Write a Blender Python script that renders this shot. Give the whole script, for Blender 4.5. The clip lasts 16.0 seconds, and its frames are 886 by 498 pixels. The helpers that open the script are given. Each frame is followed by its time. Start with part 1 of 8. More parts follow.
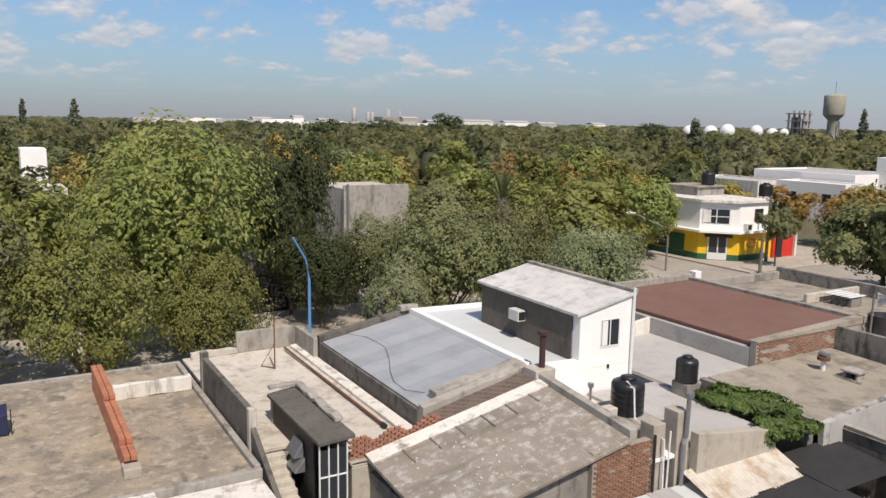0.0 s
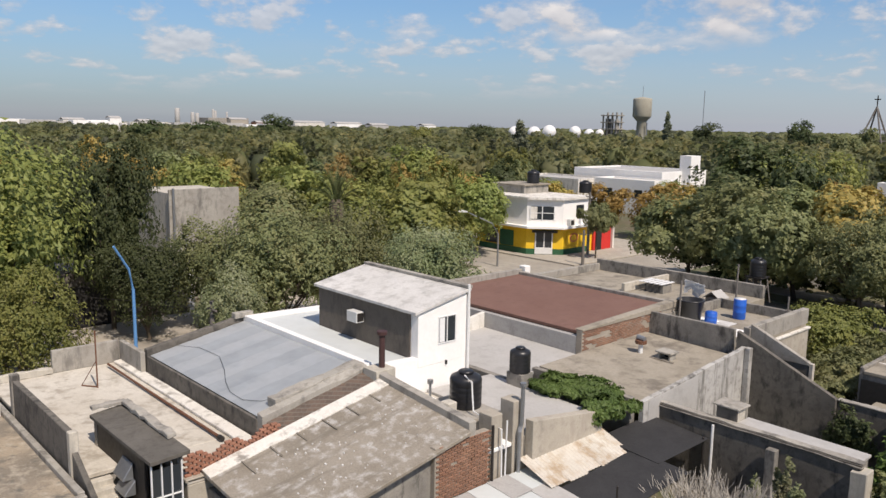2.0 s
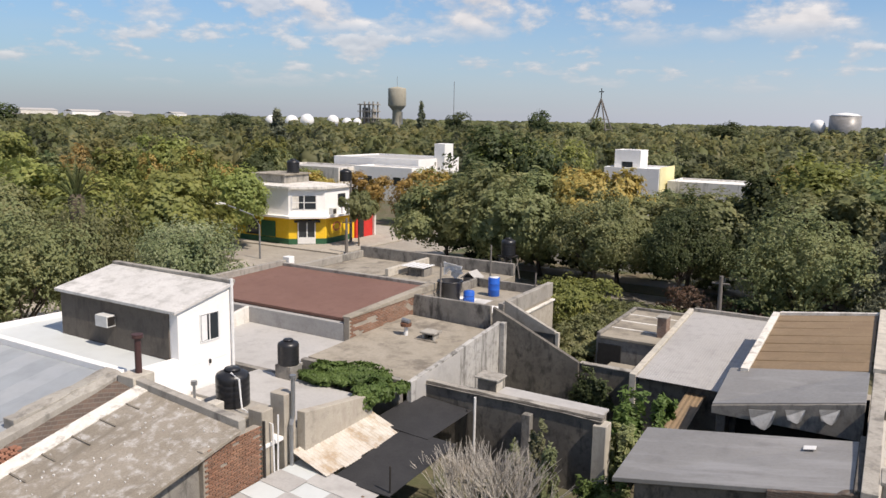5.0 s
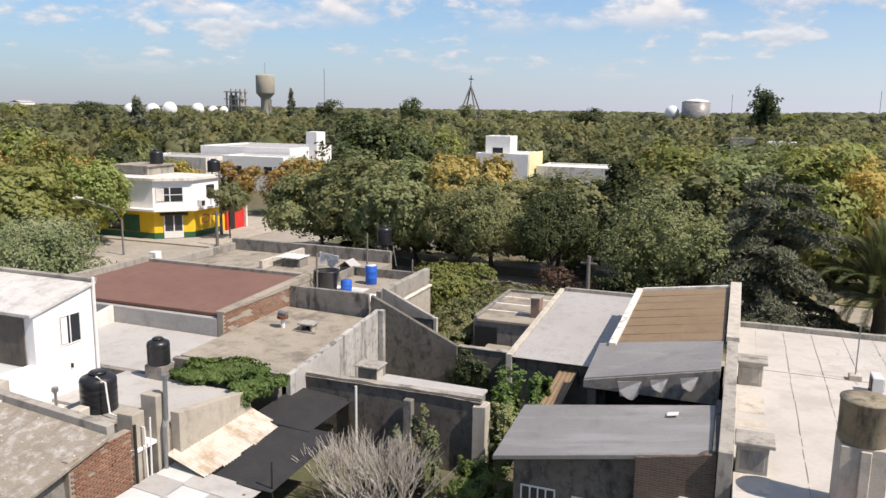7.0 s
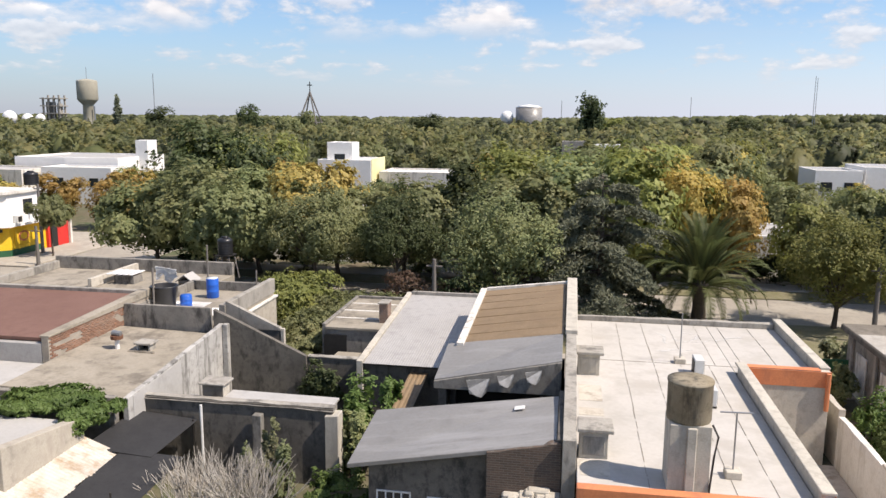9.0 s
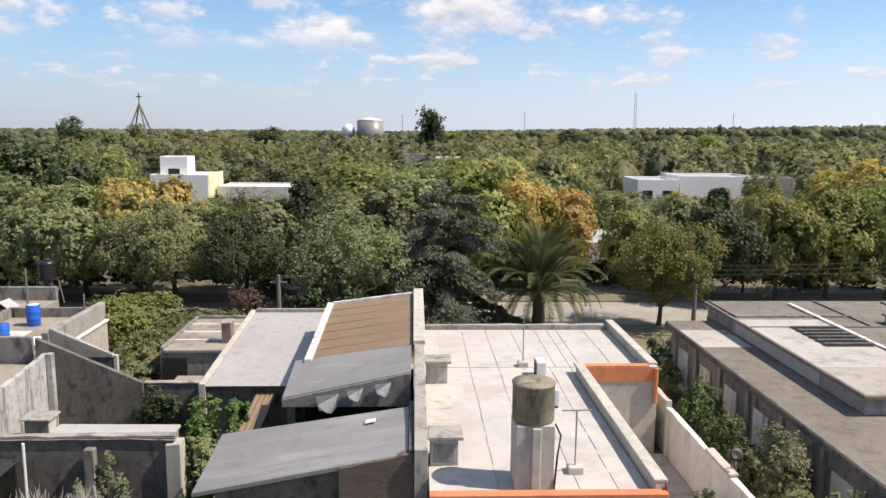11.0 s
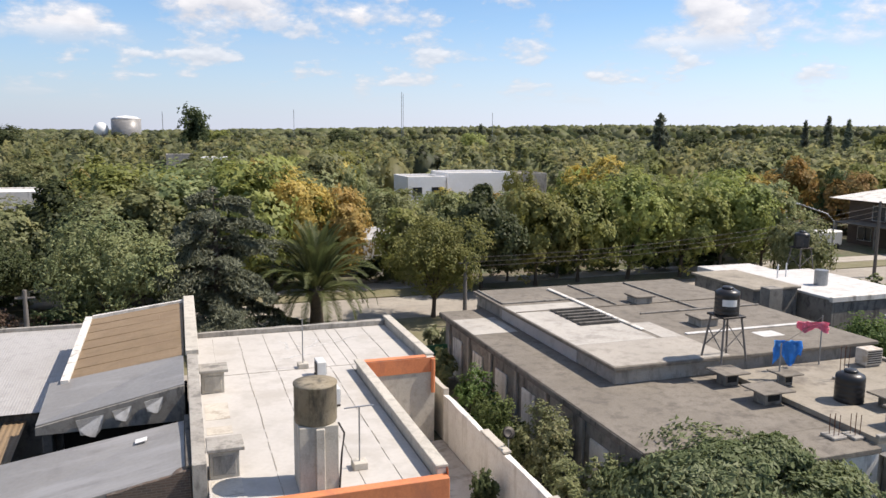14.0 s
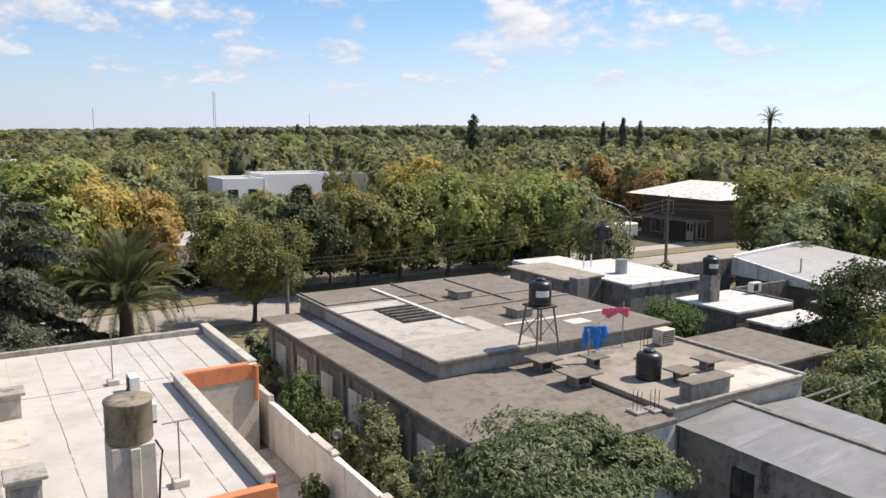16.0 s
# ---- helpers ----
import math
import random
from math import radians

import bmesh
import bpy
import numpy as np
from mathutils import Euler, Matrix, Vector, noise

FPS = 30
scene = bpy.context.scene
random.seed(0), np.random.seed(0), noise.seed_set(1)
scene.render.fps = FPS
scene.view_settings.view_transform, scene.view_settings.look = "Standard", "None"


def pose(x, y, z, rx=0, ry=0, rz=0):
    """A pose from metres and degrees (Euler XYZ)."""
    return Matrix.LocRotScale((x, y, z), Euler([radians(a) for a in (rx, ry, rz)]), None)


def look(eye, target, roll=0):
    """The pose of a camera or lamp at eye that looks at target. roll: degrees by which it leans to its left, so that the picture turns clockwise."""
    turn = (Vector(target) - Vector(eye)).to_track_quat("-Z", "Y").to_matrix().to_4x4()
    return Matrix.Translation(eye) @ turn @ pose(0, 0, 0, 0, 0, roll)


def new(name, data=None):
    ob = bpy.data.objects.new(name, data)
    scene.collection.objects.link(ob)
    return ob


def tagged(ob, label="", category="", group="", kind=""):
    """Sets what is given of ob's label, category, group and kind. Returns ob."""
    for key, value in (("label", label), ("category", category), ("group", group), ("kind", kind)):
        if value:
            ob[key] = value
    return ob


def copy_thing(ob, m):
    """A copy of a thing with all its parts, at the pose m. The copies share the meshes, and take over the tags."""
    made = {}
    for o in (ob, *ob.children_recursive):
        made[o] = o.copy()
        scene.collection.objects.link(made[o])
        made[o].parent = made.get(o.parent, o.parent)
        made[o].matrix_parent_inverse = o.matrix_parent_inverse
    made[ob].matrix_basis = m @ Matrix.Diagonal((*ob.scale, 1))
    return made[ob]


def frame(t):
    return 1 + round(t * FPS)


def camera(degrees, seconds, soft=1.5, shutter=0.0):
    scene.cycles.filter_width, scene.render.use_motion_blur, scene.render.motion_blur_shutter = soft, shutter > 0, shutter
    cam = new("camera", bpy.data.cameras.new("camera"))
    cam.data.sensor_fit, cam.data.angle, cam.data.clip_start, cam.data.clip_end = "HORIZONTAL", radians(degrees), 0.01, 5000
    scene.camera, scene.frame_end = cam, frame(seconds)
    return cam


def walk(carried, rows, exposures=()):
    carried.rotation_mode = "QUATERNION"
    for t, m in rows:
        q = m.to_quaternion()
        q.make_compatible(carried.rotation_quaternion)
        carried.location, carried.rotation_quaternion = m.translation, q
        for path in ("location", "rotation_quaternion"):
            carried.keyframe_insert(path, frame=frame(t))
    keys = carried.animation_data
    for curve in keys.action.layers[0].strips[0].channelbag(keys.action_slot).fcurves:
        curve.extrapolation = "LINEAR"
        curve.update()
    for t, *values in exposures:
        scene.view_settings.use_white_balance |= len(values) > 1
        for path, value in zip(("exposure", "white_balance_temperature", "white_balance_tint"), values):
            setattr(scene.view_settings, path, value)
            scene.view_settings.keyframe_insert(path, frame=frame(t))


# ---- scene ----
EXPOSURES = [(0.0, 0.0, 7050, 14), (3.5, 0.05, 7050, 14), (7.0, 0.33, 7050, 14), (9.0, 0.44, 7000, 14), (16.0, 0.42, 6850, 13)]

cam = camera(59.4, 16.0)
EYE = (0.0, 0.0, 13.5)
# seconds, heading, tilt and lean of a camera that turns where it stands
ROWS = [
    (0.0, 59.97, 80.73, -0.93),
    (0.5, 56.61, 80.82, -0.87),
    (1.0, 53.55, 80.92, -0.87),
    (1.5, 51.03, 80.99, -0.84),
    (2.0, 47.77, 81.01, -0.92),
    (2.5, 44.35, 81.02, -0.88),
    (3.0, 41.08, 81.02, -1.05),
    (3.5, 38.23, 80.97, -1.13),
    (4.0, 35.47, 80.88, -1.11),
    (6.5, 23.21, 79.86, -0.93),
    (7.0, 20.97, 79.75, -0.79),
    (7.5, 18.59, 79.74, -0.65),
    (8.0, 15.88, 79.75, -0.64),
    (8.5, 12.92, 79.96, -0.61),
    (9.0, 9.42, 80.31, -0.47),
    (11.5, -4.77, 81.45, -0.53),
    (12.0, -7.6, 81.41, -0.56),
    (12.5, -10.45, 81.41, -0.59),
    (13.0, -13.16, 81.38, -0.62),
    (13.5, -15.93, 81.38, -0.54),
    (14.0, -18.74, 81.4, -0.45),
    (14.5, -21.88, 81.41, -0.33),
    (15.0, -25.23, 81.48, -0.18),
    (15.5, -28.73, 81.5, -0.28),
    (16.0, -31.97, 81.52, -0.43),
]
walk(cam, [(t, pose(*EYE, tilt, lean, heading)) for t, heading, tilt, lean in ROWS], EXPOSURES)

# ---- sky, sun ----
TO_SUN = Vector((2.25, -0.42, 3.0)).normalized()
world = bpy.data.worlds.new("sky")
scene.world = world
world.use_nodes = True
wn, wl = world.node_tree.nodes, world.node_tree.links
wn.clear()
sky = wn.new("ShaderNodeTexSky")
sky.sky_type, sky.sun_disc = "NISHITA", False
sky.sun_elevation = math.asin(TO_SUN.z)
sky.sun_rotation = math.atan2(TO_SUN.x, TO_SUN.y)
sky.air_density, sky.dust_density, sky.ozone_density = 1.0, 0.35, 1.6
coord = wn.new("ShaderNodeTexCoord")
axes = wn.new("ShaderNodeSeparateXYZ")
wl.new(coord.outputs["Generated"], axes.inputs[0])


def wmath(op, a, b=None, clamp=False):
    n = wn.new("ShaderNodeMath")
    n.operation, n.use_clamp = op, clamp
    for i, v in enumerate((a, b)):
        if v is None:
            continue
        if isinstance(v, (int, float)):
            n.inputs[i].default_value = v
        else:
            wl.new(v, n.inputs[i])
    return n.outputs[0]


# haze along the horizon, brighter towards the sun
low = wmath("POWER", wmath("SUBTRACT", 1.0, wmath("MULTIPLY", axes.outputs[2], 4.6), True), 1.7)
sunward = wmath("ADD", wmath("MULTIPLY", axes.outputs[0], 0.97), wmath("MULTIPLY", axes.outputs[1], -0.17))
glow = wmath("ADD", 0.88, wmath("MULTIPLY", wmath("ADD", sunward, 1.0), 0.76))
tone = wn.new("ShaderNodeMixRGB")
tone.blend_type, tone.inputs[0].default_value, tone.inputs[1].default_value = "MULTIPLY", 1.0, (3.1, 3.35, 4.2, 1)
wl.new(glow, tone.inputs[2])
clear = wn.new("ShaderNodeMixRGB")
clear.blend_type, clear.inputs[0].default_value, clear.inputs[2].default_value = "MULTIPLY", 1.0, (0.62, 0.90, 1.16, 1)
wl.new(sky.outputs[0], clear.inputs[1])
haze = wn.new("ShaderNodeMixRGB")
wl.new(wmath("MULTIPLY", low, 0.85), haze.inputs[0])
wl.new(clear.outputs[0], haze.inputs[1]), wl.new(tone.outputs[0], haze.inputs[2])

# small cumulus in rows, laid out by heading and height
heading = wmath("ARCTAN2", axes.outputs[0], axes.outputs[1])
height = wmath("LOGARITHM", wmath("ADD", wmath("MAXIMUM", axes.outputs[2], 0.0), 0.05), 2.718)


def wnoise(kx, ky, shift, detail, rough, w):
    v = wn.new("ShaderNodeCombineXYZ")
    wl.new(wmath("MULTIPLY", heading, kx), v.inputs[0])
    wl.new(wmath("ADD", wmath("MULTIPLY", height, ky), shift), v.inputs[1])
    v.inputs[2].default_value = w
    n = wn.new("ShaderNodeTexNoise")
    n.inputs["Scale"].default_value, n.inputs["Detail"].default_value, n.inputs["Roughness"].default_value = 1.0, detail, rough
    wl.new(v.outputs[0], n.inputs["Vector"])
    return n.outputs["Fac"]


def heaps(kx, ky, shift, cut, w):
    """Ragged cumulus: cover, and light from shaded base to sunlit top."""
    here, over = wnoise(kx, ky, shift, 8.0, 0.58, w), wnoise(kx, ky, shift + 0.16, 3.0, 0.5, w)
    broad = wmath("MULTIPLY", wmath("SUBTRACT", wnoise(kx * 0.33, ky * 0.45, shift, 2.0, 0.5, w + 5.0), 0.5), 0.5)
    body = wmath("SUBTRACT", wmath("ADD", here, broad), cut)
    return wmath("MULTIPLY", body, 9.0, True), wmath("ADD", 0.42, wmath("MULTIPLY", wmath("SUBTRACT", here, over), 3.6), True)


tall, lit_tall = heaps(7.0, 2.5, 0.3, 0.505, 1.0)
small, lit_small = heaps(15.0, 4.8, 0.8, 0.525, 7.0)
veil = wmath("MULTIPLY", wmath("SUBTRACT", wnoise(3.0, 3.0, 1.0, 5.0, 0.6, 11.0), 0.5), 1.2, True)
fade = wmath("MULTIPLY", wmath("SUBTRACT", axes.outputs[2], 0.03), 30.0, True)
above = wmath("MULTIPLY", wmath("SUBTRACT", axes.outputs[2], 0.085), 30.0, True)
tall = wmath("MULTIPLY", tall, above)
small = wmath("MULTIPLY", wmath("MULTIPLY", small, fade), 0.75)
cover = wmath("MULTIPLY", wmath("MAXIMUM", tall, small), 0.86)
lit = wmath("MAXIMUM", wmath("MULTIPLY", lit_tall, tall), wmath("MULTIPLY", lit_small, small))
cloud = wn.new("ShaderNodeMixRGB")
cloud.inputs[1].default_value, cloud.inputs[2].default_value = (4.9, 5.1, 5.6, 1), (8.4, 8.3, 8.3, 1)
wl.new(lit, cloud.inputs[0])
blend = wn.new("ShaderNodeMixRGB")
wl.new(wmath("MAXIMUM", cover, wmath("MULTIPLY", veil, 0.4)), blend.inputs[0])
wl.new(haze.outputs[0], blend.inputs[1]), wl.new(cloud.outputs[0], blend.inputs[2])
back = wn.new("ShaderNodeBackground")
back.inputs[1].default_value = 0.104
wl.new(blend.outputs[0], back.inputs[0])
wout = wn.new("ShaderNodeOutputWorld")
wl.new(back.outputs[0], wout.inputs[0])
sun = new("sun", bpy.data.lights.new("sun", "SUN"))
sun.data.energy, sun.data.angle, sun.data.color = 5.0, radians(0.5), (1.0, 0.94, 0.86)
sun.matrix_world = look(TO_SUN * 100, (0, 0, 0))

# ---- materials ----
def material(name, colours, scale=1.0, rough=0.85, bump=0.25, metal=0.0, streak=0.0, fine=18.0, dark=None, piece=0.0, grit=0.82, flow=None):
    """Three tones mixed by broad and fine noise. streak: how far stains run down. dark: colour of the stains and of
    painted sheen streaks. piece: spread from piece to piece.
    """
    m = bpy.data.materials.new(name)
    m.use_nodes = True
    n, l = m.node_tree.nodes, m.node_tree.links
    p = n["Principled BSDF"]
    p.inputs["Roughness"].default_value, p.inputs["Metallic"].default_value = rough, metal
    g = n.new("ShaderNodeNewGeometry")

    def noise_at(s, detail=5.0, squash=(1, 1, 1), rough_=0.6):
        v = n.new("ShaderNodeMapping")
        v.inputs["Scale"].default_value = squash
        l.new(g.outputs["Position"], v.inputs[0])
        t = n.new("ShaderNodeTexNoise")
        t.inputs["Scale"].default_value, t.inputs["Detail"].default_value, t.inputs["Roughness"].default_value = s, detail, rough_
        l.new(v.outputs[0], t.inputs["Vector"])
        return t.outputs["Fac"]

    def ramp(f, a, b):
        r = n.new("ShaderNodeMapRange")
        r.inputs[1].default_value, r.inputs[2].default_value = a, b
        l.new(f, r.inputs[0])
        return r.outputs[0]

    def mix(f, a, b, mode="MIX"):
        x = n.new("ShaderNodeMixRGB")
        x.blend_type = mode
        for i, v in ((0, f), (1, a), (2, b)):
            if isinstance(v, tuple):
                x.inputs[i].default_value = (*v, 1)
            elif isinstance(v, float):
                x.inputs[i].default_value = v
            else:
                l.new(v, x.inputs[i])
        return x.outputs[0]

    a, b, c = colours
    grain = noise_at(fine * scale, 6.0)
    col = mix(ramp(noise_at(0.45 * scale, 6.0), 0.38, 0.62), a, b)
    col = mix(ramp(noise_at(2.6 * scale, 6.0), 0.5, 0.72), col, c)
    col = mix(ramp(grain, 0.3, 0.75), col, mix(1.0, col, (grit, grit - 0.01, grit - 0.02), "MULTIPLY"))
    if dark:
        run = noise_at(1.5 * scale, 6.0, flow or (1, 1, max(0.08, 1 - streak)), 0.68)
        col = mix(ramp(run, 0.52, 0.66), col, dark)
    if piece:
        o = n.new("ShaderNodeObjectInfo")
        col = mix(ramp(o.outputs["Random"], -0.4, 1.4), mix(1.0, col, (1 - piece,) * 3, "MULTIPLY"), col)
    l.new(col, p.inputs["Base Color"])
    if bump:
        h = n.new("ShaderNodeBump")
        h.inputs["Strength"].default_value, h.inputs["Distance"].default_value = bump, 0.03
        l.new(grain, h.inputs["Height"])
        l.new(h.outputs[0], p.inputs["Normal"])
    r = n.new("ShaderNodeMapRange")
    r.inputs[3].default_value, r.inputs[4].default_value = max(0.05, rough - 0.12), min(1.0, rough + 0.1)
    l.new(grain, r.inputs[0])
    l.new(r.outputs[0], p.inputs["Roughness"])
    return m


def plain(name, colour, rough=0.5, metal=0.0):
    m = bpy.data.materials.new(name)
    m.use_nodes = True
    n, l = m.node_tree.nodes, m.node_tree.links
    p = n["Principled BSDF"]
    p.inputs["Metallic"].default_value = metal
    t = n.new("ShaderNodeTexNoise")
    t.inputs["Scale"].default_value = 6.0
    g = n.new("ShaderNodeNewGeometry")
    l.new(g.outputs["Position"], t.inputs["Vector"])
    x = n.new("ShaderNodeMixRGB")
    x.inputs[1].default_value = (*colour, 1)
    x.inputs[2].default_value = (*[c * 0.75 for c in colour], 1)
    l.new(t.outputs["Fac"], x.inputs[0])
    l.new(x.outputs[0], p.inputs["Base Color"])
    r = n.new("ShaderNodeMapRange")
    r.inputs[3].default_value, r.inputs[4].default_value = max(0.04, rough - 0.1), min(1, rough + 0.1)
    l.new(t.outputs["Fac"], r.inputs[0])
    l.new(r.outputs[0], p.inputs["Roughness"])
    return m


def leaf_material(name, tones, clear=0.35, patch=0.55, depth=0.75):
    m = bpy.data.materials.new(name)
    m.use_nodes = True
    n, l = m.node_tree.nodes, m.node_tree.links
    n.clear()
    g, o = n.new("ShaderNodeNewGeometry"), n.new("ShaderNodeObjectInfo")
    ramp = n.new("ShaderNodeValToRGB")
    el = ramp.color_ramp.elements
    while len(el) < len(tones):
        el.new(0.5)
    for i, c in enumerate(tones):
        el[i].position, el[i].color = i / (len(tones) - 1), (c[0] * depth, c[1] * depth, c[2] * depth * 1.04, 1)
    clump = n.new("ShaderNodeTexNoise")
    clump.inputs["Scale"].default_value = patch
    l.new(g.outputs["Position"], clump.inputs["Vector"])
    f = n.new("ShaderNodeMath")
    f.operation = "MULTIPLY_ADD"
    l.new(g.outputs["Random Per Island"], f.inputs[0])
    f.inputs[1].default_value = 0.26
    far = n.new("ShaderNodeMath")
    far.operation = "MULTIPLY_ADD"
    l.new(clump.outputs["Fac"], far.inputs[0])
    far.inputs[1].default_value, far.inputs[2].default_value = 1.25, -0.27
    l.new(far.outputs[0], f.inputs[2])
    l.new(f.outputs[0], ramp.inputs[0])
    hue = n.new("ShaderNodeHueSaturation")
    v = n.new("ShaderNodeMapRange")
    v.inputs[3].default_value, v.inputs[4].default_value = 0.75, 1.2
    l.new(o.outputs["Random"], v.inputs[0])
    l.new(v.outputs[0], hue.inputs["Value"])
    kind = n.new("ShaderNodeMapRange")
    kind.inputs[3].default_value, kind.inputs[4].default_value = 0.473, 0.510
    l.new(o.outputs["Random"], kind.inputs[0])
    l.new(kind.outputs[0], hue.inputs["Hue"])
    hue.inputs["Saturation"].default_value = 1.02
    l.new(ramp.outputs[0], hue.inputs["Color"])
    d, t, s, out = n.new("ShaderNodeBsdfDiffuse"), n.new("ShaderNodeBsdfTranslucent"), n.new("ShaderNodeBsdfGlossy"), n.new("ShaderNodeOutputMaterial")
    s.inputs["Roughness"].default_value = 0.6
    l.new(hue.outputs[0], d.inputs[0]), l.new(hue.outputs[0], t.inputs[0])
    a, b = n.new("ShaderNodeMixShader"), n.new("ShaderNodeMixShader")
    a.inputs[0].default_value, b.inputs[0].default_value = clear, 0.02
    l.new(d.outputs[0], a.inputs[1]), l.new(t.outputs[0], a.inputs[2])
    l.new(a.outputs[0], b.inputs[1]), l.new(s.outputs[0], b.inputs[2])
    l.new(b.outputs[0], out.inputs[0])
    return m


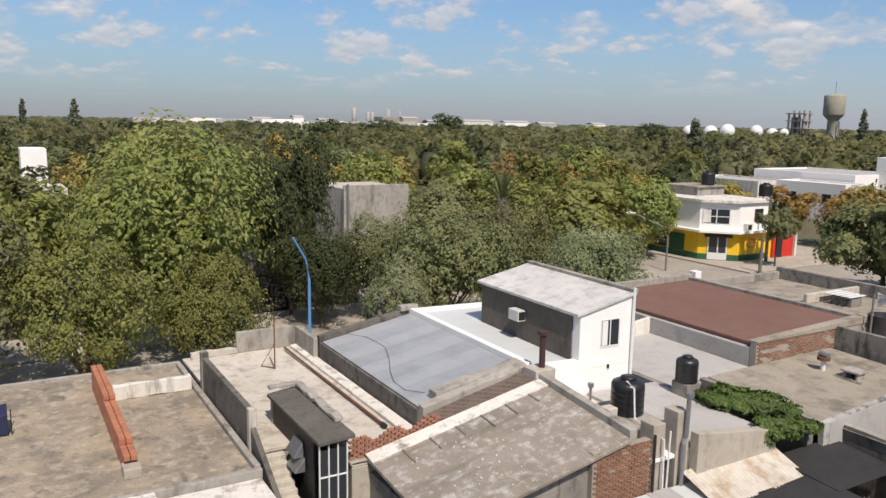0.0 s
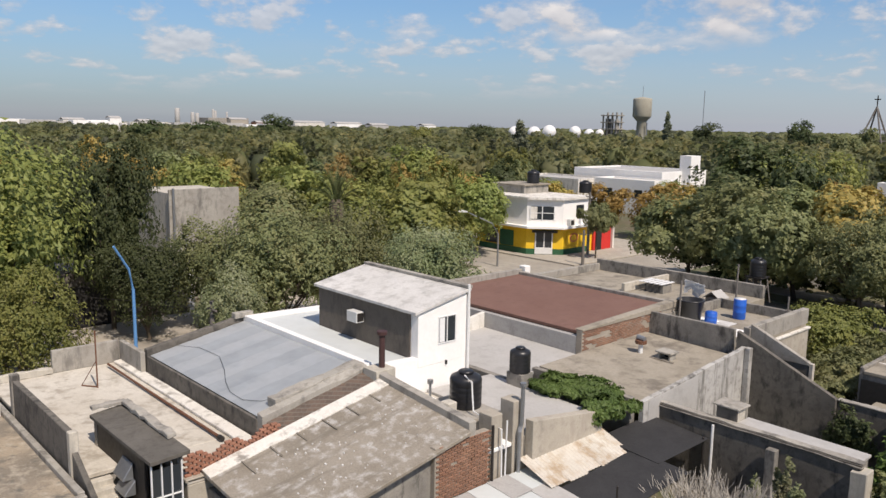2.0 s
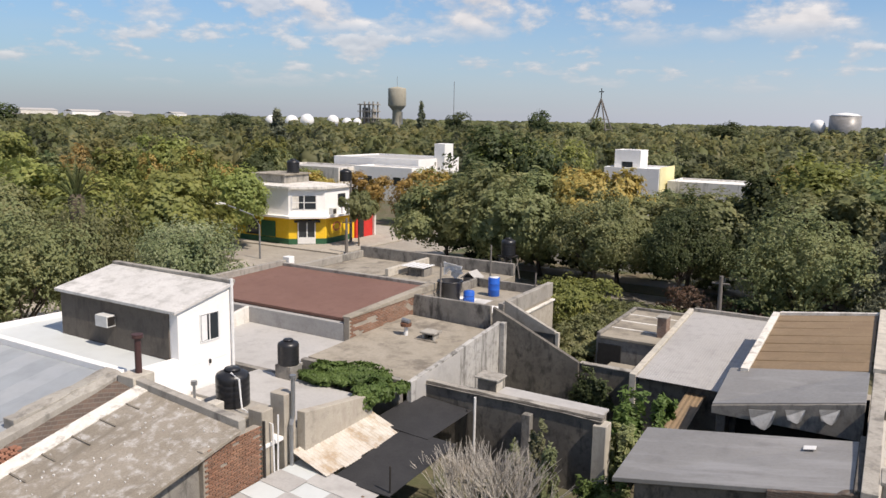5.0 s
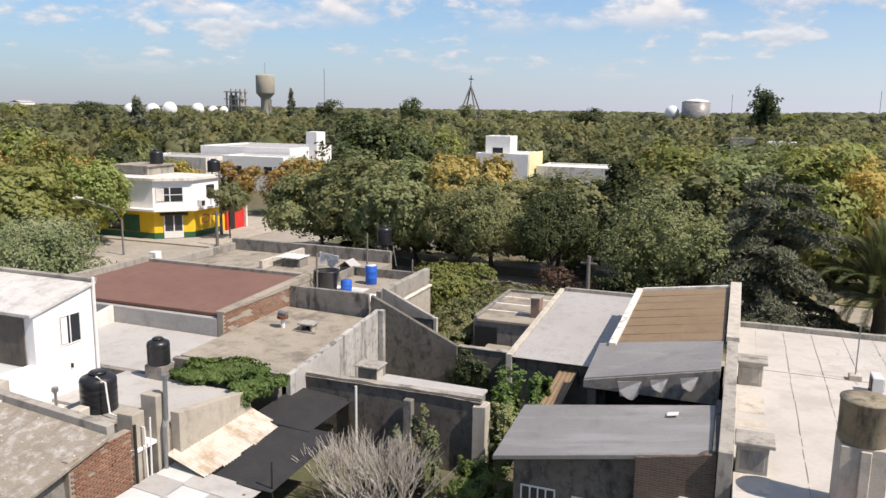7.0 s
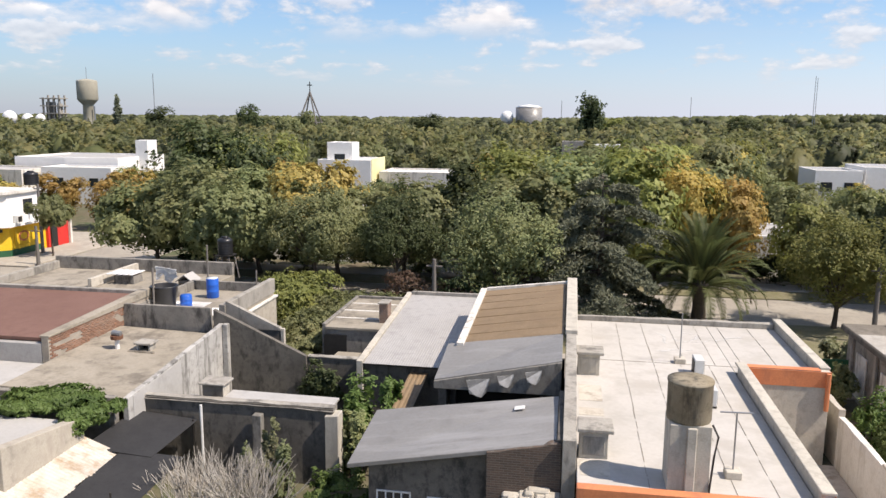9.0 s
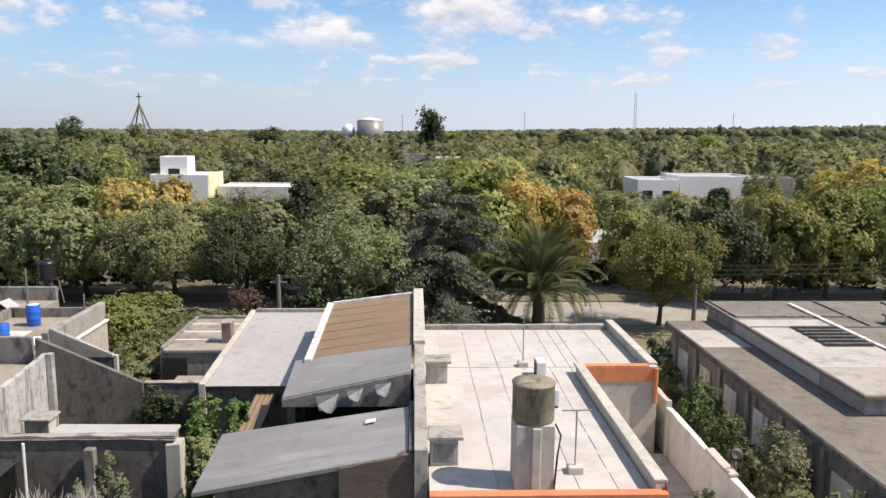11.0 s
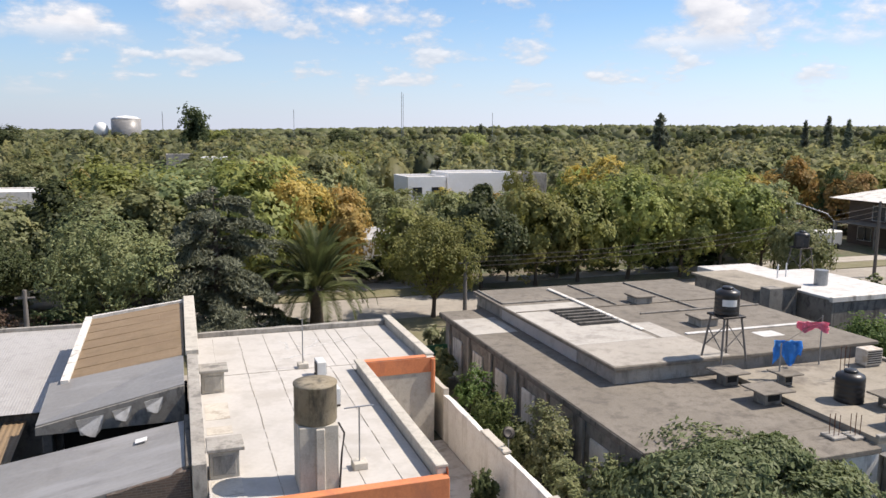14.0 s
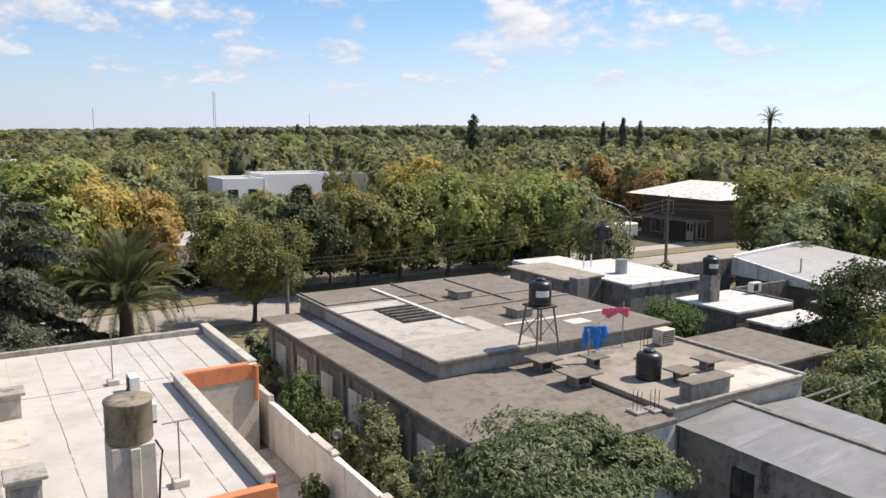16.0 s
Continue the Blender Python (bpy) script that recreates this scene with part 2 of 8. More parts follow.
M = {
    "earth": material("earth", ((0.13, 0.10, 0.07), (0.07, 0.09, 0.035), (0.19, 0.16, 0.11)), 0.5, 0.95),
    "road": material("road", ((0.30, 0.27, 0.23), (0.36, 0.33, 0.28), (0.25, 0.23, 0.2)), 0.7, 0.9),
    "paving": material("paving", ((0.40, 0.36, 0.30), (0.33, 0.30, 0.26), (0.46, 0.42, 0.36)), 0.8, 0.9),
    "grass": material("grass", ((0.17, 0.155, 0.085), (0.22, 0.195, 0.125), (0.13, 0.145, 0.055)), 1.5, 0.95, 0.6),
    "concrete": material("concrete", ((0.30, 0.28, 0.25), (0.37, 0.35, 0.31), (0.24, 0.22, 0.19)), 1, 0.92, 0.3, streak=0.7, dark=(0.15, 0.14, 0.125)),
    "old_wall": material("old_wall", ((0.20, 0.19, 0.17), (0.28, 0.26, 0.23), (0.15, 0.135, 0.12)), 1.2, 0.95, 0.4, streak=0.6, dark=(0.065, 0.06, 0.055)),
    "pale_wall": material("pale_wall", ((0.46, 0.43, 0.37), (0.54, 0.50, 0.43), (0.36, 0.33, 0.28)), 1.2, 0.92, 0.25, streak=0.75, dark=(0.345, 0.322, 0.28)),
    "cream_wall": material("cream_wall", ((0.37, 0.335, 0.28), (0.44, 0.40, 0.335), (0.29, 0.262, 0.22)), 1.2, 0.9, 0.2, streak=0.75, dark=(0.34, 0.30, 0.25)),
    "white_roof": material("white_roof", ((0.54, 0.53, 0.51), (0.60, 0.59, 0.57), (0.44, 0.425, 0.40)), 0.5, 0.8, 0.15, dark=(0.40, 0.385, 0.36)),
    "pale_yellow": material("pale_yellow", ((0.74, 0.68, 0.36), (0.78, 0.72, 0.42), (0.68, 0.61, 0.33)), 0.7, 0.8, 0.1),
    "white_wall": material("white_wall", ((0.80, 0.79, 0.77), (0.76, 0.75, 0.73), (0.82, 0.81, 0.80)), 0.7, 0.7, 0.1, fine=8, grit=0.95),
    "whitewash": material("whitewash", ((0.80, 0.78, 0.74), (0.76, 0.735, 0.69), (0.66, 0.63, 0.58)), 0.8, 0.85, 0.15, streak=0.85, dark=(0.50, 0.465, 0.41)),
    "soiled_white": material("soiled_white", ((0.66, 0.63, 0.58), (0.72, 0.70, 0.65), (0.56, 0.53, 0.47)), 1, 0.85, 0.2, streak=0.8, dark=(0.25, 0.23, 0.20)),
    "tan_roof": material("tan_roof", ((0.37, 0.305, 0.225), (0.22, 0.19, 0.15), (0.46, 0.41, 0.33)), 1.0, 0.95, 0.5, dark=(0.13, 0.118, 0.098), flow=(1, 1, 1), grit=0.7),
    "pale_roof": material("pale_roof", ((0.50, 0.46, 0.395), (0.58, 0.545, 0.48), (0.42, 0.38, 0.32)), 0.9, 0.95, 0.35, dark=(0.32, 0.285, 0.235)),
    "dun_roof": material("dun_roof", ((0.27, 0.24, 0.19), (0.34, 0.305, 0.25), (0.21, 0.185, 0.145)), 0.5, 0.95, 0.25, dark=(0.15, 0.13, 0.105)),
    "membrane": material("membrane", ((0.45, 0.428, 0.392), (0.50, 0.476, 0.44), (0.39, 0.368, 0.333)), 0.35, 0.7, 0.1, dark=(0.39, 0.362, 0.322), grit=0.92),
    "cream_membrane": material("cream_membrane", ((0.40, 0.375, 0.335), (0.45, 0.425, 0.38), (0.33, 0.308, 0.272)), 0.6, 0.8, 0.15, dark=(0.27, 0.25, 0.22)),
    "worn_membrane": material("worn_membrane", ((0.32, 0.285, 0.235), (0.245, 0.213, 0.168), (0.54, 0.525, 0.50)), 1.1, 0.6, 0.5, dark=(0.175, 0.152, 0.118), flow=(1.6, 0.16, 0.3), grit=0.66),
    # grey_roof: the paler long streaks are sky sheen painted into the colour
    "grey_roof": material("grey_roof", ((0.205, 0.20, 0.192), (0.245, 0.239, 0.231), (0.175, 0.169, 0.162)), 0.45, 0.42, 0.06, dark=(0.27, 0.265, 0.26), flow=(0.25, 1.6, 1), grit=0.9),
    "light_roof": material("light_roof", ((0.385, 0.375, 0.36), (0.43, 0.42, 0.405), (0.33, 0.32, 0.305)), 0.5, 0.7, 0.1, grit=0.9),
    "silver_paint": material("silver_paint", ((0.66, 0.66, 0.655), (0.72, 0.72, 0.715), (0.58, 0.58, 0.57)), 0.6, 0.6, 0.1, grit=0.9),
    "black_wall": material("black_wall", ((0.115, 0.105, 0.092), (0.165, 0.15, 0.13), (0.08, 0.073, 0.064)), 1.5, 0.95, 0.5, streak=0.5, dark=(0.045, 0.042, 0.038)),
    "big_roof": material("big_roof", ((0.178, 0.157, 0.127), (0.225, 0.20, 0.165), (0.13, 0.114, 0.092)), 0.9, 0.95, 0.5, dark=(0.115, 0.10, 0.082), grit=0.7),
    "big_roof_pale": material("big_roof_pale", ((0.32, 0.295, 0.255), (0.38, 0.35, 0.305), (0.25, 0.228, 0.195)), 0.7, 0.95, 0.3),
    "zinc": material("zinc", ((0.34, 0.365, 0.385), (0.38, 0.40, 0.415), (0.30, 0.325, 0.345)), 0.3, 0.5, 0.03, metal=0.15, fine=5, grit=0.92),
    # darker copy of zinc for the painted shading bands of the roof
    "shaded_zinc": material("shaded_zinc", ((0.305, 0.33, 0.35), (0.335, 0.36, 0.38), (0.275, 0.298, 0.316)), 0.3, 0.55, 0.03, metal=0.15, fine=5, grit=0.92),
    "pale_sheet": material("pale_sheet", ((0.50, 0.53, 0.53), (0.54, 0.57, 0.57), (0.46, 0.485, 0.485)), 0.3, 0.55, 0.03, fine=5, grit=0.95),
    "lime_roof": material("lime_roof", ((0.54, 0.53, 0.51), (0.61, 0.60, 0.58), (0.43, 0.42, 0.40)), 0.8, 0.8, 0.15, dark=(0.33, 0.32, 0.30)),
    "stained_wall": material("stained_wall", ((0.36, 0.35, 0.33), (0.47, 0.46, 0.44), (0.23, 0.22, 0.205)), 1.3, 0.92, 0.35, streak=0.88, dark=(0.10, 0.094, 0.085)),
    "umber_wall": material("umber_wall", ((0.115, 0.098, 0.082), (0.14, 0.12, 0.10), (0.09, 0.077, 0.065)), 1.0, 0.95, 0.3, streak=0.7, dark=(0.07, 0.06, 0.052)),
    "aluminium_sheet": material("aluminium_sheet", ((0.36, 0.35, 0.338), (0.40, 0.39, 0.378), (0.31, 0.30, 0.29)), 0.8, 0.55, 0.1),
    "rusty_sheet": material("rusty_sheet", ((0.66, 0.62, 0.55), (0.60, 0.55, 0.48), (0.50, 0.40, 0.29)), 1, 0.6, 0.1, metal=0.1, dark=(0.42, 0.32, 0.22), piece=0.2),
    "brown_sheet": material("brown_sheet", ((0.215, 0.15, 0.085), (0.245, 0.175, 0.105), (0.18, 0.125, 0.07)), 0.5, 0.7, 0.08, dark=(0.19, 0.13, 0.075), grit=0.85),
    "red_tile": material("red_tile", ((0.165, 0.085, 0.065), (0.185, 0.10, 0.078), (0.145, 0.075, 0.058)), 0.9, 0.9, 0.2, fine=25),
    "brick": material("brick", ((0.36, 0.165, 0.105), (0.42, 0.205, 0.135), (0.28, 0.12, 0.08)), 2, 0.92, 0.35, piece=0.45),
    "block_red": material("block_red", ((0.46, 0.175, 0.095), (0.52, 0.215, 0.12), (0.38, 0.14, 0.08)), 2, 0.92, 0.35, piece=0.35),
    "old_brick": material("old_brick", ((0.30, 0.15, 0.095), (0.36, 0.20, 0.13), (0.20, 0.12, 0.085)), 2, 0.95, 0.4, piece=0.5),
    "dark_brick": material("dark_brick", ((0.115, 0.085, 0.068), (0.15, 0.105, 0.082), (0.085, 0.07, 0.06)), 2, 0.95, 0.4, piece=0.5),
    "mortar": material("mortar", ((0.33, 0.29, 0.24), (0.28, 0.25, 0.21), (0.38, 0.34, 0.28)), 2, 0.95, 0.4),
    "orange_paint": material("orange_paint", ((0.60, 0.205, 0.085), (0.65, 0.235, 0.10), (0.53, 0.175, 0.075)), 0.8, 0.75, 0.08, streak=0.7, dark=(0.44, 0.16, 0.08)),
    "yellow_paint": material("yellow_paint", ((0.82, 0.52, 0.02), (0.78, 0.48, 0.02), (0.85, 0.56, 0.04)), 0.6, 0.7, 0.05),
    "red_paint": material("red_paint", ((0.62, 0.03, 0.025), (0.55, 0.03, 0.025), (0.66, 0.05, 0.03)), 0.6, 0.65, 0.05),
    "green_paint": material("green_paint", ((0.02, 0.10, 0.045), (0.025, 0.12, 0.05), (0.02, 0.08, 0.04)), 0.6, 0.65, 0.05),
    "bark": material("bark", ((0.09, 0.07, 0.052), (0.12, 0.095, 0.07), (0.06, 0.048, 0.038)), 3, 0.95, 0.6, streak=0.7),
    "pale_bark": material("pale_bark", ((0.38, 0.35, 0.31), (0.45, 0.42, 0.37), (0.28, 0.255, 0.22)), 3, 0.95, 0.5),
    "shade_net": material("shade_net", ((0.022, 0.022, 0.024), (0.03, 0.03, 0.032), (0.018, 0.018, 0.019)), 3, 0.9, 0.15),
    "black_felt": material("black_felt", ((0.10, 0.092, 0.08), (0.13, 0.12, 0.105), (0.075, 0.068, 0.058)), 1.5, 0.9, 0.3),
    "asbestos": material("asbestos", ((0.23, 0.19, 0.125), (0.30, 0.26, 0.19), (0.155, 0.13, 0.09)), 2, 0.95, 0.3, streak=0.7, dark=(0.09, 0.078, 0.058)),
    "tower_concrete": material("tower_concrete", ((0.33, 0.31, 0.25), (0.38, 0.36, 0.29), (0.29, 0.27, 0.22)), 0.15, 0.95, 0.1),
    "black_plastic": plain("black_plastic", (0.016, 0.016, 0.018), 0.38),
    "blue_plastic": plain("blue_plastic", (0.015, 0.12, 0.55), 0.45),
    "blue_cloth": plain("blue_cloth", (0.08, 0.33, 0.72), 0.85),
    "pink_cloth": plain("pink_cloth", (0.80, 0.26, 0.36), 0.85),
    "blue_tarp": plain("blue_tarp", (0.015, 0.02, 0.06), 0.7),
    "white_cloth": plain("white_cloth", (0.78, 0.78, 0.78), 0.9),
    "white_enamel": plain("white_enamel", (0.62, 0.62, 0.60), 0.5),
    "dark_metal": plain("dark_metal", (0.05, 0.045, 0.042), 0.55, 0.6),
    "galvanised": plain("galvanised", (0.34, 0.35, 0.36), 0.45, 0.7),
    "maroon_metal": plain("maroon_metal", (0.06, 0.026, 0.024), 0.6),
    "rust": plain("rust", (0.15, 0.065, 0.035), 0.85),
    "blue_paint": plain("blue_paint", (0.12, 0.30, 0.58), 0.45),
    "white_pipe": plain("white_pipe", (0.75, 0.75, 0.74), 0.4),
    # near-black painted for the shade inside openings; the dark gate takes it too
    "painted_dark": plain("painted_dark", (0.02, 0.019, 0.018), 0.9),
    "wood": plain("wood", (0.16, 0.105, 0.065), 0.85),
    "grey_wood": plain("grey_wood", (0.17, 0.155, 0.14), 0.9),
    "ceramic_red": plain("ceramic_red", (0.45, 0.12, 0.06), 0.8),
    "sphere_white": plain("sphere_white", (0.80, 0.80, 0.79), 0.5),
}
glass = bpy.data.materials.new("window_glass")
glass.use_nodes = True
gp = glass.node_tree.nodes["Principled BSDF"]
gp.inputs["Base Color"].default_value, gp.inputs["Roughness"].default_value = (0.03, 0.035, 0.04, 1), 0.06
M["glass"] = glass
LEAF = {
    "green": leaf_material("leaf_green", ((0.150, 0.190, 0.058), (0.265, 0.310, 0.092), (0.370, 0.400, 0.122), (0.470, 0.440, 0.148)), 0.42),
    "deep": leaf_material("leaf_deep", ((0.070, 0.102, 0.042), (0.112, 0.150, 0.060), (0.170, 0.205, 0.083)), 0.42),
    "olive": leaf_material("leaf_olive", ((0.165, 0.205, 0.090), (0.258, 0.300, 0.132), (0.345, 0.372, 0.168), (0.430, 0.400, 0.178)), 0.42),
    "yellow": leaf_material("leaf_yellow", ((0.310, 0.285, 0.081), (0.500, 0.405, 0.116), (0.620, 0.460, 0.136), (0.660, 0.455, 0.140)), 0.42),
    "orange": leaf_material("leaf_orange", ((0.225, 0.235, 0.085), (0.420, 0.345, 0.115), (0.545, 0.395, 0.130), (0.500, 0.420, 0.150)), 0.42),
    "silver": leaf_material("leaf_silver", ((0.150, 0.195, 0.090), (0.255, 0.300, 0.140), (0.400, 0.425, 0.235), (0.640, 0.610, 0.440)), 0.42),
    "vine": leaf_material("leaf_vine", ((0.100, 0.145, 0.060), (0.180, 0.230, 0.098), (0.280, 0.325, 0.160), (0.460, 0.460, 0.290)), 0.42),
    "needle": leaf_material("leaf_needle", ((0.160, 0.190, 0.12), (0.265, 0.295, 0.19), (0.38, 0.41, 0.275)), 0.42),
    "palm": leaf_material("leaf_palm", ((0.081, 0.106, 0.038), (0.145, 0.175, 0.065), (0.239, 0.253, 0.106)), 0.42),
    "ivy": leaf_material("leaf_ivy", ((0.076, 0.127, 0.035), (0.150, 0.225, 0.062), (0.240, 0.330, 0.099)), 0.42),
    "russet": leaf_material("leaf_russet", ((0.100, 0.085, 0.055), (0.190, 0.125, 0.080), (0.270, 0.160, 0.105)), 0.42),
    # far sorts: distance haze put into greyer, bluer and flatter leaf colours
    "far_olive": leaf_material("leaf_hazed_olive", ((0.149, 0.170, 0.087), (0.223, 0.236, 0.116), (0.297, 0.293, 0.146), (0.347, 0.317, 0.162)), 0.62, 0.12, 0.84),
    "far_green": leaf_material("leaf_hazed_green", ((0.151, 0.180, 0.078), (0.228, 0.250, 0.105), (0.311, 0.313, 0.131)), 0.62, 0.12, 0.84),
    "far_deep": leaf_material("leaf_hazed_deep", ((0.092, 0.118, 0.067), (0.148, 0.174, 0.091), (0.204, 0.226, 0.119)), 0.62, 0.12, 0.84),
    "far_yellow": leaf_material("leaf_hazed_yellow", ((0.230, 0.248, 0.114), (0.362, 0.356, 0.151), (0.446, 0.399, 0.170)), 0.62, 0.12, 0.84),
}
# coursed bricks for walls seen only from afar
for nm, dark_tone, pale_tone, joint in (("dark_brick", (0.07, 0.055, 0.045), (0.14, 0.095, 0.07), (0.16, 0.145, 0.125)), ("coursed_brick", (0.17, 0.105, 0.08), (0.25, 0.155, 0.115), (0.27, 0.24, 0.20))):
    mm = M.get(nm) or material(nm, (dark_tone, pale_tone, joint))
    n, l = mm.node_tree.nodes, mm.node_tree.links
    p = n["Principled BSDF"]
    g = n.new("ShaderNodeNewGeometry")
    sx = n.new("ShaderNodeSeparateXYZ")
    l.new(g.outputs["Position"], sx.inputs[0])
    ad = n.new("ShaderNodeMath")
    l.new(sx.outputs[0], ad.inputs[0]), l.new(sx.outputs[1], ad.inputs[1])
    cx = n.new("ShaderNodeCombineXYZ")
    l.new(ad.outputs[0], cx.inputs[0]), l.new(sx.outputs[2], cx.inputs[1])
    br = n.new("ShaderNodeTexBrick")
    br.inputs["Color1"].default_value, br.inputs["Color2"].default_value, br.inputs["Mortar"].default_value = (*dark_tone, 1), (*pale_tone, 1), (*joint, 1)
    br.inputs["Scale"].default_value, br.inputs["Mortar Size"].default_value = 1.0, 0.009
    br.inputs["Brick Width"].default_value, br.inputs["Row Height"].default_value = 0.25, 0.075
    l.new(cx.outputs[0], br.inputs["Vector"])
    old = p.inputs["Base Color"].links[0].from_socket
    mx = n.new("ShaderNodeMixRGB")
    mx.inputs[0].default_value = 0.6
    l.new(old, mx.inputs[1]), l.new(br.outputs["Color"], mx.inputs[2])
    l.new(mx.outputs[0], p.inputs["Base Color"])
    bp = n.new("ShaderNodeBump")
    bp.invert = True
    bp.inputs["Strength"].default_value, bp.inputs["Distance"].default_value = 0.6, 0.02
    l.new(br.outputs["Fac"], bp.inputs["Height"])
    l.new(bp.outputs[0], p.inputs["Normal"])
    M[nm] = mm

# ---- building kit ----
def origin(ob):
    v = Vector((0, 0, 0))
    while ob:
        v, ob = v + ob.location, ob.parent
    return v


def thing(name, x, y, z, label, category, group="", kind=""):
    ob = new(name)
    ob.location, ob.empty_display_size = (x, y, z), 0.2
    return tagged(ob, label, category, group, kind)


def part(name, bm, mat, parent, label="", local=False):
    """Links a bmesh as one mesh under parent; its places are in the world unless local."""
    if not local and parent:
        bmesh.ops.translate(bm, verts=bm.verts, vec=-origin(parent))
    me = bpy.data.meshes.new(name)
    bm.to_mesh(me)
    bm.free()
    me.materials.append(M[mat] if isinstance(mat, str) else mat)
    ob = new(name, me)
    ob.parent = parent
    return tagged(ob, label)


def add_box(bm, x0, x1, y0, y1, z0, z1):
    v = [bm.verts.new((x, y, z)) for z in (z0, z1) for x, y in ((x0, y0), (x1, y0), (x1, y1), (x0, y1))]
    for f in ((3, 2, 1, 0), (4, 5, 6, 7), (0, 1, 5, 4), (1, 2, 6, 5), (2, 3, 7, 6), (3, 0, 4, 7)):
        bm.faces.new([v[i] for i in f])
    return v


def soft(bm, width=0.015, segments=1):
    bmesh.ops.bevel(bm, geom=bm.edges[:], offset=width, segments=segments, affect="EDGES", clamp_overlap=True)
    return bm


def box(x0, x1, y0, y1, z0, z1, bevel=0.02):
    bm = bmesh.new()
    add_box(bm, min(x0, x1), max(x0, x1), min(y0, y1), max(y0, y1), min(z0, z1), max(z0, z1))
    return soft(bm, bevel) if bevel else bm


def slab(x0, x1, y0, y1, za, zb, zc, zd, thick=0.14, bevel=0.012):
    """A sloping slab; heights of its top at (x0,y0), (x1,y0), (x1,y1), (x0,y1)."""
    bm = bmesh.new()
    for v, z in zip(add_box(bm, x0, x1, y0, y1, 0, 1), (za, zb, zc, zd) * 2):
        v.co.z = z - thick * (1 - v.co.z)
    return soft(bm, bevel) if bevel else bm


def wedge_wall(x0, x1, y0, y1, z0, tops, bevel=0.015):
    """A wall with tops at (x0,y0), (x1,y0), (x1,y1), (x0,y1)."""
    bm = bmesh.new()
    for v, z in zip(add_box(bm, x0, x1, y0, y1, 0, 1), (z0,) * 4 + tuple(tops)):
        v.co.z = z
    return soft(bm, bevel) if bevel else bm


def rough_edges(bm, amount, cuts=10):
    """Breaks up the straight top of an old wall."""
    bmesh.ops.subdivide_edges(bm, edges=[e for e in bm.edges if e.calc_length() > 1.0], cuts=cuts, use_grid_fill=True)
    top = max(v.co.z for v in bm.verts)
    for v in bm.verts:
        if v.co.z > top - 0.6:
            v.co.z += amount * noise.noise(v.co * 2.3) + amount * 0.6 * noise.noise(v.co * 7.0)
            v.co.x += amount * 0.4 * noise.noise(v.co * 3.1 + Vector((5, 0, 0)))
    return bm


def corrugated(x0, x1, y0, y1, za, zb, zc, zd, along="y", pitch=0.18, depth=0.025):
    """A ribbed sheet whose ribs run along x or y, with corner heights as for slab."""
    bm = bmesh.new()
    span = (x1 - x0) if along == "y" else (y1 - y0)
    n = max(4, int(span / pitch * 4))
    rows = []
    for i in range(n + 1):
        u = i / n
        lift = depth * (0, 1, 1, 0)[i % 4]
        pair = []
        for w in (0, 1):
            a, b = (u, w) if along == "y" else (w, u)
            z = za * (1 - a) * (1 - b) + zb * a * (1 - b) + zc * a * b + zd * (1 - a) * b
            pair.append((bm.verts.new((x0 + (x1 - x0) * a, y0 + (y1 - y0) * b, z + lift)), bm.verts.new((x0 + (x1 - x0) * a, y0 + (y1 - y0) * b, z + lift - 0.012))))
        rows.append(pair)
    for p, q in zip(rows, rows[1:]):
        bm.faces.new((p[0][0], q[0][0], q[1][0], p[1][0]))
        bm.faces.new((p[1][1], q[1][1], q[0][1], p[0][1]))
        for k in (0, 1):
            bm.faces.new((p[k][0], p[k][1], q[k][1], q[k][0]))
    bmesh.ops.recalc_face_normals(bm, faces=bm.faces[:])
    return bm


def ring(bm, c, r, sides, axis=None, phase=0.0):
    u, w = (Vector((1, 0, 0)), Vector((0, 1, 0))) if axis is None else (axis.orthogonal().normalized(), axis.cross(axis.orthogonal()).normalized())
    return [bm.verts.new(Vector(c) + r * (math.cos(2 * math.pi * i / sides + phase) * u + math.sin(2 * math.pi * i / sides + phase) * w)) for i in range(sides)]


def tube(bm, points, radii, sides=8):
    """A capped tube through points."""
    points = [Vector(p) for p in points]
    prev = None
    for i, (p, r) in enumerate(zip(points, radii)):
        axis = (points[min(i + 1, len(points) - 1)] - points[max(i - 1, 0)]).normalized()
        cur = ring(bm, p, r, sides, axis if abs(axis.z) < 0.999 else None)
        if prev:
            # pair up the nearest vertices of both rings
            k = min(range(sides), key=lambda s: (cur[s].co - prev[0].co).length)
            cur = cur[k:] + cur[:k]
            if (cur[1].co - prev[1].co).length > (cur[-1].co - prev[1].co).length:
                cur = [cur[0]] + cur[:0:-1]
            for a in range(sides):
                bm.faces.new((prev[a], prev[(a + 1) % sides], cur[(a + 1) % sides], cur[a]))
        else:
            bm.faces.new(cur[::-1])
        prev = cur
    bm.faces.new(prev)
    bmesh.ops.recalc_face_normals(bm, faces=bm.faces[:])
    return bm


def lathe(profile, sides=24):
    """A round body from (radius, height) pairs."""
    bm = bmesh.new()
    prev = None
    for r, z in profile:
        cur = ring(bm, (0, 0, z), r, sides)
        if prev:
            for a in range(sides):
                bm.faces.new((prev[a], prev[(a + 1) % sides], cur[(a + 1) % sides], cur[a]))
        else:
            bm.faces.new(cur[::-1])
        prev = cur
    bm.faces.new(prev)
    for f in bm.faces:
        f.smooth = True
    return bm


def pipe(points, r, sides=8):
    return tube(bmesh.new(), points, [r] * len(points), sides)


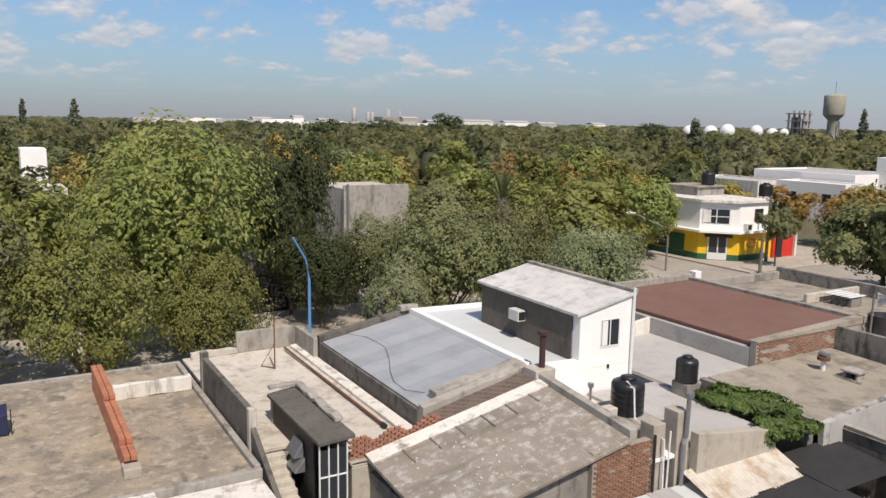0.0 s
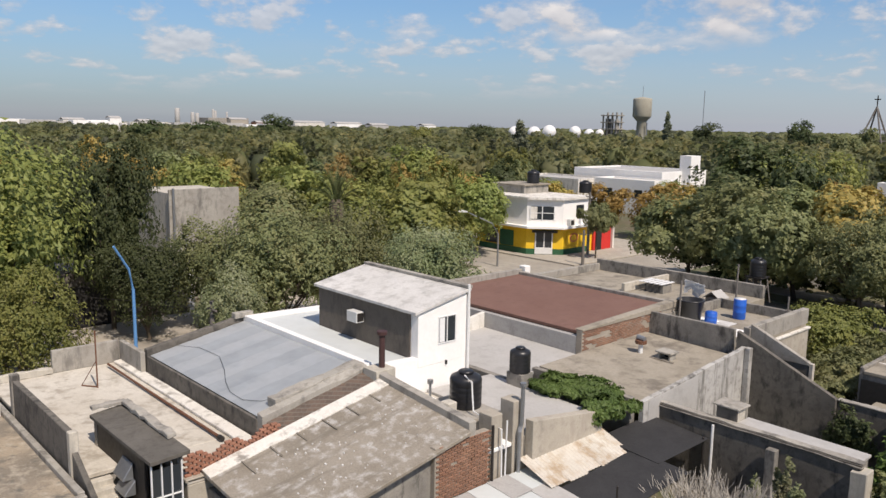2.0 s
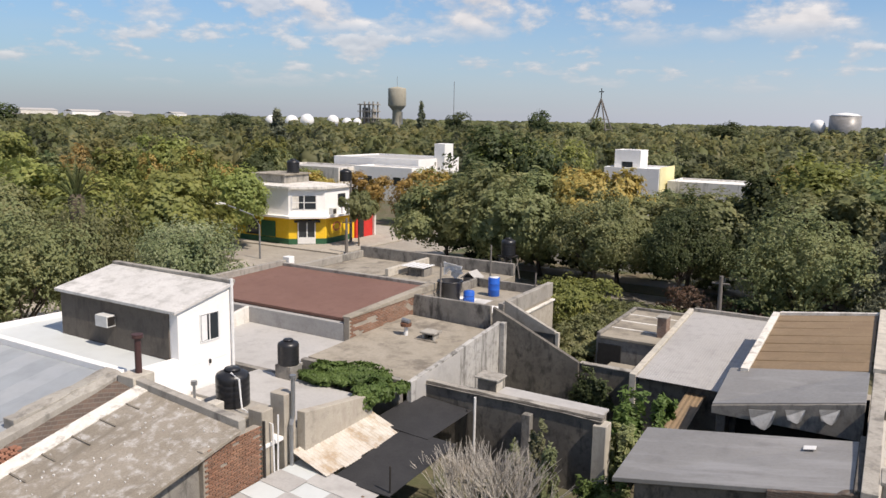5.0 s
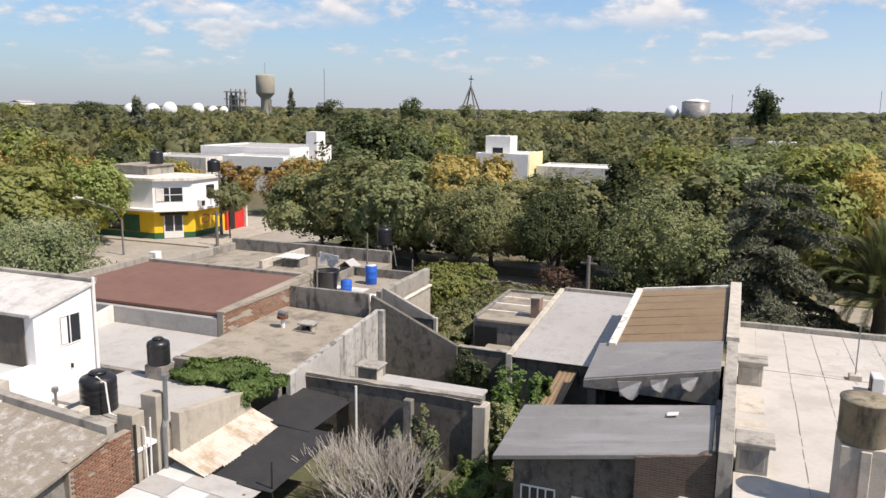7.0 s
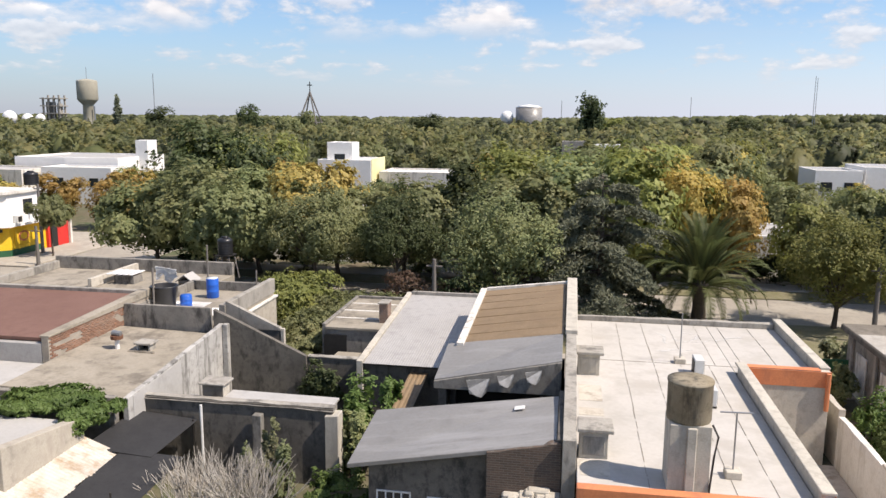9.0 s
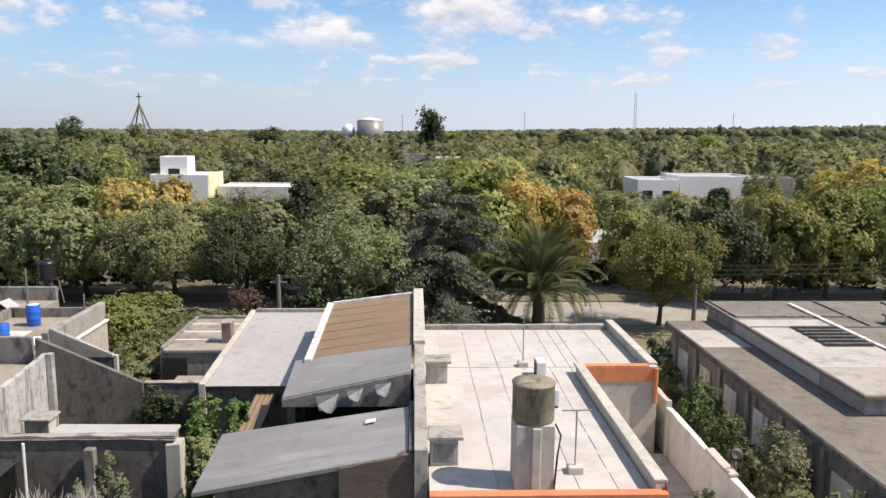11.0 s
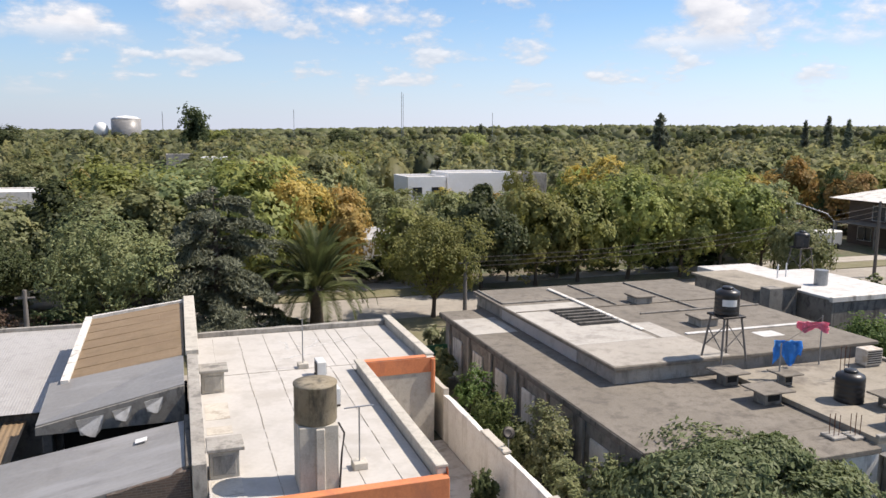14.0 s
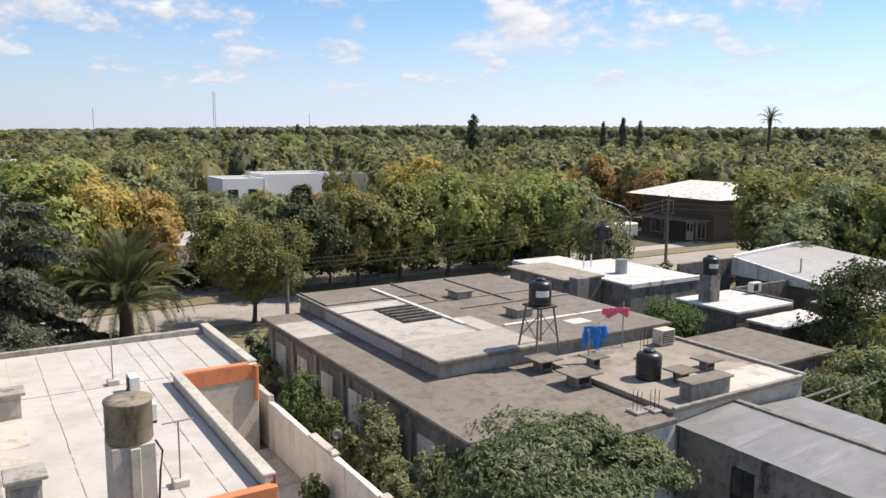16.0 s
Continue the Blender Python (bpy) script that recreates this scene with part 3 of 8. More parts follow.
def flat_house(label, x0, x1, y0, y1, roof, walls="concrete", top="tan_roof", parapet=(0.2, 0.2, 0.2, 0.2), thick=0.2, category="house", name="house", base=0.0, coping=None):
    """Four walls that end in parapets (west, east, south, north; 0: none, and the roof lies over the wall) and a roof between them."""
    h = thing(name, (x0 + x1) / 2, (y0 + y1) / 2, base, label, category)
    w, e, s, n = parapet
    for px0, px1, py0, py1, p in ((x0, x0 + thick, y0, y1, w), (x1 - thick, x1, y0, y1, e), (x0 + thick, x1 - thick, y0, y0 + thick, s), (x0 + thick, x1 - thick, y1 - thick, y1, n)):
        ob = part("wall", box(px0, px1, py0, py1, base, roof + p if p else roof - 0.15), walls, h)
        if coping and p:
            part("coping", box(px0 - 0.02, px1 + 0.02, py0 - 0.02, py1 + 0.02, roof + p + 0.002, roof + p + 0.06), coping, ob)
    part("roof", box(x0 + (thick if w else -0.08), x1 - (thick if e else -0.08), y0 + (thick if s else -0.08), y1 - (thick if n else -0.08), roof - 0.15, roof), top, h)
    return h


def window(parent, axis, at, a0, a1, z0, z1, out=1, bars=1, frame_mat="dark_metal", name="window"):
    """A framed window on a wall that lies across x or y at a place, looking towards out."""
    def piece(nm, p0, p1, q0, q1, d0, d1, mat, par):
        lo, hi = sorted((at + out * d0, at + out * d1))
        return part(nm, box(lo, hi, p0, p1, q0, q1, 0.006) if axis == "x" else box(p0, p1, lo, hi, q0, q1, 0.006), mat, par)
    w = piece(name, a0, a1, z0, z1, -0.06, 0.012, "glass", parent)
    f = 0.05
    for p0, p1, q0, q1 in ((a0 - f, a1 + f, z1, z1 + f), (a0 - f, a1 + f, z0 - f, z0), (a0 - f, a0, z0, z1), (a1, a1 + f, z0, z1)):
        piece("frame", p0, p1, q0, q1, -0.05, 0.03, frame_mat, w)
    for i in range(bars):
        c = a0 + (a1 - a0) * (i + 1) / (bars + 1)
        piece("mullion", c - 0.025, c + 0.025, z0, z1, 0.0, 0.025, frame_mat, w)
    return w

# ---- plants ----
def leaf_mesh(name, places, normals, sizes, mat, seed, slim=0.6, simple=False):
    """Folded leaf blades: one blade at each place."""
    rng = np.random.default_rng(seed)
    n = len(places)
    normals = normals / np.maximum(np.linalg.norm(normals, axis=1, keepdims=True), 1e-6)
    u = np.cross(normals, rng.normal(size=(n, 3)))
    u /= np.maximum(np.linalg.norm(u, axis=1, keepdims=True), 1e-6)
    w = np.cross(normals, u)
    s = sizes[:, None]
    droop = normals * s * 0.22
    v = np.stack([places - u * s * 0.5, places + w * s * slim * 0.5 - droop, places + u * s * 0.5, places - w * s * slim * 0.5 - droop], 1).reshape(-1, 3)
    i = np.arange(n)[:, None] * 4
    if simple:  # one triangle a blade
        v = np.stack([places - u * s * 0.55 - w * s * slim * 0.5, places + u * s * 0.55 - w * s * slim * 0.3 - droop, places + w * s * slim * 0.7], 1).reshape(-1, 3)
        faces = (np.arange(n)[:, None] * 3 + (0, 1, 2)).tolist()
    else:
        faces = np.concatenate([i + (0, 1, 2), i + (0, 2, 3)]).tolist()
    me = bpy.data.meshes.new(name)
    me.from_pydata(v.tolist(), [], faces)
    me.materials.append(mat)
    return me


def lobed(seed, n, radius, low, high, lobes, spread=1.0, hollow=0.8):
    """Places and directions on the outsides of overlapping lobes that make up a crown."""
    rng = np.random.default_rng(seed)
    mid, half = (low + high) / 2, (high - low) / 2
    d = rng.normal(size=(lobes, 3))
    d /= np.linalg.norm(d, axis=1, keepdims=True)
    reach = rng.uniform(0.40, 0.86, size=(lobes, 1)) * spread
    c = d * reach * np.array((radius, radius, half)) + (0, 0, mid)
    r = rng.uniform(0.26, 0.54, size=lobes) * min(radius, half)
    # twigs: small tufts over each lobe
    tufts = max(lobes * 14, n // 14)
    k = rng.integers(0, lobes, size=tufts)
    q = rng.normal(size=(tufts, 3))
    q[:, 2] += 0.25
    q /= np.linalg.norm(q, axis=1, keepdims=True)
    tc = c[k] + q * (r[k] * rng.uniform(hollow, 1.12, size=tufts))[:, None]
    j = rng.integers(0, tufts, size=n)
    e = np.clip(rng.normal(size=(n, 3)), -1.35, 1.35)
    p = tc[j] + e * (r[k][j] * 0.165)[:, None]
    crown = p - (0, 0, mid)
    crown /= np.maximum(np.linalg.norm(crown, axis=1, keepdims=True), 1e-6)
    nn = q[j] * 0.7 + crown * 0.5 + rng.normal(size=(n, 3)) * 0.3 + (0, 0, 0.25)
    return p, nn, c, r


PLANTS = {}


def limbs(seed, height, low, centres, girth):
    rng = random.Random(seed)
    bm = bmesh.new()
    lean = Vector((rng.uniform(-0.3, 0.3), rng.uniform(-0.3, 0.3), 0))
    fork = Vector((0, 0, low * 1.05)) + lean
    tube(bm, [(0, 0, -0.2), (0, 0, 0.25), lean * 0.5 + Vector((0, 0, low * 0.5)), fork], [girth * 1.5, girth * 1.1, girth * 0.9, girth * 0.8], 9)
    for c in centres:
        e = Vector(c)
        m = fork.lerp(e, 0.5) + Vector((rng.uniform(-0.3, 0.3), rng.uniform(-0.3, 0.3), 0.25))
        tube(bm, [fork - Vector((0, 0, 0.2)), m, e], [girth * 0.55, girth * 0.32, girth * 0.08], 6)
    return bm


def tree(x, y, height, radius, leaf="green", low=0.28, shape=0, fine=True, label="", bark="bark", turn=None, category="tree", group="", name="tree"):
    """A broadleaf tree on the ground; one of a few kinds, turned and stretched."""
    middle = fine and math.hypot(x, y) < 82
    fine = fine and math.hypot(x, y) < 59
    key = (leaf, shape, fine, middle, round(low, 1), bark)
    nominal_r, nominal_h = 5.0, 10.0
    m = Matrix.Translation((x, y, 0)) @ Matrix.Rotation(turn if turn is not None else (x * 1.7 + y * 2.3), 4, "Z")
    size = (radius / nominal_r, radius / nominal_r, height / nominal_h)
    if key in PLANTS:
        t = copy_thing(PLANTS[key], m)
        t.scale = size
        return tagged(t, label, category, group)
    seed = 11 + shape * 7 + len(leaf) * 3
    t = thing(name, 0, 0, 0, label, category, group)
    count = 13000 if fine else 12500 if middle else 5600
    p, nn, c, r = lobed(seed, count, nominal_r, nominal_h * low, nominal_h, 19 if fine else 21 if middle else 14, 0.86 if fine else 1.0)
    rng = np.random.default_rng(seed)
    sizes = rng.uniform(0.17, 0.36, size=count) if fine else rng.uniform(0.22, 0.40, size=count) if middle else rng.uniform(0.27, 0.50, size=count)
    crown = new("crown", leaf_mesh("crown", p, nn, sizes, LEAF[leaf], seed, 0.6 if fine else 0.9, not fine))
    crown.parent = t
    part("trunk", limbs(seed, nominal_h, nominal_h * low, c[:12] if fine else c[:5], 0.2), bark, t, local=True)
    t.matrix_basis = m
    t.scale = size
    PLANTS[key] = t
    return t


def shrub(x, y, z, sx, sy, sz, leaf, label, count=3500, size=(0.10, 0.24), seed=1, name="shrub", category="shrub", lobes=14, stems=True, group=""):
    t = thing(name, x, y, z, label, category, group)
    p, nn, c, r = lobed(seed, count, 1.0, 0.0, 2.0, lobes, 1.15, 0.55)
    p = (p + (0, 0, 0)) * (sx, sy, sz / 2)
    p[:, 2] = np.abs(p[:, 2]) + 0.02
    rng = np.random.default_rng(seed)
    f = new("foliage", leaf_mesh("foliage", p, nn, rng.uniform(*size, size=count), LEAF[leaf], seed))
    f.parent = t
    if stems:
        bm = bmesh.new()
        for k in range(6):
            e = Vector(c[k]) * 1.0
            e = Vector((e.x * sx, e.y * sy, abs(e.z) * sz / 2))
            tube(bm, [(0.05 * k - 0.12, 0, -0.05), e * 0.5, e], [0.035, 0.025, 0.01], 5)
        part("stem", bm, "bark", t, local=True)
    return t

# ---- ground, streets ----
def sheet(name, x0, x1, y0, y1, z, mat, label, category):
    ob = part(name, box(x0, x1, y0, y1, z - 0.6, z, 0.03), mat, None)
    return tagged(ob, label, category, kind="structure")


bm = bmesh.new()
bm.faces.new(ring(bm, (0, 0, 0), 3200, 96))
tagged(part("ground", bm, "earth", None), "bare earth and thin grass reaching to the horizon", "ground", kind="structure")
sheet("road_cross", -400, 400, 53.0, 60.5, 0.02, "road", "worn pale concrete street along the houses", "road")
sheet("road_side_near", -47, -39, -250, 52.99, 0.02, "road", "worn pale concrete side street", "road")
sheet("road_side_far", -47, -39, 60.51, 400, 0.02, "road", "worn pale concrete side street", "road")
sheet("pavement_front", -38.9, 400, 38.7, 43.5, 0.15, "paving", "dusty tiled pavement before the houses", "pavement")
sheet("pavement_side", -38.9, -34.0, -250, 38.69, 0.15, "paving", "dusty tiled pavement along the side street", "pavement")
sheet("pavement_far", -38.9, 400, 63.42, 66.0, 0.15, "paving", "pale pavement across the street", "pavement")
sheet("pavement_corner", -75, -47.1, 60.6, 80.0, 0.15, "paving", "pale pavement at the corner shop", "pavement")
sheet("pavement_opposite", -52, -47.1, -250, 52.9, 0.15, "paving", "dusty pavement across the side street", "pavement")
# added passage floor, kept pale to throw light onto the boundary wall
sheet("pavement_passage", 7.07, 10.59, 8.0, 30.9, 0.06, "pale_roof", "pale floor added in the passage to bounce light", "pavement")
sheet("verge_near", -38.9, 400, 43.52, 52.9, 0.1, "grass", "dry grass verge planted with trees", "verge")
sheet("verge_far", -38.9, 400, 60.6, 63.4, 0.1, "grass", "dry grass verge planted with trees", "verge")

# ---- houses of the side-street lots ----
a = flat_house("low terrace house with a stained tan flat roof", -33.0, -21.3, -9.0, 6.35, 3.2, "concrete", "tan_roof", (0.14, 0.1, 0.2, 0.16))
part("parapet", rough_edges(box(-29.75, -29.5, 3.3, 6.1, 3.2, 3.75), 0.05), "soiled_white", a, "low cracked whitewashed parapet")
part("wall", box(-21.28, -20.9, 0.6, 3.3, 0, 3.3), "soiled_white", a)
part("wall", box(-21.28, -19.6, 3.32, 6.3, 0, 3.05), "soiled_white", a)
hb = thing("block_wall", -27, 2.95, 3.2, "unplastered red hollow-block wall stepped in height on the roof", "wall")
rng = random.Random(4)
bl = bmesh.new()
add_box(bl, -0.165, 0.165, -0.09, 0.09, 0, 0.18)
soft(bl, 0.012)
block_mesh = bpy.data.meshes.new("block")
bl.to_mesh(block_mesh), bl.free()
block_mesh.materials.append(M["block_red"])
for course in range(5):
    for i in range(25):
        x = -31.1 + i * 0.345 + (0.17 if course % 2 else 0)
        if course == 4 and not (x < -27.6):
            continue
        if course >= 3 and x > -24.0:
            continue
        if course >= 1 and x > -23.1:
            continue
        for row in (0, 1):
            b = new("block", block_mesh)
            b.parent, b.location = hb, (x + 27 + rng.uniform(-0.01, 0.01), -0.1 + row * 0.2, 0.01 + course * 0.19)
part("footing", box(-23.2, -22.6, 2.7, 3.2, 3.201, 3.5), "cream_wall", hb)

wc = thing("yard_wall", -26, 6.6, 0, "tall bare rendered wall between two roofs, falling along the stair", "wall")
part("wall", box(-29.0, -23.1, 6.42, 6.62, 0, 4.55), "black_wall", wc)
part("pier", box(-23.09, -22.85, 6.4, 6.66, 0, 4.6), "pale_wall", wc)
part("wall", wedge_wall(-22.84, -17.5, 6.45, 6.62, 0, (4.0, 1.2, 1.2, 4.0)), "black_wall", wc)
part("pier", box(-29.3, -29.01, 6.38, 6.66, 0, 4.75), "old_wall", wc)

st = thing("outdoor_stair", -20.5, 7.1, 0, "mossy concrete stair down from the roof terrace", "stair")
for i in range(17):
    part("step", box(-22.9 + i * 0.27, -22.62 + i * 0.27 + 0.02, 6.66, 7.5, max(0, 2.6 - i * 0.18), 3.2 - (i + 1) * 0.18), "pale_wall", st)

d = flat_house("terrace house with a flaking pale cement roof", -33.6, -22.95, 6.68, 11.85, 3.2, "concrete", "pale_roof", (0.0, 0.0, 0.0, 0.0))
part("parapet", box(-33.6, -33.4, 8.9, 11.6, 3.2, 4.15), "concrete", d)
part("parapet", box(-33.4, -31.0, 11.6, 11.8, 3.2, 4.15), "concrete", d)
part("parapet", rough_edges(box(-33.5, -33.3, 6.9, 8.88, 3.2, 3.5), 0.08), "pale_wall", d)
part("roof", box(-22.86, -20.6, 8.9, 11.85, 3.05, 3.2), "pale_roof", d)
part("wall", box(-20.9, -20.6, 8.9, 11.85, 0, 3.04), "cream_wall", d)
part("kerb", rough_edges(box(-33.3, -21.0, 11.3, 11.8, 3.2, 3.32), 0.04), "soiled_white", d, "whitewashed flashing strip")
tp = thing("pipe", -27, 11.0, 3.2, "rusty iron pipe lying on the terrace", "pipe")
part("pipe_run", pipe([(-32.8, 10.9, 3.36), (-28, 10.95, 3.3), (-22.6, 10.95, 3.32)], 0.05), "rust", tp)
part("collar", pipe([(-22.75, 10.95, 3.32), (-22.5, 10.95, 3.32)], 0.085), "dark_metal", tp)

hut = thing("glazed_stairhead", -22.5, 8.25, 0, "narrow stairhead with felt roof, broken ledge and glazed iron front", "shed")
part("roof", slab(-25.0, -20.1, 7.65, 8.8, 4.22, 4.28, 4.36, 4.36, 0.12), "black_felt", hut)
part("ledge", rough_edges(box(-25.0, -21.2, 8.6, 8.88, 4.37, 4.5), 0.09), "concrete", hut)
part("ledge", rough_edges(box(-25.1, -24.85, 7.7, 8.8, 4.37, 4.5), 0.06), "concrete", hut)
part("wall", box(-24.9, -20.5, 8.58, 8.74, 0, 4.2), "old_wall", hut)
part("wall", box(-24.95, -24.75, 7.75, 8.57, 3.2, 4.2), "concrete", hut)
part("wall", box(-24.74, -20.9, 7.78, 7.9, 1.0, 4.15), "dark_metal", hut)
g = part("pane", box(-20.3, -20.27, 7.72, 8.57, 0.6, 3.95, 0), "glass", hut)
for k in range(4):
    y = 7.7 + k * 0.29
    part("bar", box(-20.28, -20.22, y, y + 0.04, 0.4, 4.1, 0.005), "white_pipe", hut)
for z in (1.3, 2.2, 3.1):
    part("bar", box(-20.285, -20.225, 7.7, 8.6, z, z + 0.04, 0.005), "white_pipe", hut)
part("louvre", wedge_wall(-22.5, -21.7, 7.45, 7.76, 3.2, (3.25, 3.25, 3.7, 3.7)), "galvanised", hut)
part("louvre", wedge_wall(-22.3, -21.5, 7.4, 7.74, 2.8, (2.85, 2.85, 3.25, 3.25)), "galvanised", hut)

# lattice parapet of bricks
lw = thing("lattice_parapet", -20.82, 10.3, 3.2, "openwork parapet of red bricks, broken along its top", "wall")
bl = bmesh.new()
add_box(bl, -0.06, 0.06, -0.105, 0.105, 0, 0.075)
soft(bl, 0.008)
brick_mesh = bpy.data.meshes.new("brick")
bl.to_mesh(brick_mesh), bl.free()
brick_mesh.materials.append(M["brick"])
for course in range(11):
    for i in range(12):
        y = 9.0 + i * 0.26 + (0.13 if course % 2 else 0)
        top = 6 + round(2.5 * max(0.0, (y - 9.0) / 2.9) + 1.3 * math.sin(y * 5))
        if course > top + (2 if y > 11.4 else 0):
            continue
        b = new("brick", brick_mesh)
        b.parent, b.location = lw, (rng.uniform(-0.01, 0.01), y - 10.3, 0.03 + course * 0.085)
        b.rotation_euler = (0, 0, rng.uniform(-0.05, 0.05))
part("footing", box(-20.9, -20.6, 8.85, 12.0, 3.12, 3.225), "cream_wall", lw)

# zinc roofed house
z = thing("zinc_house", -26.5, 14.0, 0, "house with a blue-grey zinc sheet roof behind worn parapets", "house")
# sheets alternate two zinc tones: shading of broad waves put into colour
for i in range(9):
    x0, x1 = -30.95 + i * 1.0, -30.95 + (i + 1) * 1.0 - 0.004
    part("sheet", corrugated(x0, x1, 12.0, 16.25, 3.95 + 0.004 * (i % 2), 3.95, 4.75, 4.75 + 0.004 * (i % 2), "x", 1.05, 0.012), ("zinc", "shaded_zinc")[i % 2], z)
part("wall", box(-31.0, -21.95, 11.87, 11.99, 0, 3.93), "black_wall", z)
# dark brick chosen here to put the shade below the coping into colour
part("wall", rough_edges(wedge_wall(-21.59, -20.74, 12.05, 16.0, 0, (3.9, 3.55, 4.62, 4.8)), 0.05), "dark_brick", z)
part("wall", wedge_wall(-31.3, -31.02, 11.87, 16.4, 0, (4.2, 4.2, 5.0, 5.0)), "black_wall", z)
part("wall", rough_edges(wedge_wall(-21.94, -21.6, 11.9, 16.2, 0, (4.15, 4.1, 4.95, 5.0)), 0.08), "concrete", z)
part("parapet", rough_edges(wedge_wall(-22.5, -21.95, 12.6, 16.2, 3.98, (4.4, 4.4, 5.0, 5.0)), 0.08), "concrete", z)
part("flashing", slab(-31.3, -21.9, 16.26, 16.55, 5.0, 4.95, 4.95, 5.0, 0.3), "white_wall", z)
part("gable", box(-31.25, -30.9, 15.8, 16.7, 4.9, 5.15), "concrete", z)
wire = thing("cable", -26.5, 14.0, 4.4, "thin dark cable lying loosely over the zinc roof", "cable")
pts = [(-30.85, 13.1), (-29.7, 13.55), (-28.0, 13.6), (-26.6, 13.1), (-25.5, 12.6), (-24.6, 12.3), (-23.6, 12.25), (-22.9, 12.6), (-22.6, 13.2), (-22.7, 14.0)]
part("strand", pipe([(px, py, 3.99 + (py - 12.0) * 0.188 + 0.012) for px, py in pts], 0.008, 5), "dark_metal", wire)

wh = thing("white_house", -25, 18.5, 0, "bright white house with a tall narrow upper room", "house")
part("roof", slab(-30.8, -21.72, 16.56, 20.6, 4.85, 4.75, 4.6, 4.75, 0.16), "pale_sheet", wh)
part("wall", wedge_wall(-21.95, -21.6, 16.3, 21.2, 0, (4.85, 4.85, 4.7, 4.7)), "white_wall", wh)
part("wall", box(-30.9, -21.96, 20.62, 21.1, 0, 4.7), "white_wall", wh)
part("kerb", slab(-30.9, -30.6, 16.56, 20.6, 5.0, 5.0, 4.9, 4.9, 0.3), "white_wall", wh)
room = part("upper_room", wedge_wall(-28.2, -21.59, 18.5, 21.12, 4.4, (6.5, 6.5, 7.1, 7.1)), "white_wall", wh)
part("wall", wedge_wall(-28.22, -22.0, 18.44, 18.49, 4.7, (6.5, 6.5, 6.5, 6.5)), "umber_wall", room, "dark brown side wall")
part("roof", slab(-28.4, -21.5, 18.3, 21.2, 6.62, 6.6, 7.2, 7.22, 0.12), "lime_roof", room)
part("kerb", slab(-28.4, -21.5, 21.0, 21.25, 7.3, 7.3, 7.3, 7.3, 0.12), "concrete", room)
wr = window(room, "x", -21.59, 19.55, 20.4, 5.2, 6.2, 1, 1, "white_pipe")
part("curtain", box(-21.575, -21.57, 19.58, 19.85, 5.22, 6.18, 0), "white_cloth", wr)
part("pipe", pipe([(-21.5, 21.05, 3.4), (-21.5, 21.05, 7.35)], 0.06), "white_pipe", wh)
for y, zt in ((17.3, 4.1), (19.9, 4.3)):
    part("bracket", box(-21.6, -21.5, y, y + 0.05, zt, zt + 0.16, 0.005), "dark_metal", wh)
ac = thing("air_conditioner", -25.2, 18.2, 5.6, "small white air-conditioning unit on the grey side wall", "air conditioner")
part("casing", box(-25.6, -24.9, 18.05, 18.43, 5.55, 6.0), "white_enamel", ac)
part("grille", box(-24.91, -24.885, 18.08, 18.4, 5.6, 5.95), "dark_metal", ac)
fl = thing("flue", -20.9, 16.35, 4.2, "rusty brown sheet-metal flue with a cap", "flue")
part("pier", box(-21.55, -20.75, 15.9, 16.75, 3.8, 5.0), "pale_wall", fl)
part("pipe", pipe([(-21.1, 16.4, 5.0), (-21.1, 16.4, 6.2)], 0.11, 14), "maroon_metal", fl)
part("cap", pipe([(-21.1, 16.4, 6.2), (-21.1, 16.4, 6.26), (-21.1, 16.4, 6.32)], 0.19, 14), "maroon_metal", fl)

# sloping membrane roof in front
k = thing("lean_to_house", -18.4, 12.8, 0, "low house with a sloping worn silvery membrane roof", "house")
part("roof", slab(-20.7, -16.1, 9.4, 16.0, 3.3, 2.95, 4.25, 4.7, 0.12), "worn_membrane", k)
part("flashing", slab(-20.73, -20.2, 9.4, 16.0, 3.36, 3.29, 4.69, 4.76, 0.04, 0.005), "soiled_white", k, "whitewashed flashing")
flk = random.Random(17)
fb = bmesh.new()
for i in range(80):
    x, y = flk.uniform(-20.1, -16.3), 9.5 + 6.3 * flk.random() ** 0.8
    zz = 3.3 - (x + 20.7) * (0.076 + 0.0033 * (y - 9.4)) + (y - 9.4) * 0.212 + 0.004
    w, d = flk.uniform(0.02, 0.06), flk.uniform(0.015, 0.05)
    for v in add_box(fb, x, x + w, y, y + d, zz - 0.03, zz + 0.012):
        v.co.z += (v.co.y - y) * 0.21 - (v.co.x - x) * 0.09
tagged(part("flakes", fb, "lime_roof", k, "scattered white flakes of old coating"), "scattered white flakes of old coating", kind="stuff")
for i in range(6):
    y = 10.4 + i * 0.95
    zl = 3.33 + (y - 9.4) * 0.2115
    part("lap", slab(-20.22, -19.35 - 0.12 * (i % 3), y, y + 0.05, zl - 0.04, zl - 0.105, zl - 0.095, zl - 0.03, 0.02, 0), "big_roof", k)
part("wall", box(-20.6, -16.5, 9.5, 9.7, 0, 2.8), "old_wall", k)
part("wall", wedge_wall(-16.6, -16.4, 9.7, 15.0, 0, (2.8, 2.8, 3.9, 3.9)), "old_wall", k)
part("coping", wedge_wall(-21.0, -16.2, 16.0, 16.3, 2.5, (4.95, 4.5, 4.5, 4.95)), "concrete", k)
bw = thing("brick_wall", -16.3, 15.8, 0, "weathered red brick end wall with worn plaster", "wall")
part("core", box(-16.45, -16.2, 14.6, 16.9, 0, 4.05), "mortar", bw)
bl = bmesh.new()
add_box(bl, -0.02, 0.02, -0.11, 0.11, 0, 0.06)
soft(bl, 0.006)
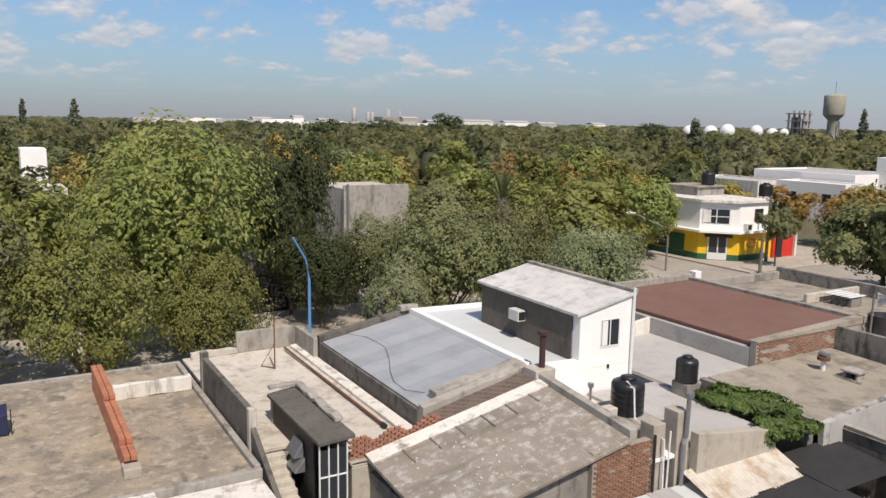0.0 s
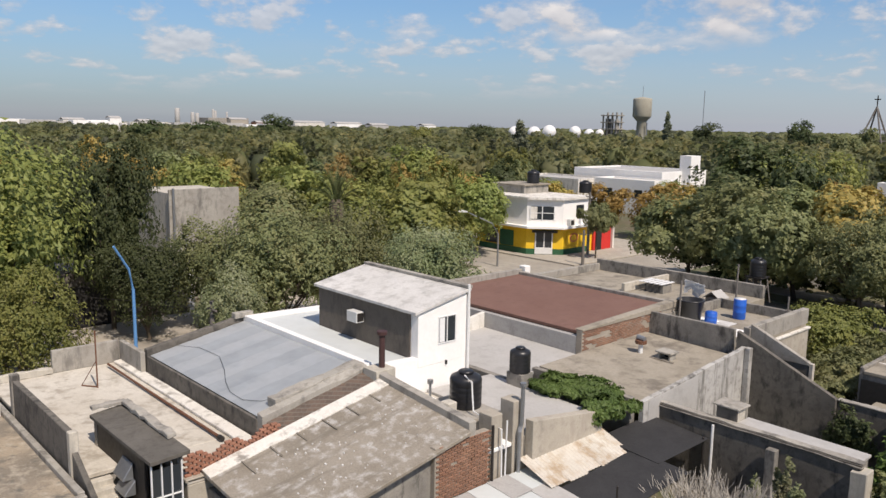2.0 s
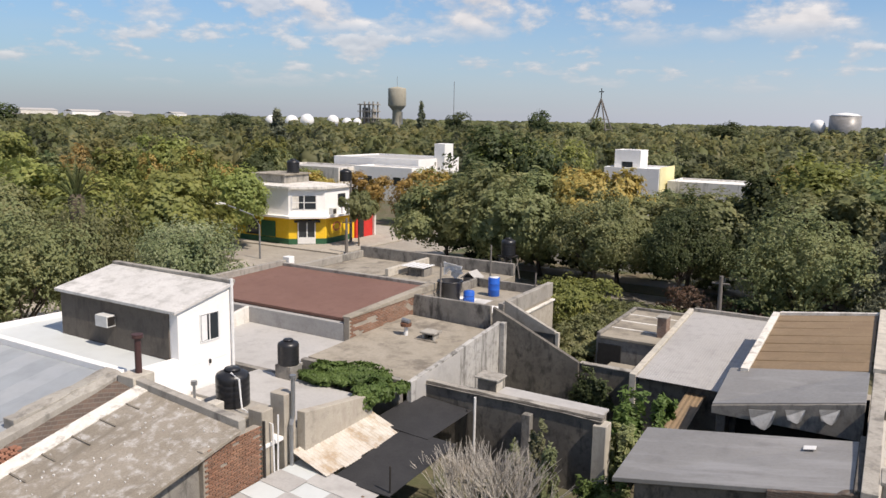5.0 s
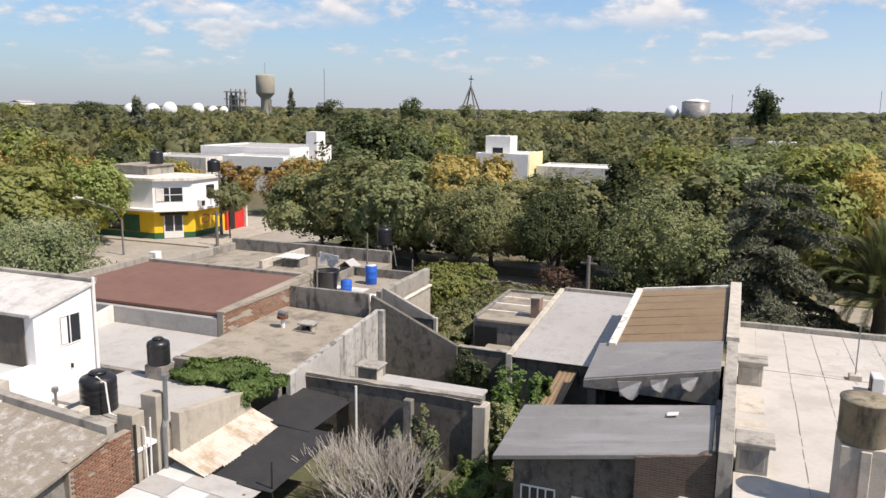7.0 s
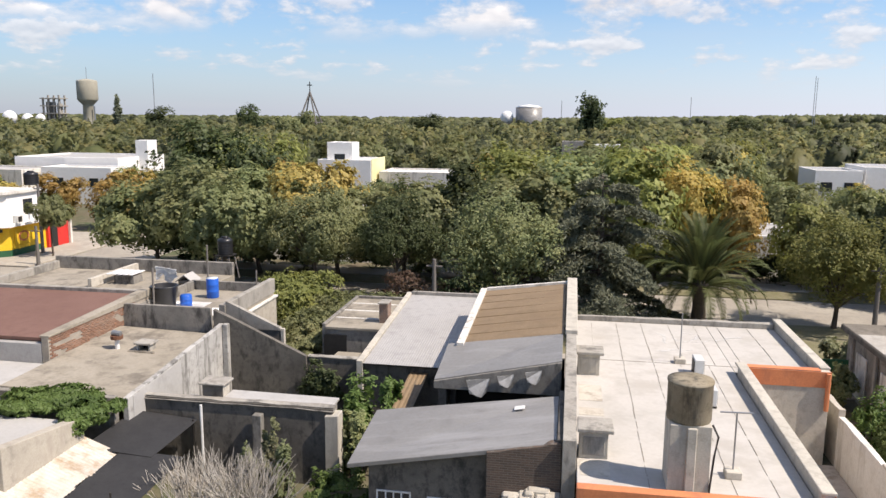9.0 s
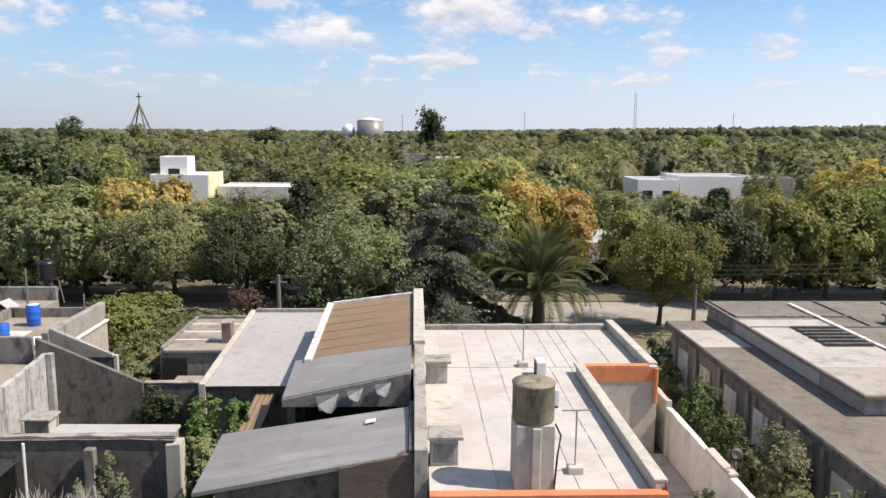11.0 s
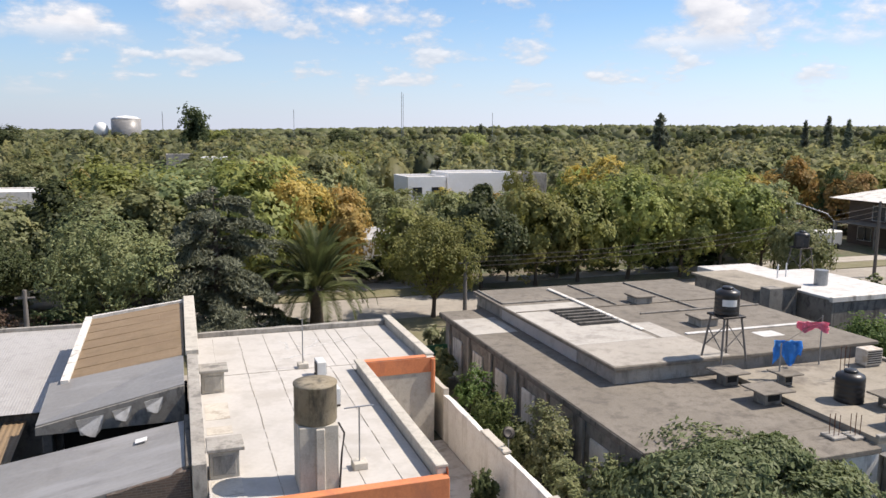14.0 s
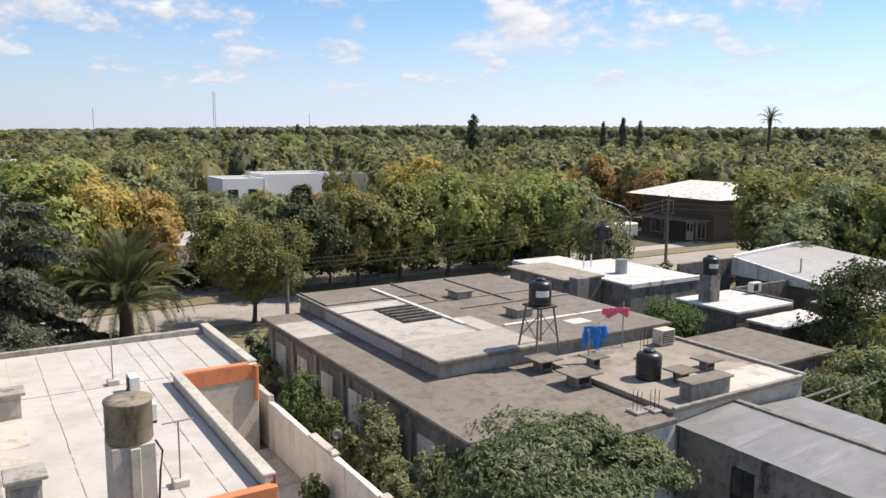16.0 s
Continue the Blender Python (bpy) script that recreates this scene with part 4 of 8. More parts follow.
face_mesh = bpy.data.meshes.new("brick")
bl.to_mesh(face_mesh), bl.free()
face_mesh.materials.append(M["old_brick"])
for course in range(22):
    for i in range(9):
        if rng.random() < 0.01:
            continue
        b = new("brick", face_mesh)
        b.parent, b.location = bw, (0.11 + rng.uniform(-0.008, 0.012), -1.05 + i * 0.245 + (0.12 if course % 2 else 0), 2.3 + course * 0.08)

# ---- middle lots ----
mid = thing("rear_house", -18, 20.0, 0, "low grey house behind the water tank with a stained cream wall", "house")
part("roof", slab(-21.5, -15.9, 18.9, 22.4, 3.5, 3.45, 3.3, 3.4, 0.14), "light_roof", mid)
part("wall", wedge_wall(-16.2, -15.85, 18.6, 22.4, 0, (4.0, 4.0, 3.45, 3.45)), "cream_wall", mid)
part("wall", box(-21.5, -16.21, 18.6, 18.88, 0, 3.4), "pale_wall", mid)
part("pier", box(-16.9, -16.3, 17.1, 17.6, 0, 4.4), "cream_wall", mid)
part("pier", box(-16.8, -16.2, 18.0, 18.55, 0, 4.7), "cream_wall", mid)
part("pier", box(-18.0, -17.6, 16.4, 16.8, 2.5, 4.6), "pale_wall", mid)
part("platform", box(-19.6, -17.3, 17.3, 18.59, 3.75, 3.95), "concrete", mid)
part("wall", box(-19.6, -17.35, 17.5, 18.5, 0, 3.74), "concrete", mid)
part("roof", slab(-21.6, -16.25, 16.32, 18.58, 3.5, 3.3, 3.3, 3.5, 0.12), "white_wall", mid)

sd = thing("sheet_shelter", -15.2, 20.0, 0, "patched shelter of rusting pale metal sheets", "shelter")
for i in range(5):
    y0 = 18.2 + i * 0.85
    part("sheet", corrugated(-16.1, -14.65 + 0.1 * (i % 2), y0, y0 + 0.9, 2.75 + 0.01 * i, 2.25, 2.25, 2.75 + 0.01 * i, "x", 0.16, 0.02), "rusty_sheet", sd)
patch = random.Random(31)
for i in range(4):
    for j in range(3):
        x0, y0 = -16.1 + j * 1.06, 15.0 + i * 0.86
        w, d, zt = 1.12 + patch.uniform(0, 0.12), 0.9 + patch.uniform(0, 0.15), 2.32 - 0.1 * j + 0.02 * ((i + j) % 3)
        part("sheet", slab(x0, x0 + w, y0, y0 + d, zt, zt - 0.1, zt - 0.1 + patch.uniform(-0.02, 0.02), zt, 0.012, 0), patch.choice(("aluminium_sheet", "pale_sheet", "light_roof", "aluminium_sheet")), sd)
for x, y in ((-14.75, 18.3), (-14.75, 22.2), (-13.1, 15.4), (-13.1, 18.0)):
    part("post", box(x - 0.05, x + 0.05, y - 0.05, y + 0.05, 0, 2.1), "wood", sd)
net = thing("shade_net", -13.5, 21.5, 0, "black shade netting stretched over a yard", "shade net")
part("netting", slab(-15.9, -13.4, 22.3, 25.6, 2.45, 2.3, 2.3, 2.5, 0.02, 0), "shade_net", net)
part("netting", slab(-14.6, -12.4, 18.4, 22.6, 2.15, 2.1, 2.25, 2.35, 0.02, 0), "shade_net", net)
for x, y in ((-12.5, 18.6), (-12.5, 22.4), (-13.5, 25.4)):
    part("post", box(x - 0.03, x + 0.03, y - 0.03, y + 0.03, 0, 3.0 if y < 20 else 2.4), "dark_metal", net)

n = thing("brown_roof_house", -27, 32, 0, "house with dark red roof and crumbling brick gable", "house")
part("roof", slab(-32.0, -21.2, 27.9, 35.6, 4.35, 4.35, 4.45, 4.45, 0.15), "red_tile", n)
part("wall", box(-32.3, -32.02, 21.6, 36.0, 0, 4.75), "concrete", n)
part("wall", box(-32.0, -21.0, 35.62, 35.9, 0, 4.62), "concrete", n)
part("wall", box(-32.0, -21.2, 27.6, 27.88, 0, 4.18), "aluminium_sheet", n)
part("gable", rough_edges(wedge_wall(-21.18, -20.85, 27.6, 35.9, 0, (4.45, 4.45, 4.75, 4.75)), 0.06), "mortar", n)
part("coping", wedge_wall(-21.25, -20.8, 27.6, 35.9, 4.45, (4.53, 4.53, 4.83, 4.83)), "dun_roof", n)
part("roof", slab(-32.0, -20.9, 22.9, 27.58, 3.3, 3.2, 3.35, 3.45, 0.14), "light_roof", n)
part("wall", box(-32.0, -20.9, 22.6, 22.88, 0, 3.3), "old_wall", n)
part("wall", wedge_wall(-27.2, -27.0, 23.3, 27.58, 3.3, (3.5, 3.5, 4.2, 4.2)), "soiled_white", n)
for course in range(11):
    for i in range(26):
        y = 27.75 + i * 0.245 + (0.12 if course % 2 else 0)
        if noise.noise((y * 0.9, course * 0.25, 3.0)) < -0.3 or y > 34.9:
            continue
        b = new("brick", face_mesh)
        b.parent, b.location = n, (-20.85 + 27 + rng.uniform(-0.008, 0.012), y - 32, 3.55 + course * 0.083)

o = thing("dun_roof_house", -18, 28, 0, "house with a bare cement roof and peeling white wall", "house")
part("roof", slab(-20.84, -15.85, 24.7, 32.7, 3.45, 3.3, 3.45, 3.6, 0.15), "dun_roof", o)
part("wall", box(-21.0, -16.0, 24.4, 24.68, 0, 3.4), "old_wall", o)
part("wall", rough_edges(wedge_wall(-15.84, -15.62, 24.69, 32.7, 0, (3.3, 3.3, 3.98, 3.98)), 0.03), "stained_wall", o)
part("render_patch", wedge_wall(-15.619, -15.60, 25.0, 28.6, 1.0, (3.28, 3.28, 3.55, 3.55)), "light_roof", o)
part("pier", box(-15.6, -15.35, 32.45, 32.74, 0, 4.0), "stained_wall", o)
v = thing("roof_cowl", -19.1, 29.65, 3.5, "small weathered tin cowl on a cement roof", "vent")
part("pipe", pipe([(-19.1, 29.65, 3.45), (-19.1, 29.65, 3.95)], 0.1, 10), "white_pipe", v)
part("cowl", pipe([(-19.1, 29.65, 3.93), (-19.1, 29.65, 4.02), (-19.1, 29.65, 4.08)], 0.26, 12), "rust", v)
part("hood", pipe([(-19.3, 29.65, 4.2), (-18.9, 29.65, 4.15)], 0.12, 10), "galvanised", v)
v = thing("roof_vent", -17.9, 29.9, 3.45, "low box vent with open sides under a cement cap", "vent")
for sx in (-0.32, 0.22):
    part("cheek", box(-17.9 + sx, -17.8 + sx, 29.65, 30.15, 3.38, 3.72), "concrete", v)
# dark back panel stands in for the shade inside the vent
part("back", box(-18.12, -17.68, 30.05, 30.14, 3.38, 3.7), "painted_dark", v)
part("cap", rough_edges(box(-18.3, -17.5, 29.55, 30.25, 3.725, 3.82), 0.03), "concrete", v)
part("kerb", rough_edges(box(-18.5, -17.3, 29.4, 29.54, 3.36, 3.5), 0.04), "big_roof", v)

t = flat_house("roof terrace with stained parapets, drums and washing", -21.0, -16.2, 33.0, 40.3, 3.75, "old_wall", "dun_roof", (0.5, 0.0, 0.85, 0.5), name="terrace_house")
part("parapet", rough_edges(box(-16.42, -16.1, 33.9, 40.25, 3.76, 4.55), 0.02), "concrete", t)
part("ledge", box(-16.5, -15.95, 33.9, 40.3, 3.5, 3.61), "soiled_white", t)
part("paint", box(-20.7, -18.4, 33.3, 37.3, 3.751, 3.756, 0), "lime_roof", t, "worn whitewash on the terrace floor")
part("wall", box(-16.3, -16.02, 33.4, 40.2, 0, 3.49), "cream_wall", t)
part("wall", rough_edges(wedge_wall(-16.15, -11.7, 32.75, 32.98, 0, (4.62, 2.62, 2.62, 4.62)), 0.03), "black_wall", t, "blackened wall falling beside a stair")
part("wall", wedge_wall(-16.08, -13.4, 34.0, 34.15, 0, (4.67, 3.46, 3.46, 4.67)), "black_wall", t)
part("coping", wedge_wall(-16.1, -13.38, 33.96, 34.19, 3.4, (4.74, 3.53, 3.53, 4.74)), "concrete", t)
part("post", box(-13.38, -13.2, 33.98, 34.17, 0, 3.5), "pale_wall", t)
part("wall", rough_edges(box(-11.69, -8.75, 32.9, 33.12, 0, 2.55), 0.04), "black_wall", t)
part("coping", rough_edges(box(-11.69, -8.75, 32.86, 33.16, 2.552, 2.62), 0.03), "concrete", t)

q = thing("back_wall", -12, 25.9, 0, "thick blackened old boundary wall with a pale slab behind", "wall")
part("wall", rough_edges(box(-16.2, -8.25, 25.78, 26.08, 0, 2.9), 0.05), "black_wall", q)
for k in range(3):
    part("course", rough_edges(box(-16.1 + 0.05 * k, -8.2, 25.72 + 0.03 * k, 26.1, 2.9 + 0.055 * k, 2.945 + 0.055 * k), 0.05), ("old_wall", "black_wall", "concrete")[k], q)
part("roof", slab(-12.6, -8.35, 26.12, 26.95, 3.04, 3.0, 3.0, 3.04, 0.1), "light_roof", q)
part("wall", box(-12.5, -8.4, 26.6, 26.85, 0, 2.88), "old_wall", q)
part("pier", rough_edges(box(-8.5, -8.0, 25.6, 26.2, 0, 2.8), 0.04), "pale_wall", q)
part("pier", box(-11.2, -10.85, 25.4, 25.71, 0, 2.7), "old_wall", q)
part("drain", pipe([(-13.3, 25.66, 0), (-13.3, 25.66, 2.85)], 0.055), "white_pipe", q)
part("drain", pipe([(-16.05, 25.66, 1.5), (-16.05, 25.66, 3.05)], 0.07), "white_pipe", q)
ch = thing("chimney", -13.0, 26.3, 3.05, "squat rendered brick chimney on the old wall", "chimney")
part("shaft", box(-13.4, -12.62, 26.12, 26.7, 2.3, 3.5), "pale_wall", ch)
part("shaft_face", rough_edges(box(-13.42, -12.6, 26.06, 26.115, 3.06, 3.5), 0.03), "black_wall", ch)
part("cap", rough_edges(box(-13.55, -12.5, 25.98, 26.85, 3.505, 3.58), 0.03), "concrete", ch)

# ---- long lots of the middle ----
m2 = thing("sheet_roof_house", -7, 37, 0, "long house with a pale ribbed metal roof", "house")
for i in range(4):
    x0 = -8.7 + i * 1.12
    part("sheet", corrugated(x0, x0 + 1.118, 31.6, 42.2, 2.85, 2.85, 3.5, 3.5, "y", 0.11, 0.006), "aluminium_sheet", m2)
part("parapet", wedge_wall(-9.0, -8.72, 31.6, 42.4, 0, (2.95, 2.95, 3.62, 3.62)), "pale_wall", m2)
part("wall", box(-8.7, -4.3, 31.9, 32.1, 0, 2.7), "black_wall", m2)
part("wall", box(-8.7, -4.3, 42.2, 42.4, 0, 3.7), "concrete", m2)
hr = flat_house("small house with a cement roof and white joint lines", -12.2, -9.02, 36.6, 43.0, 3.0, "old_wall", "dun_roof", (0.12, 0.0, 0.0, 0.15))
for y in (38.3, 39.9, 41.5):
    part("joint", box(-12.0, -9.4, y, y + 0.16, 3.0, 3.02, 0), "soiled_white", hr)
part("chimney", box(-9.5, -9.03, 37.7, 38.4, 3.0, 4.0), "coursed_brick", hr)
part("chimney_cap", box(-9.56, -9.0, 37.62, 38.48, 4.002, 4.08), "concrete", hr)
# dark sheet on the closed front, painted for the shade of a store
part("opening", box(-12.1, -10.9, 36.55, 36.59, 0.2, 2.6), "painted_dark", hr, "dark sheet painted for the shade of an open store")
part("roof", slab(-11.2, -9.05, 33.6, 36.0, 1.9, 1.9, 1.9, 1.9, 0.12), "dun_roof", hr)
pl = thing("porch_roof", -6.2, 30, 0, "narrow strip of brown corrugated roofing over a passage", "roof")
for i in range(4):
    y0 = 26.6 + i * 1.5
    part("sheet", corrugated(-6.65, -5.85, y0, y0 + 1.52, 2.05 + i * 0.12, 2.05 + i * 0.12, 2.17 + i * 0.12, 2.17 + i * 0.12, "y", 0.2, 0.02), "brown_sheet", pl)
part("post", box(-6.6, -6.5, 26.7, 26.8, 0, 2.0), "wood", pl)
part("post", box(-6.0, -5.9, 32.3, 32.4, 0, 2.4), "wood", pl)

sp = thing("split_roof_house", -2, 30, 0, "house with stepped grey and brown single-pitch roofs against a party wall", "house")
part("party_wall", wedge_wall(0.02, 0.42, 21.4, 30.2, 0, (4.35, 4.35, 5.05, 5.05)), "concrete", sp)
part("party_wall", wedge_wall(0.02, 0.42, 30.21, 38.8, 0, (5.15, 5.15, 5.5, 5.5)), "concrete", sp)
part("coping", wedge_wall(-0.02, 0.46, 30.2, 38.8, 5.0, (5.2, 5.2, 5.56, 5.56)), "pale_wall", sp)
for i in range(4):
    x0, f0, f1 = -4.05 + i * 0.995, i / 4, (i + 1) / 4
    part("sheet", corrugated(x0, x0 + 0.993, 30.35, 38.5, 4.4 + 0.62 * f0, 4.4 + 0.62 * f1, 4.75 + 0.55 * f1, 4.75 + 0.55 * f0, "x", 0.9, 0.006), "brown_sheet", sp)
for i in range(6):
    y = 31.4 + 1.2 * i
    part("seam", slab(-4.04, -0.05, y, y + 0.022, 4.432 + 0.043 * (y - 30.35), 5.03 + 0.034 * (y - 30.35), 5.031 + 0.034 * (y - 30.35), 4.433 + 0.043 * (y - 30.35), 0.06, 0), "brown_sheet", sp)
part("verge", wedge_wall(-4.35, -4.06, 30.0, 38.6, 3.4, (4.5, 4.5, 4.88, 4.88)), "soiled_white", sp)
part("verge", wedge_wall(-4.06, 0.0, 38.51, 38.7, 3.5, (4.9, 5.42, 5.42, 4.9)), "soiled_white", sp)
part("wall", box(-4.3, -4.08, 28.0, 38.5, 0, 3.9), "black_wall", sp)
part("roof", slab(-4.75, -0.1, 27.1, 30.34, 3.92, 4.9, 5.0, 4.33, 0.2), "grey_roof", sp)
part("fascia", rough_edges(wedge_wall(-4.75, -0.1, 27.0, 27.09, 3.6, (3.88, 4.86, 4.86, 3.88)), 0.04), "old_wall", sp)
# near-black wall: the shade under the eaves put into its colour
part("wall", wedge_wall(-4.6, 0.0, 28.2, 28.4, 0, (3.7, 4.6, 4.6, 3.7)), "painted_dark", sp, "dark wall painted for the deep shade under the eaves")
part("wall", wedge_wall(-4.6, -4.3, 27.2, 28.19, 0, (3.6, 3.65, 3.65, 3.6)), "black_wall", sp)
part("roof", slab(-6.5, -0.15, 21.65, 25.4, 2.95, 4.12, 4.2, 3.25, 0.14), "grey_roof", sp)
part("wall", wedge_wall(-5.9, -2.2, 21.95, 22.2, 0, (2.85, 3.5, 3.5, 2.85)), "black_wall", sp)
part("wall", rough_edges(wedge_wall(-2.19, 0.0, 21.55, 22.2, 0, (3.72, 4.15, 4.15, 3.72)), 0.05), "dark_brick", sp)
part("gutter", wedge_wall(-0.14, 0.015, 21.65, 25.4, 3.2, (4.25, 4.25, 4.4, 4.4)), "black_wall", sp)
part("patch", slab(-1.6, -1.25, 24.4, 24.7, 4.0, 4.07, 4.07, 4.0, 0.03), "silver_paint", sp)

# ---- flat house with orange walls ----
orr = thing("orange_house", 4, 29, 0, "flat-roofed house with orange outer walls and a pale membrane roof", "house")
part("roof", box(0.44, 6.72, 20.25, 38.38, 3.3, 3.5), "membrane", orr)
part("roof", box(6.73, 9.88, 31.3, 38.38, 3.3, 3.496), "membrane", orr)
part("apron", box(0.46, 1.45, 20.26, 38.2, 3.501, 3.512, 0), "membrane", orr)
for y0, y1 in ((21.0, 22.0), (23.4, 24.9), (25.6, 26.3), (27.0, 28.7)):
    part("patch", box(0.55, 1.38, y0, y1, 3.513, 3.52, 0), "pale_roof", orr)
part("wall", box(0.43, 7.05, 19.9, 20.24, 0, 3.66), "orange_paint", orr)
part("wall", box(6.75, 7.05, 20.21, 31.0, 0, 3.85), "pale_wall", orr)
part("wall", box(7.06, 10.2, 30.95, 31.25, 0, 3.85), "pale_wall", orr)
part("wall", box(9.9, 10.2, 31.26, 38.7, 0, 3.85), "pale_wall", orr)
part("band", box(7.055, 7.075, 20.1, 30.9, 3.3, 3.845), "orange_paint", orr)
part("band", box(7.08, 10.22, 30.92, 30.945, 3.2, 3.845), "orange_paint", orr)
part("band", box(10.205, 10.225, 30.93, 38.7, 3.2, 3.845), "orange_paint", orr)
part("corner_pipe", pipe([(10.1, 30.85, 3.8), (10.1, 30.85, 2.3)], 0.09, 10), "orange_paint", orr)
part("wall", rough_edges(box(0.43, 9.89, 38.4, 38.7, 0, 3.75), 0.05), "concrete", orr)
part("coping", box(6.7, 7.1, 20.2, 31.3, 3.852, 3.95), "pale_wall", orr)
part("coping", box(9.85, 10.25, 31.2, 38.72, 3.852, 3.95), "pale_wall", orr)
part("coping", box(7.11, 9.84, 30.93, 31.28, 3.852, 3.9), "orange_paint", orr)
crack = random.Random(12)


def seam_line(x, y0, y1, z):
    """A lapped joint that shows in broken stretches along y."""
    bm = bmesh.new()
    y = y0
    while y < y1:
        step, off, wd = crack.uniform(0.5, 1.7), crack.uniform(-0.02, 0.02), crack.uniform(0.012, 0.03)
        add_box(bm, x + off, x + off + wd, y, min(y + step, y1), z, z + 0.012)
        y += step + crack.uniform(0.02, 0.35)
    part("seam", bm, "worn_membrane", orr)


for x in (2.4, 3.6, 4.7, 5.8):
    seam_line(x, 20.3, 31.9, 3.502)
part("seam", box(0.5, 9.6, 32.0, 32.02, 3.502, 3.514, 0), "worn_membrane", orr)
for x in (1.2, 2.4, 3.6, 4.9, 6.1, 7.2, 8.6):
    seam_line(x, 32.1, 38.2, 3.502)
# pale filled cracks wandering over the far end
bm = bmesh.new()
for k in range(5):
    x, y, a_ = crack.uniform(3.5, 8.5), crack.uniform(33.5, 37.0), crack.uniform(0, 6.3)
    for step in range(9):
        add_box(bm, x, x + crack.uniform(0.1, 0.22), y, y + crack.uniform(0.06, 0.12), 3.502, 3.509)
        x, y, a_ = min(9.5, max(0.6, x + 0.2 * math.cos(a_))), min(38.1, max(32.2, y + 0.2 * math.sin(a_))), a_ + crack.uniform(-0.7, 0.7)
part("filled_cracks", bm, "lime_roof", orr, "pale filled cracks in the membrane")
for y in (22.5, 30.2):
    c = thing("vent_hood", 1.0, y, 3.5, "rendered flue box with a flat cement cap", "chimney")
    part("shaft", box(0.5, 1.35, y - 0.35, y + 0.35, 3.5, 4.35), "pale_wall", c)
    part("opening", box(0.6, 1.25, y - 0.37, y - 0.345, 3.62, 4.2), "concrete" if y < 24 else "pale_wall", c)
    part("cap", box(0.44, 1.5, y - 0.5, y + 0.5, 4.36, 4.48), "concrete", c)
tw = thing("water_tank", 3.4, 21.0, 3.5, "old asbestos-cement water tank on a rendered square shaft", "water tank")
part("shaft", box(2.85, 3.95, 20.5, 21.6, 3.5, 5.4), "pale_wall", tw)
part("pier", box(3.3, 3.55, 20.4, 20.49, 3.5, 5.35), "pale_wall", tw)
cyl = lathe([(0.58, 0), (0.6, 0.05), (0.6, 1.05), (0.62, 1.07), (0.62, 1.12), (0.3, 1.16), (0.02, 1.17)], 32)
bmesh.ops.translate(cyl, verts=cyl.verts, vec=(3.4, 21.05, 5.4))
part("tank", cyl, "asbestos", tw)
part("pipe", pipe([(4.0, 20.8, 5.35), (4.15, 20.7, 5.05), (4.05, 20.6, 4.5), (3.95, 20.45, 3.55)], 0.03), "dark_metal", tw)
for x, y in ((5.1, 27.4), (5.2, 30.8)):
    u = thing("air_conditioner", x, y, 3.5, "white outdoor air-conditioning unit on the roof", "air conditioner")
    part("casing", box(x - 0.18, x + 0.18, y - 0.42, y + 0.42, 3.6, 4.2), "white_enamel", u)
    part("grille", box(x - 0.21, x - 0.182, y - 0.35, y + 0.15, 3.66, 4.14), "dark_metal", u)
    part("grille", box(x + 0.182, x + 0.2, y - 0.35, y + 0.35, 3.66, 4.14), "dark_metal", u)
    for s in (-0.35, 0.3):
        part("foot", box(x - 0.2, x + 0.2, y + s, y + s + 0.06, 3.5, 3.6), "dark_metal", u)
for x, y, hh, arm in ((4.8, 21.7, 1.9, True), (4.7, 32.2, 2.1, False)):
    an = thing("aerial_mast", x, y, 3.5, "thin metal aerial mast set in a cement block", "aerial")
    part("foot", box(x - 0.22, x + 0.22, y - 0.22, y + 0.22, 3.5, 3.72), "pale_wall", an)
    part("mast", pipe([(x, y, 3.7), (x, y, 3.5 + hh)], 0.025), "galvanised", an)
    if arm:
        part("crossbar", pipe([(x - 0.45, y, 3.5 + hh), (x + 0.45, y, 3.52 + hh)], 0.025), "galvanised", an)
ww = thing("boundary_wall", 10.8, 28, 0, "high whitewashed boundary wall streaked with damp", "wall")
part("wall", rough_edges(box(10.6, 10.85, 10.0, 30.9, 0, 2.1), 0.06, 24), "whitewash", ww)
for y0, y1 in ((24.2, 26.4), (19.2, 20.6), (15.0, 16.2)):
    part("coping", rough_edges(box(10.55, 10.9, y0, y1, 2.12, 2.22), 0.02, 6), "pale_wall", ww)
part("wall", rough_edges(box(10.6, 10.85, 30.91, 37.5, 0, 2.35), 0.05, 12), "pale_wall", ww)
dish = thing("satellite_dish", 10.75, 24.6, 2.1, "small grey satellite dish on a bent pole at the wall", "satellite dish")
part("pole", pipe([(10.95, 24.6, 0), (10.95, 24.6, 2.5), (10.85, 24.5, 2.75)], 0.03), "galvanised", dish)
bd = lathe([(0.03, 0.0), (0.12, 0.02), (0.22, 0.075), (0.235, 0.085), (0.12, 0.04), (0.03, 0.03)], 20)
bmesh.ops.rotate(bd, verts=bd.verts, cent=(0, 0, 0), matrix=Matrix.Rotation(radians(55), 3, "X"))
bmesh.ops.translate(bd, verts=bd.verts, vec=(10.85, 24.45, 2.78))
part("reflector", bd, "dark_metal", dish)
part("feed_arm", pipe([(10.85, 24.4, 2.62), (10.85, 24.05, 2.95)], 0.015, 5), "dark_metal", dish)
gf = thing("garden_fence", 14, 41, 0, "dark green sheet fence at the front garden", "fence")
part("panel", box(10.9, 15.6, 40.0, 40.06, 0.2, 1.7), "green_paint", gf)
for x in (10.95, 12.5, 14.0, 15.5):
    part("post", box(x, x + 0.08, 40.07, 40.15, 0, 1.8), "dark_metal", gf)

